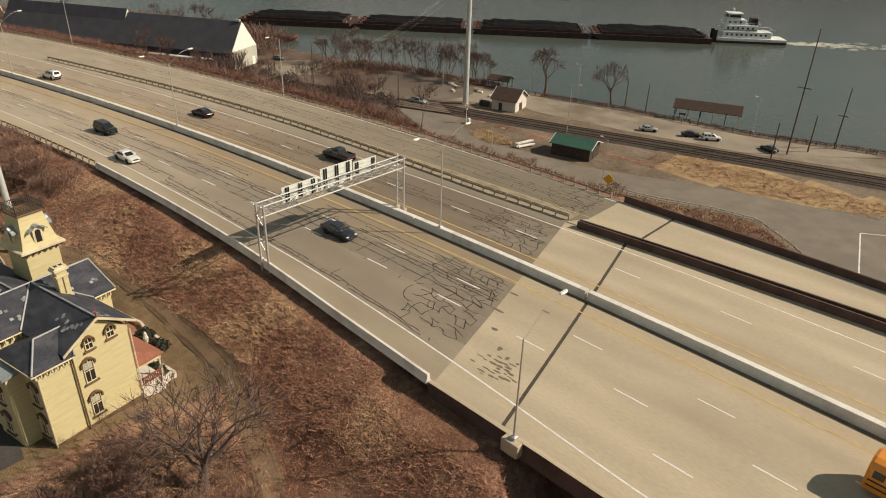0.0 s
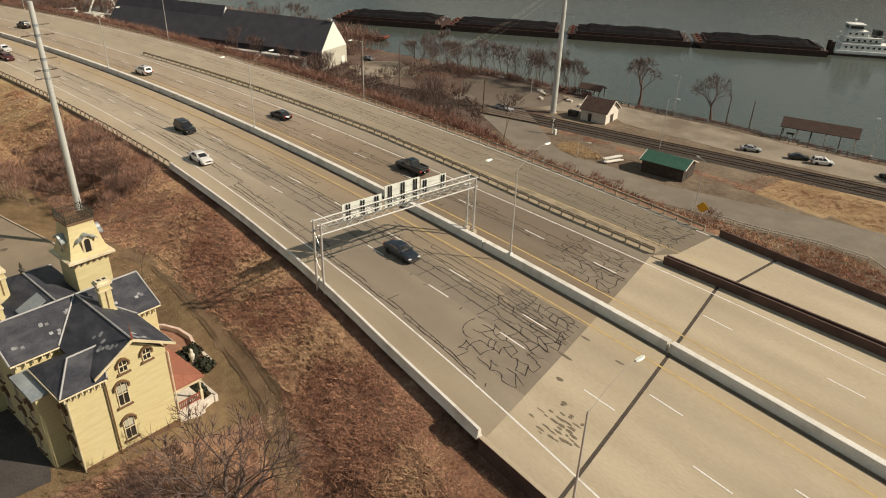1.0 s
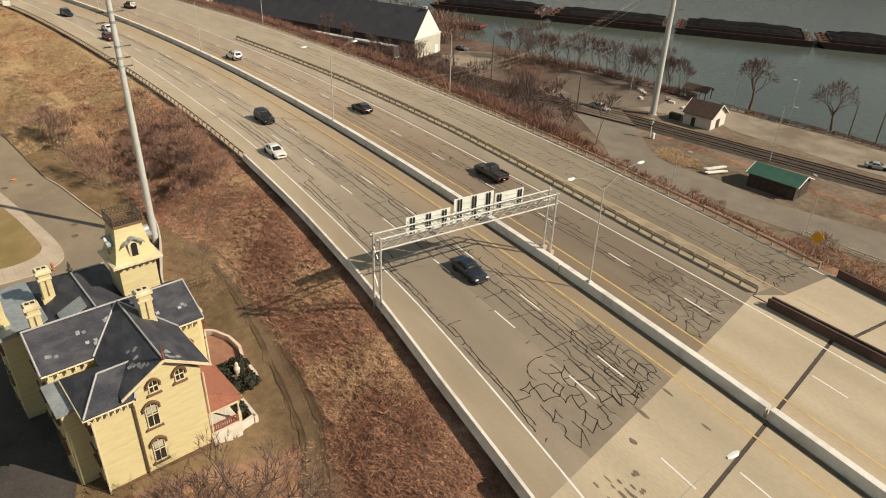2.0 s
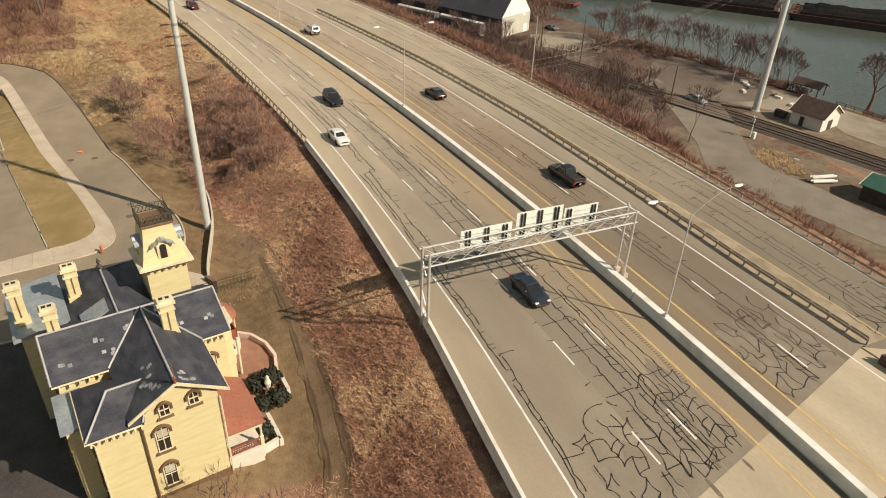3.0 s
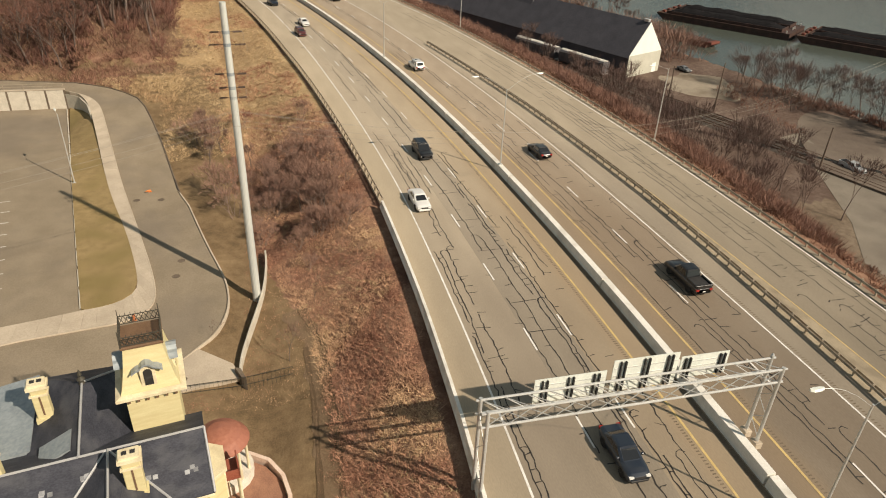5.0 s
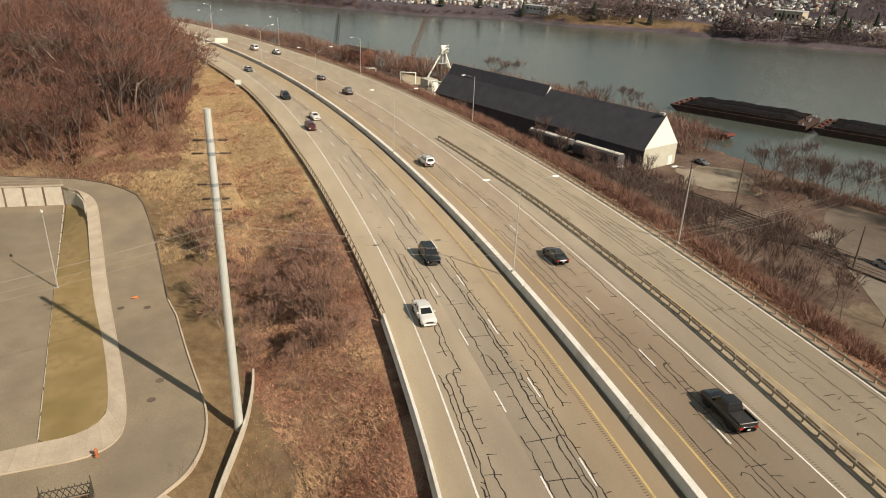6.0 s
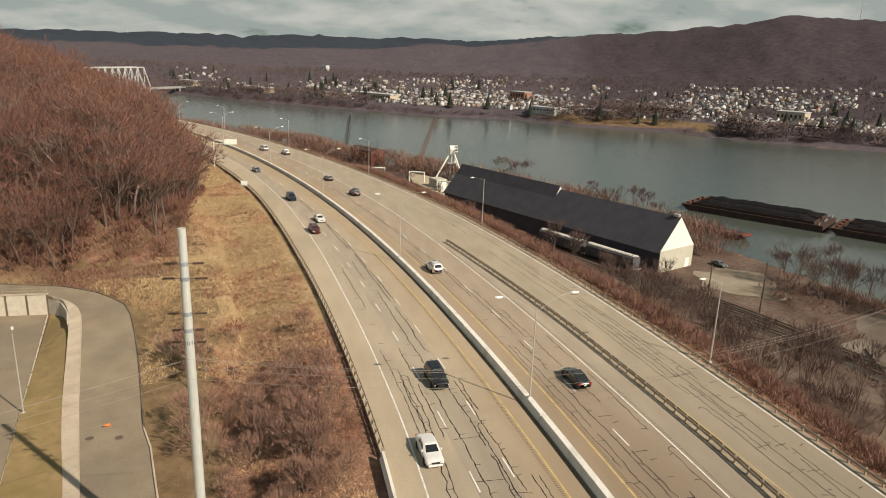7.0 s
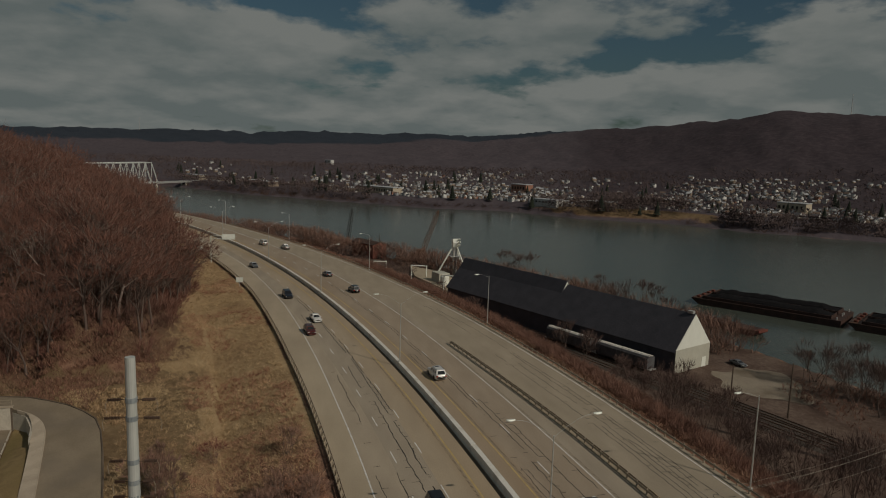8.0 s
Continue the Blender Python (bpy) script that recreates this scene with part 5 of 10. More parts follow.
for (x0, y0), (x1, y1) in zip(along(rounded(STRIP_R), 40), along([(-150.9, -8.2), (-118.1, -1.4), (-88.6, 5.2)], 40)):
    bank = float(ramp_z(x0)) - LOT_Z
    rows.append([(x0, y0, LOT_Z + 0.17 + 0.8 * bank * min(1.0, max(0.0, (x0 + 150) / 12))), (x1, y1, LOT_Z + 0.17), (x1, y1, LOT_Z - 0.3), (x0, y0, LOT_Z - 0.3)])
g = Geo().strip(rows, loop=True)
g.f += [(3, 2, 1, 0), (160, 161, 162, 163)]
tagged(part("grass_verge", g, M_LAWN, kind="structure"), "banked strip of yellowed winter grass beside the parking lot", "grass verge")
a_pts, b_pts = along(rounded(inner[:11]), 56), along(rounded(WALK_OUT[:14]), 56)
for k in range(56):
    q = [Vector((*a_pts[k], 0)), Vector((*b_pts[k], 0)), Vector((*b_pts[k + 1], 0)), Vector((*a_pts[k + 1], 0))]
    c = sum(q, Vector()) / 4
    q = [c + (p - c) * 0.992 for p in q]
    top = [float(ramp_z(p.x)) for p in q]
    g = Geo().add([(p.x, p.y, z + 0.14) for p, z in zip(q, top)] + [(p.x, p.y, LOT_Z - 0.2) for p in q], [(0, 1, 2, 3), (7, 6, 5, 4), (0, 4, 5, 1), (1, 5, 6, 2), (2, 6, 7, 3), (3, 7, 4, 0)])
    part("paving_slab", g, M_WALK, pavement)
a_pts, b_pts = along([(-88.4, 5.6), (-87.3, 1.0), (-86.3, -4.0), (-85.1, -40)], 24), along([(-85.1, 5.8), (-84.4, 1.0), (-83.2, -4), (-81.5, -40)], 24)
for k in range(24):
    q = [Vector((*a_pts[k], 0)), Vector((*b_pts[k], 0)), Vector((*b_pts[k + 1], 0)), Vector((*a_pts[k + 1], 0))]
    c = sum(q, Vector()) / 4
    q = [c + (p - c) * 0.992 for p in q]
    part("paving_slab", Geo().slab([(p.x, p.y, LOT_Z + 0.14) for p in q], 0.3), M_WALK, pavement)
for k, q in enumerate([[(-80.2, 16.5), (-77.4, 19.7), (-76.2, 16.0), (-77.4, 14.1)], [(-77.4, 19.7), (-75.4, 20.5), (-74.5, 15.4), (-76.15, 15.95)]]):
    part("paving_slab", Geo().slab([(x, y, LOT_Z + 0.1) for x, y in q][::-1], 0.4), M_WALK, pavement)


def kerb(path, z, h, w, material, label):
    g = Geo()
    rows = []
    base = z
    for i, (x, y) in enumerate(path):
        z = float(base(x)) if callable(base) else base
        p, q = Vector(path[max(i - 1, 0)]), Vector(path[min(i + 1, len(path) - 1)])
        t = (q - p).normalized()
        n = Vector((-t.y, t.x)) * w / 2
        rows.append([(x - n.x, y - n.y, z - 0.3), (x - n.x, y - n.y, z + h - 0.02), (x - n.x * 0.7, y - n.y * 0.7, z + h), (x + n.x * 0.7, y + n.y * 0.7, z + h), (x + n.x, y + n.y, z + h - 0.02), (x + n.x, y + n.y, z - 0.3)])
    g.strip(rows, loop=True)
    k = len(rows[0])
    g.f += [tuple(range(k)), tuple(range((len(rows) - 1) * k + k - 1, (len(rows) - 1) * k - 1, -1))]
    return tagged(part("kerb", g, material, kind="structure"), label, "kerb")


kerb(KERB[1:], LOT_Z, 0.15, 0.18, M_WALK, "pale concrete kerb along the drive")
kerb(OUTER, ramp_z, 0.15, 0.18, M_DARKCON, "dark leaf-strewn kerb along the climbing drive")
kerb(rounded(WALK_OUT[:14]) + WALK_OUT[14:], ramp_z, 0.15, 0.15, M_WALK, "pale concrete kerb along the pavement")
for k in range(15):
    u0, u1 = k / 15 + 0.006, (k + 1) / 15 - 0.006
    p0, p1 = Vector((-150.9, -8.6)).lerp(Vector((-88.4, 5.2)), u0), Vector((-150.9, -8.6)).lerp(Vector((-88.4, 5.2)), u1)
    ob = kerb([tuple(p0), tuple(p1)], LOT_Z, 0.16, 0.16, M_PLANK, "pale concrete wheel stop at the parking lot's edge")
for k in range(9):
    x = -116 + 3.0 * k
    a = Vector((x, -1.9 + (x + 118) * 0.223, LOT_Z + 0.026))
    t = Vector((0.15, -0.95, 0)).normalized()
    n = Vector((t.y, -t.x, 0)) * 0.05
    o = a
    tagged(part("parking_stripe", Geo().add([o - n + t * 6.5, o + n + t * 6.5, o + n + t * 11.5, o - n + t * 11.5], [(0, 1, 2, 3)]), M_WHITE, kind="structure"), "faded white parking stripe", "road marking", group="parking stripes")

# retaining wall at the end of the lot
wall = thing("retaining_wall", "stained pale concrete retaining wall below the drive", "wall", kind="structure")
part("wall_face", Geo().box(-151.45, -40, -4.4, -151.05, -8.4, TOP_Z + 0.1), M_PLANK, wall)
part("wall_return", Geo().prism([(-151.45, -8.4), (-151.05, -8.4), (-149.1, -6.0), (-145.0, -4.0), (-141.0, -2.85), (-141.0, -2.6), (-145.2, -3.7), (-149.4, -5.75)], -4.4, TOP_Z - 0.6), M_PLANK, wall)
for k in range(11):
    part("stain_strip", Geo().box(-151.05, -37.6 + 2.9 * k, -4.2, -151.02, -37.3 + 2.9 * k, TOP_Z + 0.05), M_DARKCON, wall)
part("coping", Geo().box(-151.55, -40, TOP_Z + 0.1, -150.95, -8.35, TOP_Z + 0.22), M_WALK, wall)
for k in range(11):
    part("railing_post", Geo().tube((-151.25, -38.5 + 3.0 * k, TOP_Z + 0.2), (-151.25, -38.5 + 3.0 * k, TOP_Z + 1.15), 0.04, 0.04, 5), M_RAIL, wall)
for z in (0.7, 1.12):
    part("railing_bar", Geo().tube((-151.25, -38.5, TOP_Z + z), (-151.25, -8.5, TOP_Z + z), 0.035, 0.035, 5), M_RAIL, wall)

# low curving wall below the power pole
kerb(rounded([(-97, 22.9), (-94.3, 22.95), (-90.5, 22.7), (-88.0, 22.35), (-84.8, 21.7), (-82.0, 21.1), (-78.9, 20.5), (-77.0, 20.3), (-75.9, 20.4)]), -4.6, 0.78, 0.2, M_PLANK, "low curving pale wall beside the lawn")
sheet("wall_end", [(-76.2, 19.9), (-74.8, 20.5), (-74.6, 20.9), (-76.0, 20.4)], -3.3, 1.6, M_DARKCON, "dark end pier of a low wall", "wall")


def iron_fence(path, z, h, label):
    ob = thing("iron_fence", label, "fence")
    for (x0, y0), (x1, y1) in zip(path, path[1:]):
        n = max(1, int(math.hypot(x1 - x0, y1 - y0) / 0.35))
        part("rail", Geo().tube((x0, y0, z + h - 0.1), (x1, y1, z + h - 0.1), 0.03, 0.03, 4), M_IRON, ob)
        part("rail", Geo().tube((x0, y0, z + 0.2), (x1, y1, z + 0.2), 0.03, 0.03, 4), M_IRON, ob)
        for k in range(n + 1):
            x, y = x0 + (x1 - x0) * k / n, y0 + (y1 - y0) * k / n
            part("picket", Geo().tube((x, y, z - 0.4), (x, y, z + h), 0.02, 0.012, 4), M_IRON, ob)
    return ob


iron_fence([(-74.4, 14.9), (-74.5, 20.4), (-75.2, 24.8)], -4.2, 1.1, "dark iron picket fence between drive and lawn")

# ---- steel power pole with insulators and wires ----
M_POLE = surf("pale galvanised pole", (0.50, 0.52, 0.49), (0.62, 0.64, 0.60), 0.6, 0.5, 0.02, 10, metal=0.25, stretch=(1, 1, 0.2))
M_INSULATOR = surf("brown glazed insulator", (0.05, 0.03, 0.022), (0.11, 0.065, 0.045), 3.0, 0.35)
M_WIRE = surf("wire", (0.25, 0.22, 0.18), (0.34, 0.31, 0.26), 1.0, 0.6)


def power_pole(x, y, z0, z1, r0, r1, arms, label):
    ob = thing("power_pole", label, "power pole", Matrix.Translation((x, y, 0)))
    part("shaft", Geo().tube((0, 0, z0), (0, 0, (z0 + z1) / 2), r0, (r0 + r1) / 2, 16).tube((0, 0, (z0 + z1) / 2 - 0.6), (0, 0, z1), (r0 + r1) / 2 + 0.015, r1, 16), M_POLE, ob)
    part("base_plate", Geo().tube((0, 0, z0 - 0.2), (0, 0, z0 + 0.45), r0 + 0.35, r0 + 0.3, 16), M_WALK, ob)
    for z, length, turn in arms:
        part("band", Geo().tube((0, 0, z - 0.14), (0, 0, z + 0.14), r1 + 0.05, r1 + 0.05, 12), M_TIN, ob, "grey steel band")
        for side in (-1, 1):
            d = Vector((math.cos(radians(turn)), math.sin(radians(turn)), 0)) * side
            a, b = Vector((0, 0, z)) + d * (r1 - 0.02), Vector((0, 0, z + 0.10 * side)) + d * (r1 + length + 0.35)
            ins = part("insulator", Geo().tube(a, b, 0.02, 0.02, 5), M_INSULATOR, ob, "brown stacked insulator")
            for k in range(8):
                c = a.lerp(b, 0.36 + 0.085 * k)
                part("disc", Geo().tube(c - d * 0.025, c + d * 0.025, 0.10, 0.07, 8), M_INSULATOR, ins)
            part("hanger", Geo().path([b, b + d * 0.12 - Vector((0, 0, 0.3)), b + d * 0.05 - Vector((0, 0, 0.75))], 0.018, 4), M_RAIL, ins)
    return ob


power_pole(-88.5, 21.85, -5.3, 24.85, 0.42, 0.27, [(22.45, 0.75, 75), (21.4, 0.95, 75), (18.9, 0.75, 75), (17.7, 0.5, 75), (16.8, 0.6, 75)], "tall pale steel power pole with insulator arms")


def wire(a, b, sag, r=0.011):
    a, b = Vector(a), Vector(b)
    pts = [a.lerp(b, k / 20) - Vector((0, 0, sag * 4 * (k / 20) * (1 - k / 20))) for k in range(21)]
    return tagged(part("wire", Geo().path(pts, r, 4), M_WIRE), "thin overhead power wire", "wire", group="overhead wires")
for dz, dx in ((15.9, 0.9), (15.2, -0.9), (14.6, 1.2), (14.3, -1.2)):
    wire((-88.5 + dx, 21.85, dz), (-66 + dx, -66, dz - 2), 3.5)
    wire((-88.5 + dx, 21.85, dz), (-121.9 + dx, 148.3, dz + 3), 10.0)

# lamp post beside the lot
M_GLOW = surf("lamp lens", (0.70, 0.70, 0.66), (0.80, 0.80, 0.76), 1.0, 0.4)


def lamp_post(at, h, arms, label, r=0.11, group="", base=0.0):
    """A tapered post with upswept arms: (length, turn in degrees, rise)."""
    ob = thing("street_lamp", label, "street lamp", Matrix.Translation(at), group)
    part("pole", Geo().tube((0, 0, -base), (0, 0, h), r, r * 0.6, 8), M_STEEL, ob)
    part("base", Geo().box(-0.22, -0.22, -base - 0.1, 0.22, 0.22, -base + 0.16, None, 0.03), M_STEEL, ob)
    for length, turn, rise in arms:
        d = Vector((math.cos(radians(turn)), math.sin(radians(turn)), 0))
        pts = [Vector((0, 0, h - 0.2)) + d * length * t + Vector((0, 0, rise * math.sin(t * math.pi / 2))) for t in (0, 0.15, 0.35, 0.6, 0.8, 1.0)]
        arm = part("arm", Geo().path(pts, r * 0.15, 5), M_STEEL, ob)
        m = Matrix.Translation(pts[-1]) @ pose(0, 0, 0, 0, 0, turn)
        g = Geo()
        g.strip([[m @ Vector((x, y * w, z)) for y, z in ((-0.17, 0.0), (-0.1, 0.1), (0.1, 0.1), (0.17, 0.0), (0.1, -0.06), (-0.1, -0.06))] for x, w in ((-0.1, 0.5), (0.15, 1.0), (0.55, 1.0), (0.75, 0.4))], loop=True)
        g.f += [(5, 4, 3, 2, 1, 0), (18, 19, 20, 21, 22, 23)]
        head = part("lamp_head", g, M_SIGNBACK, arm, "pale cobra-head luminaire")
        part("lens", Geo().box(0.15, -0.11, -0.09, 0.5, 0.11, -0.055, m), M_GLOW, head)
    return ob


lamp_post((-119.3, -1.3, -3.9), 9.6, [(1.6, 200, 0.2)], "slim steel lamp post at the parking lot's edge", 0.09)
for x, y, material, label, name in ((-115.2, 8.6, M_ORANGE, "orange traffic cone lying on the drive", "traffic_cone"), (-85.6, 10.5, M_HYDRANT, "small red hydrant on the pavement", "fire_hydrant")):
    if name == "fire_hydrant":
        g = Geo().lathe([(0.2, 0), (0.2, 0.08), (0.13, 0.1), (0.13, 0.55), (0.17, 0.58), (0.14, 0.72), (0.05, 0.82)], 10, Matrix.Translation((x, y, LOT_Z + 0.14)))
        g.tube((x - 0.24, y, LOT_Z + 0.55), (x + 0.24, y, LOT_Z + 0.55), 0.07, 0.07, 8)
    else:
        g = Geo().lathe([(0.16, 0), (0.04, 0.7)], 10, Matrix.Translation((x, y, LOT_Z + 0.16)) @ pose(0, 0, 0, 80, 0, 40)).box(x - 0.2, y - 0.2, LOT_Z, x + 0.2, y + 0.2, LOT_Z + 0.04)
    tagged(part(name, g, material), label, name.replace("_", " "))
for x, y in ((-112.5, 10.2), (-96.5, 13.9), (-93.3, 13.6), (-112.8, 7.2)):
    tagged(part("manhole_cover", Geo().tube((x, y, LOT_Z - 0.02), (x, y, LOT_Z + 0.012), 0.42, 0.42, 16), M_DARKCON), "dark round manhole cover in the drive", "manhole cover", group="manhole covers")

# ---- sign gantry over the carriageway ----
gantry = thing("sign_gantry", "steel truss gantry carrying three highway signs over the road", "sign gantry")
GX0, GX1, GY0, GY1, GZ0, GZ1 = -56.95, -55.75, 35.8, 56.4, 6.35, 7.45
for x, y, z0 in ((GX0, GY0, -1.4), (GX1, GY0 + 0.1, -1.6), (GX0, GY1, 0.8), (GX1, GY1, 0.8)):
    part("post", Geo().tube((x, y, z0), (x, y, GZ1 + 0.15), 0.13, 0.13, 10), M_STEEL, gantry)
    part("footing", Geo().box(x - 0.35, y - 0.3, z0 - 0.4, x + 0.35, y + 0.3, z0 + 0.12, None, 0.04), M_WALK, gantry)
for x in (GX0, GX1):
    for z in (GZ0, GZ1):
        part("chord", Geo().tube((x, GY0 - 0.3, z), (x, GY1 + 0.3, z), 0.085, 0.085, 8), M_STEEL, gantry)
n = 14
for k in range(n):
    y0, y1 = GY0 + (GY1 - GY0) * k / n, GY0 + (GY1 - GY0) * (k + 1) / n
    for a, b in (((GX1, y0, GZ0), (GX1, y1, GZ1)), ((GX0, y1, GZ0), (GX0, y0, GZ1)), ((GX0, y0, GZ1), (GX1, y1, GZ1)), ((GX0, y0, GZ0), (GX1, y1, GZ0)), ((GX0, y0, GZ0), (GX1, y0, GZ1))):
        part("brace", Geo().tube(a, b, 0.035, 0.035, 5), M_STEEL, gantry)
for y, z0 in ((GY0, -1.0), (GY1, 1.2)):
    for k in range(5):
        z1 = z0 + (GZ0 - z0) * k / 5
        z2 = z0 + (GZ0 - z0) * (k + 1) / 5
        part("brace", Geo().tube((GX0 if k % 2 else GX1, y, z1), (GX1 if k % 2 else GX0, y, z2), 0.03, 0.03, 5), M_STEEL, gantry)
for y0, y1, z0, z1 in ((39.4, 44.3, 6.15, 8.05), (44.7, 49.4, 6.2, 8.75), (49.6, 53.2, 6.5, 8.3)):
    sign = part("sign_panel", Geo().box(GX0 - 0.42, y0, z0, GX0 - 0.36, y1, z1, None, 0.0), M_SIGNBACK, gantry, "pale aluminium back of a highway sign")
    part("sign_face", Geo().box(GX0 - 0.44, y0 + 0.05, z0 + 0.05, GX0 - 0.424, y1 - 0.05, z1 - 0.05), M_GREEN, sign, "green sign face")
    count = 3 if y1 - y0 > 4 else 2
    for k in range(count):
        y = y0 + (y1 - y0) * (0.14 + 0.72 * k / (count - 1))
        for dy in (-0.16, 0.16):
            part("bracket", Geo().box(GX0 - 0.36, y + dy - 0.05, z0 + 0.05, GX0 - 0.22, y + dy + 0.05, z1 - 0.1), M_BLACK, sign, "dark vertical bracket")
    for k in range(3):
        z = z0 + (z1 - z0) * (0.25 + 0.25 * k)
        part("stiffener", Geo().box(GX0 - 0.37, y0 + 0.1, z - 0.03, GX0 - 0.33, y1 - 0.1, z + 0.03), M_STEEL, sign)
part("knob", Geo().lathe([(0.1, 0), (0.14, 0.1), (0.05, 0.25)], 8, Matrix.Translation((GX0, GY1, GZ1 + 0.15))), M_STEEL, gantry)

# ---- lamps of the highway ----
for s in (-5.3, 52.1, 107.6, 168.0, 224.0, 282.0, 340.0, 398.0):
    p = on_road(s, 0.25, 0.9)
    turn = heading(s)
    lamp_post(p, 10.1, [(4.0, turn + 90, 2.0), (4.0, turn - 90, 2.0)], "tall steel lamp post with two arms on the median", 0.10, "median lamps")
for s, d, side in ((-33.9, -21.45, -1),):
    lamp_post(on_road(s, d, 0.42), 9.0, [(4.0, heading(s) - 90, 2.1)], "tall steel lamp post with one arm on the bridge parapet", 0.10, "roadside lamps")
for s, d in ((57.8, 28.0), (129.2, 26.9), (200, 25.2), (268, 22.2), (335, 19.6)):
    p = on_road(s, d, 0.0)
    lamp_post((p.x, p.y, -0.3), 11.0, [(2.6, heading(s) + 90, 0.7)], "tall steel lamp post with one arm beside the ramp", 0.10, "roadside lamps")

# cantilever sign far along the road
far_sign = thing("road_sign", "white-framed cantilever sign beside the far carriageway", "road sign")
fx, fy = -274.6, 3.15
part("post", Geo().tube((fx, fy, -0.5), (fx, fy, 8.4), 0.16, 0.13, 8), M_SIGNBACK, far_sign)
for z in (7.1, 8.2):
    part("arm", Geo().tube((fx, fy, z), (fx - 0.8, fy + 7.2, z), 0.09, 0.09, 6), M_SIGNBACK, far_sign)
part("sign_panel", Geo().box(-0.05, 3.4, 6.9, 0.05, 7.4, 8.6, Matrix.Translation((fx + 0.3, fy, 0)) @ pose(0, 0, 0, 0, 0, 6)), M_SIGNBACK, far_sign)
for x, y, z in ((-234.4, 15.2, -0.6), (-292.8, -2.5, -0.6)):
    ob = thing("road_sign", "small pale roadside sign on a steel post", "road sign", Matrix.Translation((x, y, z)), "roadside signs")
    part("post", Geo().tube((0, 0, -0.5), (0, 0, 2.6), 0.05, 0.05, 6), M_STEEL, ob)
    part("sign_panel", Geo().box(-0.04, -0.9, 1.4, 0.04, 0.9, 2.7), M_SIGNBACK, ob)

# worn vehicle track across the lawn
M_RUT = surf("bare trodden soil", (0.085, 0.055, 0.032), (0.16, 0.105, 0.06), 0.8, 0.95, 0.4, 12)


def on_ground(path, w, lift, material, name, label, category, n=60):
    pts = along(path, n)
    rows = []
    for i, (x, y) in enumerate(pts):
        p, q = Vector(pts[max(i - 1, 0)]), Vector(pts[min(i + 1, n)])
        t = (q - p).normalized()
        wob = w * (0.8 + 0.35 * math.sin(i * 1.3) * math.cos(i * 0.57))
        a, b = (x - t.y * wob, y + t.x * wob), (x + t.y * wob, y - t.x * wob)
        rows.append([(*a, ground_z(*a) + lift), (x, y, ground_z(x, y) + lift - 0.02), (*b, ground_z(*b) + lift)])
    return tagged(part(name, Geo().strip(rows), material, kind="structure"), label, category)


RUT = [(-84.9, 26.0), (-78.5, 27.7), (-70.0, 27.9), (-62.0, 27.6), (-54.0, 27.0), (-48.2, 26.4), (-40, 23.4), (-30, 19)]
M_WORN = surf("worn lawn", (0.13, 0.085, 0.05), (0.22, 0.15, 0.09), 0.6, 0.95, 0.4, 12)
on_ground([(x - 0.2, y - 0.7) for x, y in RUT], 1.3, 0.035, M_WORN, "vehicle_track", "broad worn strip of brown lawn", "track")
on_ground(RUT, 0.3, 0.06, M_RUT, "vehicle_track", "dark worn wheel rut across the lawn", "track")
on_ground([(x - 0.3, y - 1.55) for x, y in RUT[1:]], 0.26, 0.06, M_RUT, "vehicle_track", "dark worn wheel rut across the lawn", "track")

# ---- vehicles ----
def car_paint(name, colour):
    m = bpy.data.materials.new(name)
    m.use_nodes = True
    p = m.node_tree.nodes["Principled BSDF"]
    p.inputs["Base Color"].default_value = (*colour, 1)
    p.inputs["Roughness"].default_value = 0.32
    p.inputs["Coat Weight"].default_value = 0.7
    p.inputs["Coat Roughness"].default_value = 0.08
    p.inputs["Metallic"].default_value = 0.15
    return m


PAINTS = {"black": car_paint("black car paint", (0.012, 0.012, 0.013)), "navy": car_paint("dark blue car paint", (0.015, 0.022, 0.035)), "white": car_paint("white car paint", (0.72, 0.71, 0.68)),
          "silver": car_paint("silver car paint", (0.36, 0.37, 0.37)), "grey": car_paint("grey car paint", (0.13, 0.14, 0.15)), "orange": car_paint("school bus yellow", (0.75, 0.27, 0.03)), "red": car_paint("dark red car paint", (0.10, 0.018, 0.015))}
M_TYRE = surf("tyre rubber", (0.012, 0.012, 0.012), (0.03, 0.028, 0.026), 4.0, 0.85)
M_RIM = surf("alloy rim", (0.36, 0.36, 0.36), (0.5, 0.5, 0.5), 3.0, 0.35, metal=0.8)
M_CARGLASS = glass_material("tinted car glass", (0.02, 0.022, 0.024), 0.05)
M_HEAD = glass_material("headlight glass", (0.70, 0.70, 0.66), 0.1)
M_TAIL = glass_material("tail light glass", (0.30, 0.02, 0.015), 0.15)
TYRE = Geo().lathe([(0.20, -0.11), (0.31, -0.11), (0.335, -0.07), (0.335, 0.07), (0.31, 0.11), (0.20, 0.11)], 16).mesh("tyre", M_TYRE)
RIM = Geo().lathe([(0.03, -0.105), (0.2, -0.09), (0.21, 0.09), (0.18, 0.10), (0.07, 0.07), (0.03, 0.08)], 10).mesh("rim", M_RIM)
WHEEL_HUB = Geo().lathe([(0.05, -0.12), (0.05, 0.115)], 8).mesh("hub", M_BLACK)

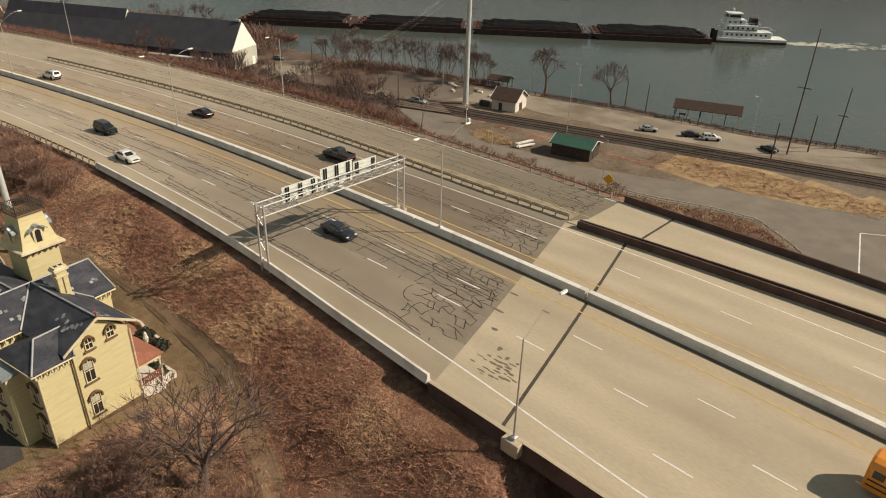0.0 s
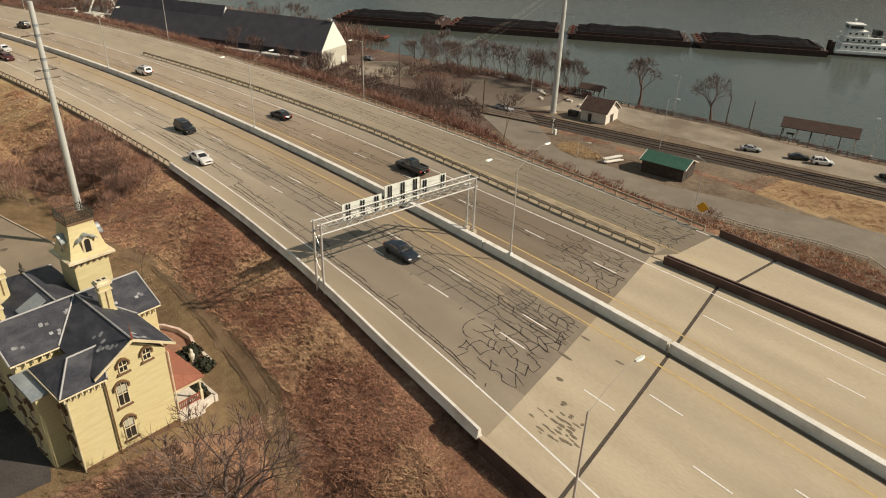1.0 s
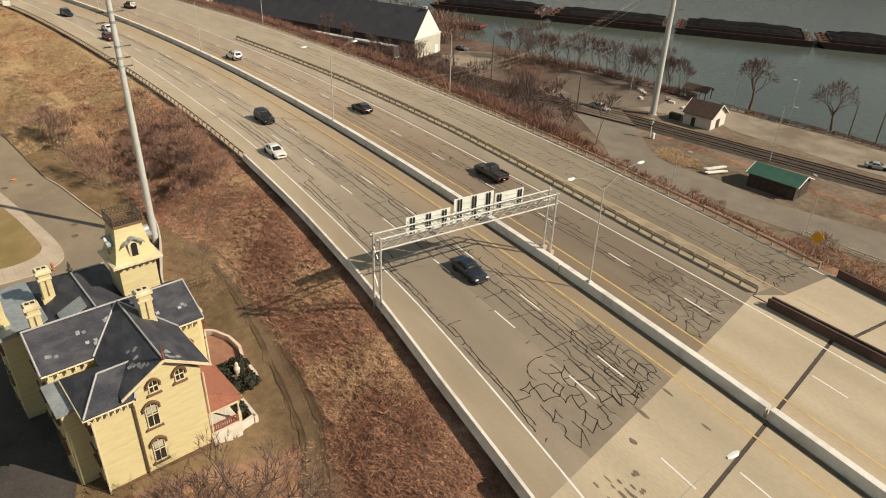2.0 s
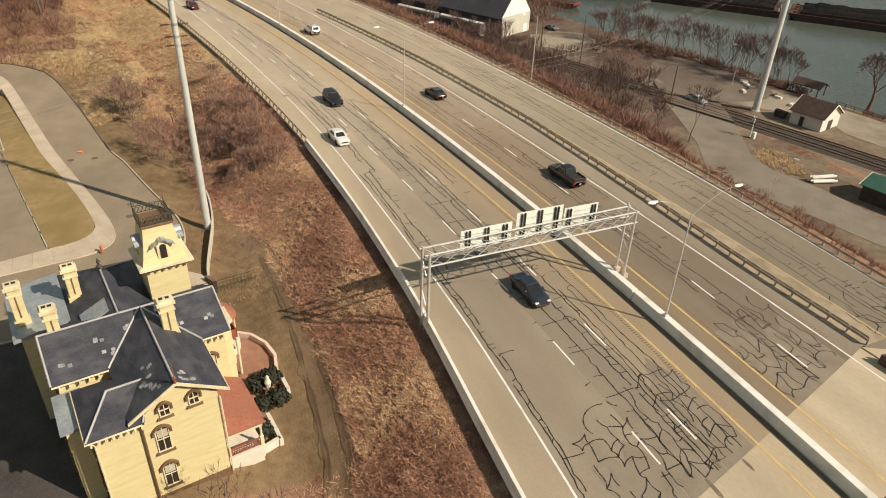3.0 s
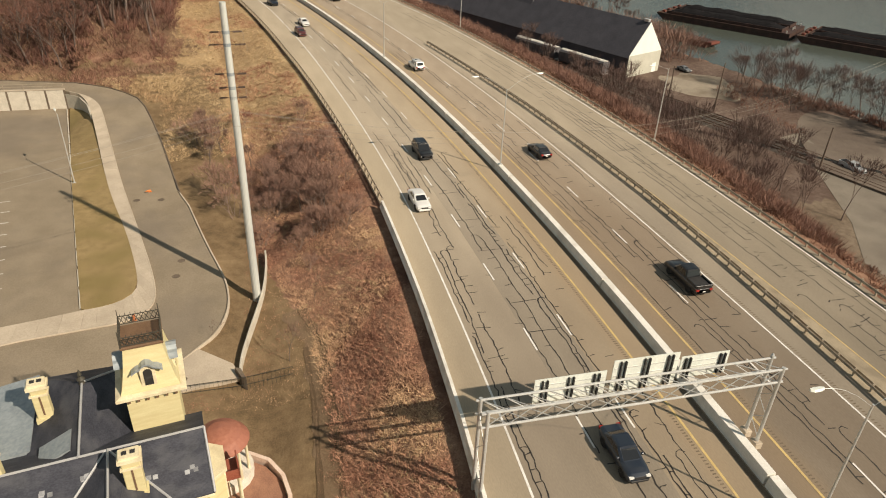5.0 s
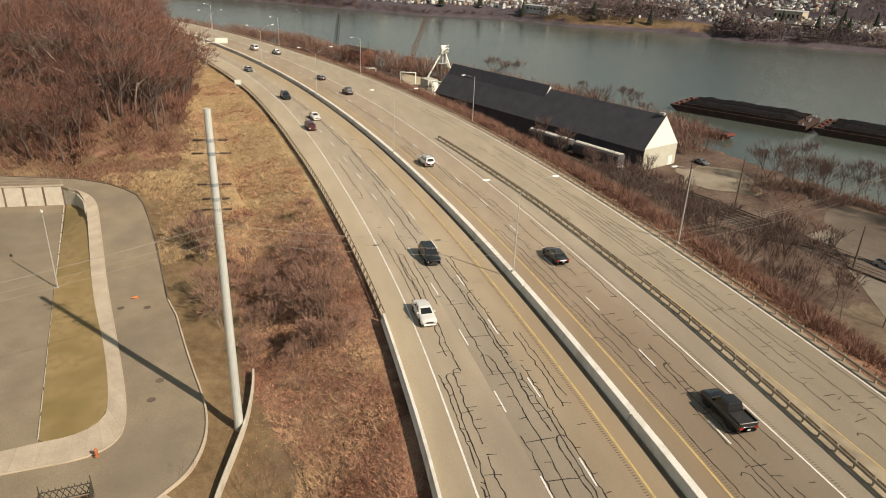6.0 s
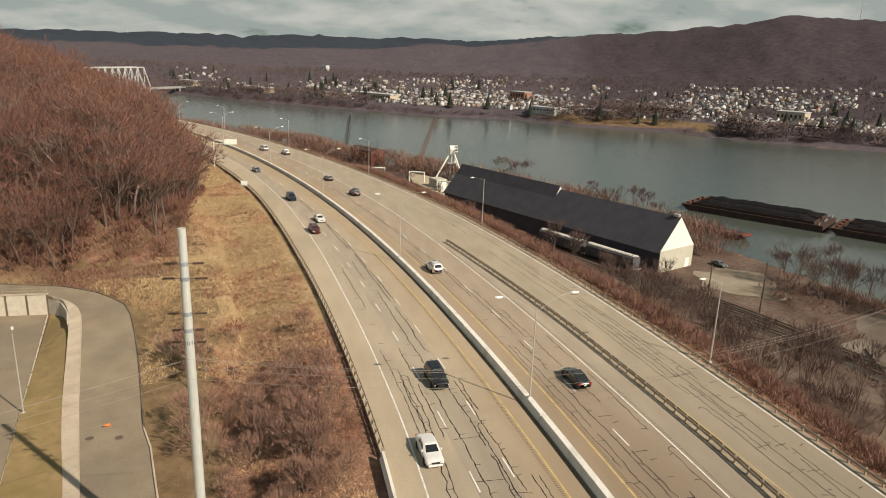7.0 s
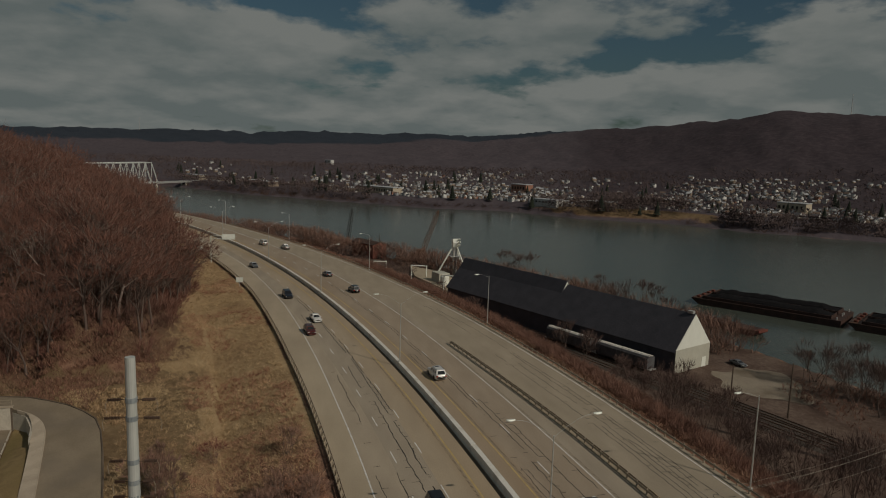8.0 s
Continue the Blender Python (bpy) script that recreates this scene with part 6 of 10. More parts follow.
# side shapes: length, width, body outline (x, z) over the bonnet and boot, cabin outline low and high
SHAPES = {
    "sedan": (4.75, 1.82, [(-2.37, 0.78), (-2.30, 0.98), (-1.55, 1.02), (0.85, 0.98), (2.0, 0.84), (2.34, 0.66)], (-1.75, 1.15), (-1.0, 0.25), 1.45),
    "suv": (4.75, 1.92, [(-2.36, 0.85), (-2.30, 1.10), (-1.6, 1.12), (0.9, 1.10), (2.1, 1.0), (2.34, 0.78)], (-2.28, 1.2), (-2.0, 0.5), 1.78),
    "wagon": (4.8, 1.84, [(-2.38, 0.8), (-2.33, 1.0), (-1.6, 1.03), (0.9, 1.0), (2.05, 0.86), (2.36, 0.68)], (-2.3, 1.2), (-1.9, 0.4), 1.5),
    "pickup": (5.7, 1.98, [(-2.83, 0.95), (-2.80, 1.15), (-1.0, 1.15), (1.2, 1.15), (2.5, 1.05), (2.8, 0.85)], (-0.95, 1.35), (-0.7, 0.6), 1.85),
    "van": (5.4, 2.0, [(-2.68, 0.95), (-2.65, 1.2), (-1.6, 1.2), (1.5, 1.2), (2.4, 1.0), (2.66, 0.8)], (-2.6, 1.9), (-2.5, 1.1), 2.1),
}


def vehicle(kind, colour, at, turn, label, group="", name="car"):
    length, width, top, lowx, highx, height = SHAPES[kind]
    ob = thing(name, label, "car" if name == "car" else name.replace("_", " "), Matrix.Translation(at) @ pose(0, 0, 0, 0, 0, turn), group)
    hw = width / 2
    paint = PAINTS[colour]
    xs = sorted(set([p[0] for p in top] + [-length * 0.46, -1.9, -1.1, 0.0, 1.1, 1.6, length * 0.44, length * 0.475]))
    rows = []
    for x in xs:
        z = float(np.interp(x, [p[0] for p in top], [p[1] for p in top]))
        end = max(0, (abs(x) - length * 0.36) / (length * 0.14))
        w = hw * (1.0 - 0.13 * end ** 2)
        lo = 0.24 + 0.12 * max(0, (abs(x) - length * 0.42) / (length * 0.08))
        rows.append([(x, -w * 0.9, lo), (x, -w * 0.985, lo + 0.14), (x, -w, (lo + z) / 2), (x, -w * 0.975, z - 0.14), (x, -w * 0.90, z - 0.035), (x, -w * 0.55, z), (x, w * 0.55, z), (x, w * 0.90, z - 0.035), (x, w * 0.975, z - 0.14), (x, w, (lo + z) / 2), (x, w * 0.985, lo + 0.14), (x, w * 0.9, lo)])
    for k, x in ((0, rows[0][0][0] - 0.04), (-1, rows[-1][0][0] + 0.05)):
        zm = sum(p[2] for p in rows[k]) / len(rows[k])
        cap = [(x, p[1] * 0.86, zm + (p[2] - zm) * 0.7) for p in rows[k]]
        rows = [cap] + rows if k == 0 else rows + [cap]
    g = Geo().strip(rows, loop=True)
    k = len(rows[0])
    g.f += [tuple(range(k)), tuple(range((len(rows) - 1) * k + k - 1, (len(rows) - 1) * k - 1, -1))]
    part("body", g, paint, ob, smooth=True)
    belt = float(np.interp(0, [p[0] for p in top], [p[1] for p in top])) - 0.04
    rw, lw = hw * 0.76, hw * 0.90

    def side_at(u, v, out=0.0):
        """A point of the cabin's skin: u from the tail to the nose, v from the belt to the roof."""
        x0, x1 = lowx[0] + (highx[0] - lowx[0]) * v, lowx[1] + (highx[1] - lowx[1]) * v
        return x0 + (x1 - x0) * u, lw + (rw - lw) * v + out, belt + (height - 0.08 - belt) * v

    def hoop(v, grow=0.0):
        x0, w, z = side_at(0, v)
        x1 = side_at(1, v)[0]
        return [(x0 - grow, -w * 0.86, z), (x0 + 0.10, -w - grow, z), (x1 - 0.16, -w - grow, z), (x1 + grow, -w * 0.82, z), (x1 + grow, w * 0.82, z), (x1 - 0.16, w + grow, z), (x0 + 0.10, w + grow, z), (x0 - grow, w * 0.86, z)]
    rise = [(x * 0.96 + 0.02 * (highx[0] + highx[1]), y * 0.9, height - 0.02) for x, y, z in hoop(1)]
    crown = [(x * 0.7 + 0.15 * (highx[0] + highx[1]), y * 0.6, height) for x, y, z in hoop(1)]
    g = Geo().strip([hoop(0), hoop(0.5), hoop(1), rise, crown], loop=True)
    g.f.append(tuple(range(32, 40)))
    cabin = part("cabin", g, paint, ob)
    panes = {"sedan": ((0.16, 0.47), (0.51, 0.86)), "pickup": ((0.12, 0.48), (0.54, 0.88))}.get(kind, ((0.06, 0.28), (0.32, 0.58), (0.62, 0.88)))
    for side in (-1, 1):
        for u0, u1 in panes:
            q = [side_at(u, v, 0.008) for u, v in ((u0, 0.14), (u1, 0.14), (u1 - 0.03, 0.88), (u0 + 0.03, 0.88))]
            q = [(x, y * side, z) for x, y, z in q]
            part("side_window", Geo().add(q if side < 0 else q[::-1], [(0, 1, 2, 3)]), M_CARGLASS, cabin)
    for u, name_, out in ((1, "windscreen", 0.012), (0, "rear_window", -0.012)):
        lo_, hi_ = side_at(u, 0.1), side_at(u, 0.9)
        q = [(lo_[0] + out, -lo_[1] * 0.78, lo_[2]), (lo_[0] + out, lo_[1] * 0.78, lo_[2]), (hi_[0] + out, hi_[1] * 0.76, hi_[2]), (hi_[0] + out, -hi_[1] * 0.76, hi_[2])]
        part(name_, Geo().add(q if u else q[::-1], [(0, 1, 2, 3)]), M_CARGLASS, cabin)
    if kind in ("suv", "wagon"):
        part("sunroof", Geo().box(highx[1] - 0.75, -0.36, height - 0.005, highx[1] - 0.3, 0.36, height + 0.006), M_CARGLASS, cabin)
    for side in (-1, 1):
        if kind in ("suv", "wagon"):
            part("roof_rail", Geo().path([(highx[0] + 0.2, side * rw * 0.86, height - 0.02), (highx[0] + 0.3, side * rw * 0.86, height + 0.05), (highx[1] - 0.4, side * rw * 0.86, height + 0.05), (highx[1] - 0.3, side * rw * 0.86, height - 0.02)], 0.02, 4), M_BLACK, ob)
        part("mirror", Geo().box(lowx[1] - 0.5, side * (lw + 0.02), belt + 0.02, lowx[1] - 0.32, side * (lw + 0.2), belt + 0.16, None, 0.03), paint, ob)
        part("headlight", Geo().box(length / 2 - 0.24, side * hw * 0.5, 0.6, length / 2 - 0.01, side * hw * 0.86, 0.72), M_HEAD, ob)
        part("tail_light", Geo().box(-length / 2 - 0.03, side * hw * 0.58, 0.72, -length / 2 + 0.14, side * hw * 0.9, 0.94), M_TAIL, ob)
        for x in (-length * 0.29, length * 0.30):
            part("wheel_arch", Geo().tube((x, side * (hw - 0.3), 0.37), (x, side * (hw + 0.004), 0.37), 0.405, 0.405, 14), M_BLACK, ob)
            m = Matrix.Translation((x, side * (hw - 0.095), 0.335)) @ pose(0, 0, 0, 90 * side, 0, 0)
            wheel = part("wheel", WHEEL_HUB, None, ob, m=m)
            part("tyre", TYRE, None, wheel)
            part("rim", RIM, None, wheel)
    part("bumper", Geo().box(length / 2 - 0.14, -hw * 0.74, 0.28, length / 2 + 0.05, hw * 0.74, 0.46, None, 0.04), M_BLACK if colour in ("black", "navy") else paint, ob)
    part("grille", Geo().box(length / 2 - 0.06, -hw * 0.42, 0.52, length / 2 + 0.02, hw * 0.42, 0.68), M_BLACK, ob, "dark grille")
    part("number_plate", Geo().box(-length / 2 - 0.06, -0.15, 0.6, -length / 2 + 0.02, 0.15, 0.7), M_WHITE, ob)
    if kind == "pickup":
        part("cargo_bed", Geo().box(-2.7, -hw * 0.8, 1.15, -1.05, hw * 0.8, 1.16), M_BLACK, ob, "dark open cargo bed")
        for side in (-1, 1):
            part("bed_wall", Geo().box(-2.78, side * hw * 0.82, 1.1, -0.98, side * hw * 0.94, 1.32, None, 0.02), paint, ob)
        part("tailgate", Geo().box(-2.82, -hw * 0.82, 1.0, -2.72, hw * 0.82, 1.32, None, 0.02), paint, ob)
    return ob


# the near carriageway runs towards the bridge (falling s), the far one away from it
for kind, colour, s, d, label in (
        ("sedan", "navy", 3.0, -8.6, "dark blue sedan driving on the near carriageway"),
        ("suv", "black", 59.8, -8.2, "black sport utility car driving on the near carriageway"),
        ("sedan", "white", 45.0, -12.9, "white sedan driving beside the shoulder line"),
        ("wagon", "red", 133.2, -10.4, "dark red car driving on the near carriageway"),
        ("sedan", "white", 142.7, -7.2, "white sedan driving far along the near carriageway"),
        ("suv", "navy", 167.8, -8.2, "dark blue car driving along the shoulder line"),
        ("sedan", "grey", 214.0, -7.0, "grey sedan far along the near carriageway")):
    vehicle(kind, colour, on_road(s, d, 0.02), heading(s) + 180, label)
for kind, colour, s, d, label, name in (
        ("pickup", "black", 22.6, 8.8, "black pickup truck on the far carriageway", "pickup_truck"),
        ("sedan", "black", 56.2, 7.9, "black sedan on the far carriageway", "car"),
        ("suv", "white", 101.0, 4.6, "white sport utility car beside the median", "car"),
        ("suv", "black", 169.5, 9.4, "black car far along the far carriageway", "car"),
        ("sedan", "grey", 193.0, 9.4, "dark grey car far along the far carriageway", "car"),
        ("pickup", "silver", 248.0, 13.4, "silver pickup truck far along the carriageway", "pickup_truck"),
        ("van", "white", 261.0, 9.4, "white van far along the carriageway", "van")):
    vehicle(kind, colour, on_road(s, d, 0.02), heading(s), label, name=name)
vehicle("suv", "navy", (-97.5, -7.0, LOT_Z + 0.02), 190, "dark car parked in the lot")


def school_bus(at, turn):
    ob = thing("school_bus", "orange school bus crossing the bridge", "bus", Matrix.Translation(at) @ pose(0, 0, 0, 0, 0, turn))
    sec = [(-1.2, 0.55), (-1.22, 1.4), (-1.2, 2.4), (-1.0, 2.85), (-0.5, 3.0), (0.5, 3.0), (1.0, 2.85), (1.2, 2.4), (1.22, 1.4), (1.2, 0.55)]
    g = Geo().strip([[(x, y * w, 0.55 + (z - 0.55) * h) for y, z in sec] for x, w, h in ((-5.2, 0.94, 0.96), (-5.0, 1, 1), (3.6, 1, 1), (3.8, 0.97, 0.98))], loop=True)
    g.f += [tuple(range(10)), tuple(range(39, 29, -1))]
    part("body", g, PAINTS["orange"], ob)
    g = Geo().strip([[(x, y * w, 0.55 + (z - 0.55) * h) for y, z in sec] for x, w, h in ((3.8, 0.86, 0.5), (5.3, 0.8, 0.42), (5.5, 0.74, 0.36))], loop=True)
    g.f += [tuple(range(29, 19, -1))]
    part("bonnet", g, PAINTS["orange"], ob)
    part("windscreen", Geo().box(3.78, -1.0, 1.7, 3.83, 1.0, 2.6), M_CARGLASS, ob)
    for side in (-1, 1):
        for k in range(9):
            part("window", Geo().box(-4.8 + 0.92 * k, side * 1.2, 1.75, -4.05 + 0.92 * k, side * 1.235, 2.35), M_CARGLASS, ob)
        for z in (1.0, 1.45):
            part("rub_rail", Geo().box(-5.0, side * 1.2, z - 0.05, 3.6, side * 1.25, z + 0.05), M_BLACK, ob)
        for x in (-3.2, 4.3):
            wheel = part("wheel", WHEEL_HUB, None, ob, m=Matrix.Translation((x, side * 1.02, 0.48)) @ pose(0, 0, 0, 90 * side, 0, 0) @ Matrix.Diagonal((1.43, 1.43, 1.6, 1)))
            part("tyre", TYRE, None, wheel)
            part("rim", RIM, None, wheel)
    part("roof_hatch", Geo().box(-2.0, -0.4, 2.99, -1.2, 0.4, 3.08, None, 0.03), PAINTS["white"], ob)


school_bus(on_road(-59.3, -6.4, 0.02), heading(-59.3) + 180)

# ---- bare winter trees, brush and grass ----
M_BARK = surf("grey-brown bark", (0.10, 0.075, 0.062), (0.20, 0.155, 0.125), 2.5, 0.9, 0.3, 8, stretch=(1, 1, 0.25))
M_TWIG = surf("brown twigs", (0.17, 0.098, 0.074), (0.28, 0.175, 0.135), 1.0, 0.9, island=0.3)
M_WOODTWIG = surf("reddish woodland twigs", (0.140, 0.066, 0.048), (0.230, 0.114, 0.084), 0.25, 0.9, island=0.3, c=(0.125, 0.08, 0.064), c_scale=0.05, c_amount=0.6)
M_STRAW = surf("dry straw", (0.40, 0.275, 0.148), (0.58, 0.43, 0.25), 0.3, 0.9, island=0.35, c=(0.34, 0.20, 0.115), c_scale=0.09, c_amount=0.5)
M_BRUSH = surf("dry brown weeds", (0.215, 0.094, 0.060), (0.51, 0.285, 0.185), 0.3, 0.9, island=0.45, c=(0.61, 0.405, 0.24), c_scale=0.13, c_amount=0.85)
M_SLOPE = surf("red-brown slope weeds", (0.17, 0.086, 0.058), (0.30, 0.165, 0.11), 0.25, 0.9, island=0.4, c=(0.36, 0.26, 0.17), c_scale=0.1, c_amount=0.5)
M_THICKET = surf("grey-red thicket twigs", (0.178, 0.094, 0.070), (0.305, 0.174, 0.130), 0.3, 0.9, island=0.35)


def grow(seed, h, limbs=4, levels=4, spread=0.75, trunk_share=0.34, r=None, twig=0.03, kids=(3, 4), stems=1, thin=2):
    """A branching tree: stout wood in one shape, fine twigs in another."""
    rnd = random.Random(seed)
    wood, fine = Geo(), Geo()
    r = r or h * 0.017

    def branch(p, d, length, rad, level):
        bends = 2 if level < 2 else 1
        for _ in range(bends):
            d = (d + Vector((rnd.gauss(0, 0.13), rnd.gauss(0, 0.13), rnd.gauss(0, 0.06) + 0.03))).normalized()
            q = p + d * length / bends
            if level >= levels:
                side = d.orthogonal().normalized() * twig
                turn = Matrix.Rotation(rnd.uniform(0, 6.28), 3, d)
                side = turn @ side
                fine.add([p - side, p + side, q], [(0, 1, 2)])
            elif level >= thin:
                side = Matrix.Rotation(rnd.uniform(0, 6.28), 3, d) @ (d.orthogonal().normalized() * rad)
                wood.add([p - side, p + side, q + side * 0.7, q - side * 0.7], [(0, 1, 2, 3)])
            else:
                wood.tube(p, q, rad, rad * 0.72, 6 if level == 0 else 4 if level < 2 else 3, False)
            p, rad = q, rad * 0.72
        if level >= levels:
            return
        count = limbs if level == 0 else rnd.randint(*kids)
        base = rnd.uniform(0, 6.28)
        for k in range(count):
            a = base + 6.28 * k / count + rnd.uniform(-0.4, 0.4)
            side = d.orthogonal().normalized()
            side = Matrix.Rotation(a, 3, d) @ side
            lean = spread * rnd.uniform(0.6, 1.15)
            nd = (d + side * lean + Vector((0, 0, 0.12))).normalized()
            back = rnd.uniform(0.0, 0.45) if k else 0.0
            branch(p - d * length * back * 0.6, nd, length * rnd.uniform(0.58, 0.82), rad * 0.72, level + 1)

    for k in range(stems):
        lean = Vector((rnd.gauss(0, 0.05 + 0.28 * (stems > 1)), rnd.gauss(0, 0.05 + 0.28 * (stems > 1)), 1)).normalized()
        branch(Vector((rnd.gauss(0, 0.15 * (stems > 1)), rnd.gauss(0, 0.15 * (stems > 1)), -0.3)), lean, h * trunk_share, r, 0 if stems == 1 else 1)
    return wood, fine


def plant(name, meshes, x, y, z, scale, turn, label, category, group):
    ob = thing(name, label, category, Matrix.Translation((x, y, z)) @ pose(0, 0, 0, 0, 0, turn) @ Matrix.Diagonal((scale, scale, scale, 1)), group)
    part("trunk", meshes[0], None, ob)
    part("crown", meshes[1], None, ob)
    return ob


M_DARKBARK = surf("dark woodland bark", (0.095, 0.068, 0.056), (0.17, 0.125, 0.104), 2.5, 0.9, 0.3, 8, stretch=(1, 1, 0.25))


M_BUSHTWIG = surf("pinkish shrub twigs", (0.21, 0.118, 0.088), (0.35, 0.215, 0.16), 1.0, 0.9, island=0.3)
M_BUSHBARK = surf("pale shrub bark", (0.19, 0.13, 0.105), (0.30, 0.215, 0.17), 2.5, 0.9, 0.2, 8)


def proto(seed, twig_material=None, bark=None, **how):
    wood, fine = grow(seed, **how)
    return wood.mesh("trunk", bark or (M_DARKBARK if twig_material else M_BARK), True), fine.mesh("crown", twig_material or M_TWIG)


M_DARKTWIG = surf("dark grey-brown twigs", (0.088, 0.058, 0.049), (0.160, 0.106, 0.090), 1.0, 0.9, island=0.3)
TALL = [proto(k, M_DARKTWIG, M_DARKBARK, h=13, limbs=4, levels=4, spread=0.36, trunk_share=0.38, r=0.16, twig=0.031, kids=(5, 6)) for k in (61, 62, 63, 64)]
CLUMP = [proto(k, M_DARKTWIG, M_DARKBARK, h=13, levels=4, stems=3, spread=0.38, trunk_share=0.44, r=0.14, twig=0.031, kids=(5, 6)) for k in (66, 67)]
RIVER = [proto(k, M_DARKTWIG, M_DARKBARK, h=12, limbs=6, levels=5, spread=0.78, trunk_share=0.28, r=0.36, twig=0.046, kids=(3, 4)) for k in (13, 14)]
SPREAD = proto(16, M_DARKTWIG, M_DARKBARK, h=12, limbs=6, levels=5, spread=0.88, trunk_share=0.20, r=0.30, twig=0.014, kids=(3, 5), thin=4)
MIDDLE = [proto(k, h=9, limbs=5, levels=4, spread=0.40, trunk_share=0.27, r=0.17, twig=0.05, kids=(4, 5)) for k in (21, 22, 23)]
WOODS = [proto(k, M_WOODTWIG, h=14, limbs=5, levels=4, spread=0.66, trunk_share=0.36, twig=0.035, kids=(4, 5)) for k in (31, 32, 33, 34)]
BUSH = [proto(k, M_BUSHTWIG, M_BUSHBARK, h=3.4, levels=4, stems=6, spread=0.55, trunk_share=0.34, r=0.032, twig=0.014, kids=(4, 5)) for k in (41, 42, 43)]
SLIM = [proto(k, h=6, limbs=3, levels=4, spread=0.4, trunk_share=0.4, r=0.07, twig=0.022) for k in (51, 52)]


def scatter(name, proto_vf, xy, scales, material, label, category, lift=-0.1, seed=1, tilt=0.0):
    """Many copies of one small shape, joined into one mesh on the ground."""
    rng = np.random.default_rng(seed)
    v, f = proto_vf
    v, f = np.array(v, float), np.array(f, int)
    x, y = np.array(xy[0], float), np.array(xy[1], float)
    z = land(x, y)[0] + lift
    n = len(x)
    a = rng.uniform(0, 2 * np.pi, n)
    s = np.array(scales, float) * np.ones(n)
    co, si = np.cos(a) * s, np.sin(a) * s
    px = v[None, :, 0] * co[:, None] - v[None, :, 1] * si[:, None]
    py = v[None, :, 0] * si[:, None] + v[None, :, 1] * co[:, None]
    pz = v[None, :, 2] * s[:, None]
    if tilt:
        px = px + pz * rng.normal(0, tilt, n)[:, None]
        py = py + pz * rng.normal(0, tilt, n)[:, None]
    co3 = np.stack([px + x[:, None], py + y[:, None], pz + z[:, None]], -1).reshape(-1, 3)
    faces = (f[None] + (np.arange(n) * len(v))[:, None, None]).reshape(-1, f.shape[1])
    me = bpy.data.meshes.new(name)
    me.vertices.add(len(co3))
    me.vertices.foreach_set("co", co3.astype(np.float32).ravel())
    me.loops.add(faces.size)
    me.loops.foreach_set("vertex_index", faces.astype(np.int32).ravel())
    me.polygons.add(len(faces))
    me.polygons.foreach_set("loop_start", (np.arange(len(faces)) * f.shape[1]).astype(np.int32))
    me.update(calc_edges=True)
    me.materials.append(material)
    return tagged(new(name, me), label, category, kind="stuff")


def tuft(seed, blades, h, w, lean):
    rnd = random.Random(seed)
    v, f = [], []
    for k in range(blades):
        a = rnd.uniform(0, 6.28)
        bx, by = rnd.gauss(0, 0.16), rnd.gauss(0, 0.16)
        t = rnd.uniform(0.6, 1.15) * h
        lx, ly = rnd.gauss(0, lean) * t, rnd.gauss(0, lean) * t
        c, s = math.cos(a) * w, math.sin(a) * w
        v += [(bx - c, by - s, 0), (bx + c, by + s, 0), (bx + lx, by + ly, t)]
        f.append((3 * k, 3 * k + 1, 3 * k + 2))
    return v, f


def region(seed, n, s0, s1, d0, d1, keep=None):
    """Random places in a stretch of the plan; d0 and d1 may be tables."""
    rng = np.random.default_rng(seed)
    s = rng.uniform(s0, s1, n)
    a = table(d0, s) if not isinstance(d0, (int, float)) else d0
    b = table(d1, s) if not isinstance(d1, (int, float)) else d1
    d = a + (b - a) * rng.uniform(0, 1, n)
    x, y = CX - (RAD + d) * np.sin(s / RAD), CY + (RAD + d) * np.cos(s / RAD)
    if keep is not None:
        k = keep(x, y, s, d)
        x, y = x[k], y[k]
    return x, y


def gaps(scale, seed, level):
    return lambda x, y, s, d: waves(x, y, scale, seed) > level


L_OUT = [(s, d - 1.3) for s, d in L_EDGE]
R_OUT = [(s, d + 1.8) for s, d in R_EDGE]
rng = np.random.default_rng(7)
TOE = [(-60, -33.5), (-20, -28.6), (0, -27.8), (28, -27.8), (45, -31.5), (92, -33.5)]
xy = region(1, 15000, -60, 92, TOE, L_OUT)
scatter("dry_weeds", tuft(1, 20, 0.19, 0.028, 1.7), xy, rng.uniform(0.5, 1.45, len(xy[0])), M_BRUSH, "dense brown dry weeds on the embankment", "weeds", -0.05, 2)
xy = region(3, 4200, -40, 92, TOE, L_OUT, gaps(4.0, 4.0, 0.05))
scatter("straw_grass", tuft(2, 12, 0.22, 0.026, 1.5), xy, rng.uniform(0.5, 1.2, len(xy[0])), M_STRAW, "tufts of pale dry straw on the embankment", "grass", -0.05, 3)
xy = region(5, 26000, 74, 290, -46, L_OUT, lambda x, y, s, d: d > np.interp(s, [100, 121, 151, 225, 300], [-42, -40, -36, -26, -22]))
scatter("straw_grass", tuft(3, 8, 0.40, 0.036, 1.0), xy, rng.uniform(0.5, 1.3, len(xy[0])), M_STRAW, "tall pale straw grass along the highway", "grass", -0.05, 4)
xy = region(6, 6000, 60, 200, -34, L_OUT, gaps(6.0, 2.0, 0.1))
scatter("dry_weeds", tuft(4, 10, 0.5, 0.036, 0.9), xy, rng.uniform(0.6, 1.3, len(xy[0])), M_BRUSH, "brown dry weeds among the straw", "weeds", -0.05, 5)
xy = region(8, 16000, -120, 330, R_OUT, [(s, d + 22) for s, d in R_OUT])
